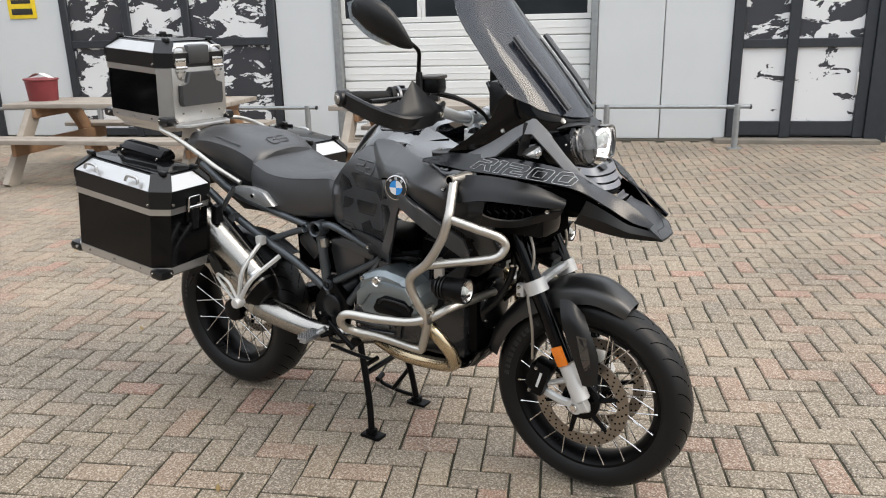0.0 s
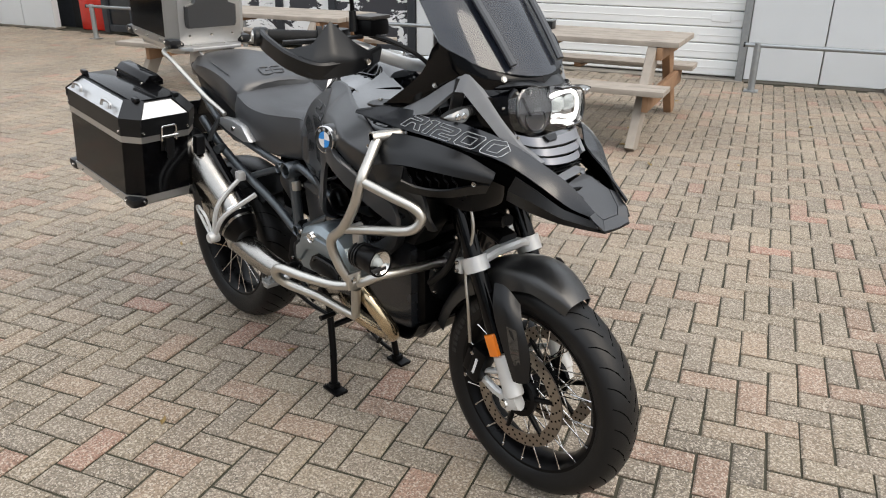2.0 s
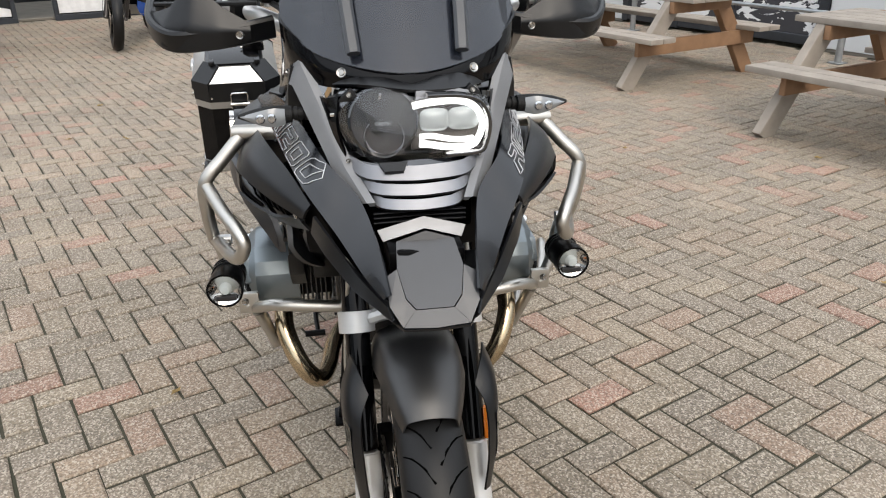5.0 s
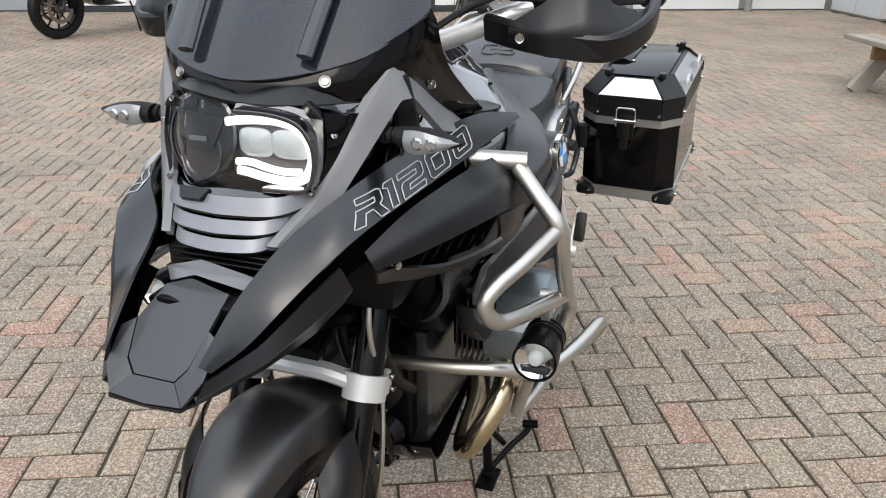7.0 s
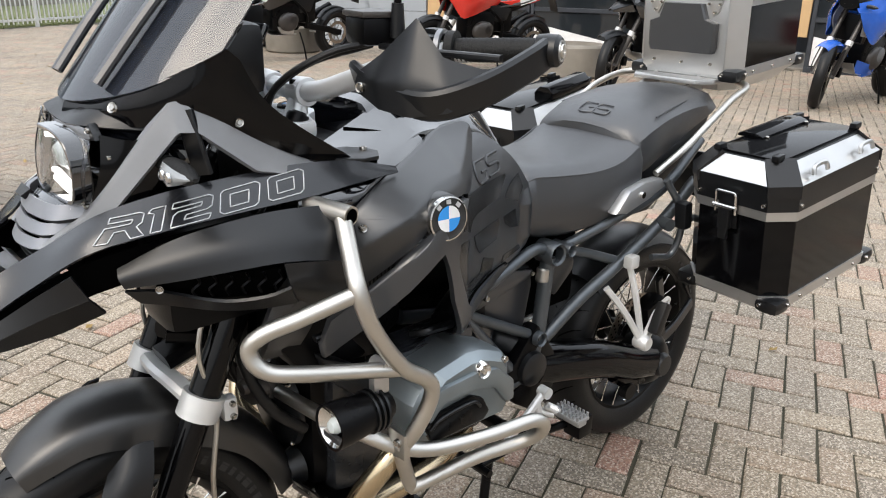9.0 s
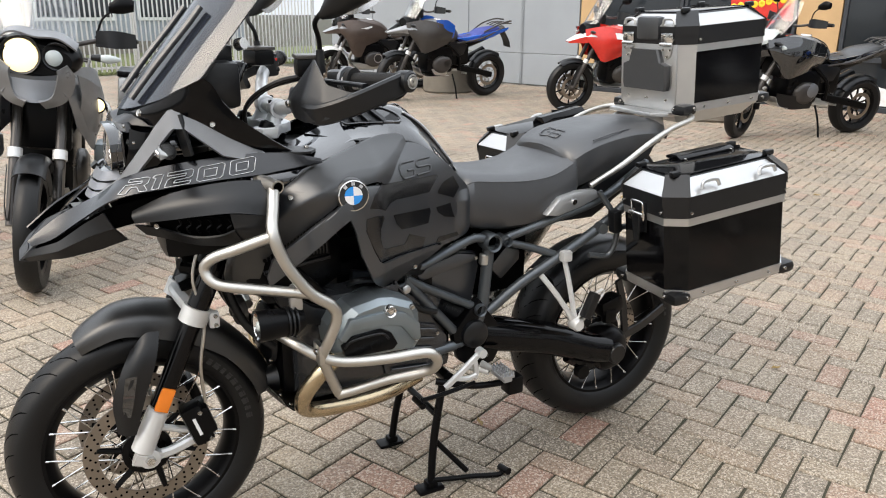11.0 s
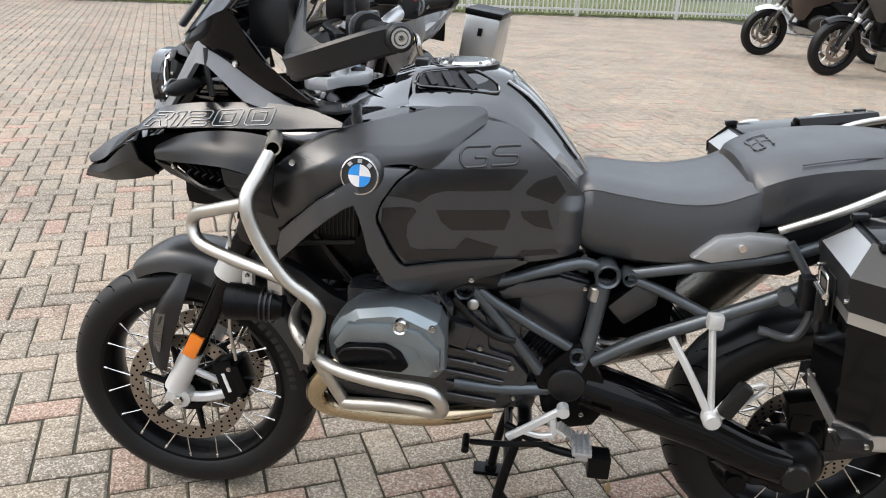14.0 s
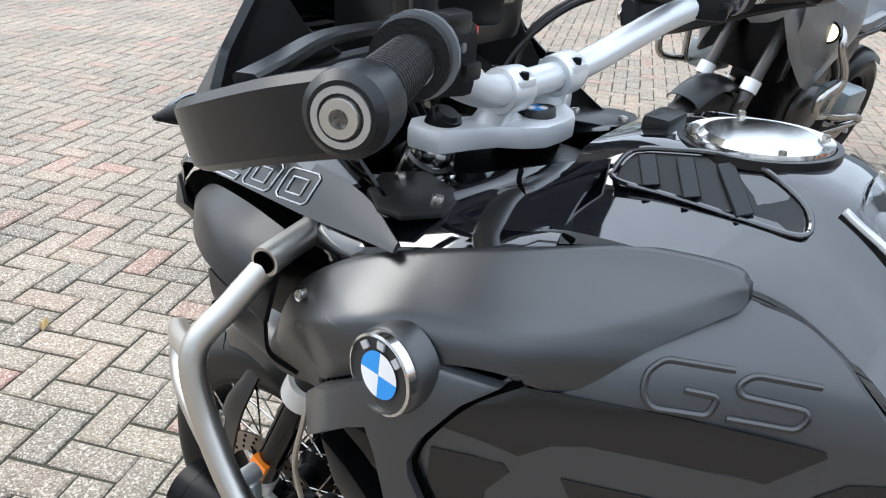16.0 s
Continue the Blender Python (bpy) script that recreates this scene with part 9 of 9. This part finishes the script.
for i in range(140):
    x, y = rng.uniform(-7, 6), rng.uniform(-15, 6)
    a, s = rng.uniform(0, 6.28), rng.uniform(0.012, 0.035)
    k = len(V)
    for u, v, z in ((-1, 0, 0.004), (-0.3, 0.45, 0.012), (0.5, 0.35, 0.008), (1.1, 0, 0.014), (0.5, -0.35, 0.006), (-0.3, -0.45, 0.01)):
        V.append((x + s * (u * math.cos(a) - v * math.sin(a)), y + s * (u * math.sin(a) + v * math.cos(a)), z * s / 0.02))
    F += [(k, k + 1, k + 2, k + 3), (k, k + 3, k + 4, k + 5)]
me = bpy.data.meshes.new("fallen_leaves")
me.from_pydata(V, [], F)
me.materials.append(LEAFM)
tagged(new("fallen_leaves", me), "small dry leaves scattered over the pavers", "leaves", kind="stuff")

# ---- pavers in herringbone, laid square to the buildings ----
UNIT, GAP, LAID = 0.1015, 0.0078, 24.5
PAVE = pose(0.0, 0.0, 0, rz=LAID)
pavement = thing("pavement", PAVE, "grey and reddish concrete pavers in herringbone bond", "pavement", kind="structure")
turn = np.array([[math.cos(radians(LAID)), math.sin(radians(LAID))], [-math.sin(radians(LAID)), math.cos(radians(LAID))]])
OFFSET = (0.0, 0.0)


def paver(L, W):
    """Twelve corners of one paver: foot, shoulder and worn top."""
    out = []
    for inset, z in ((0, -0.03), (0, -0.0048), (0.0065, 0)):
        a, b = L / 2 - inset, W / 2 - inset
        out += [(-a, -b, z), (a, -b, z), (a, b, z), (-a, b, z)]
    return np.array(out)


PF = [(8, 9, 10, 11)] + [(r * 4 + i, r * 4 + (i + 1) % 4, r * 4 + 4 + (i + 1) % 4, r * 4 + 4 + i) for r in (0, 1) for i in range(4)]
shapes = {}
for way in (0, 1):
    me = bpy.data.meshes.new("brick")
    size = (2 * UNIT - GAP, UNIT - GAP) if way == 0 else (UNIT - GAP, 2 * UNIT - GAP)
    shapes[way] = paver(*size)
    me.from_pydata(shapes[way].tolist(), [], PF)
    me.materials.append(PAVER_ONE)
    shapes[way, "mesh"] = me
rng = np.random.default_rng(3)
verts, faces, near = [], [], 0
for iy in range(-200, 125):
    for ix in range(-200, 155):
        k = (ix - iy) % 4
        if k not in (0, 3):
            continue
        way = 0 if k == 0 else 1
        cx = (ix + (1.0 if way == 0 else 0.5)) * UNIT + OFFSET[0]
        cy = (iy + (0.5 if way == 0 else 1.0)) * UNIT + OFFSET[1]
        wx, wy = turn.T @ np.array([cx, cy])
        if wx * 0.927 + wy * 0.375 < -10.9 or 0.927 * wy - 0.375 * wx > 6.78 or wx > 10.5 or wy < -17.3 + (wx + 1.5) * 0.445:
            continue
        tilt = rng.normal(0, 0.0028, 2)
        lift = rng.normal(0, 0.0011) - 0.0006
        askew = rng.normal(0, 0.012)
        cx, cy = cx + rng.normal(0, 0.0011), cy + rng.normal(0, 0.0011)
        if 0.95 < wx < 2.45 and -1.2 < wy < 1.1 and near < 300:
            near += 1
            b = new("brick", shapes[way, "mesh"])
            b.parent = pavement
            b.matrix_basis = Matrix.Translation((cx, cy, lift)) @ Euler((tilt[0], tilt[1], askew)).to_matrix().to_4x4()
            continue
        p = shapes[way].copy()
        p[:, 2] += lift + tilt[0] * p[:, 1] - tilt[1] * p[:, 0]
        p[:, :2] += np.stack((-askew * p[:, 1], askew * p[:, 0]), 1) + (cx, cy)
        base = len(verts) * 12
        verts.append(p)
        faces += [tuple(base + j for j in f) for f in PF]
me = bpy.data.meshes.new("pavers")
me.from_pydata(np.concatenate(verts).tolist(), [], faces)
me.materials.append(PAVER)
field = new("pavers", me)
field.parent = pavement
tagged(field, "wide field of herringbone pavers", kind="stuff")
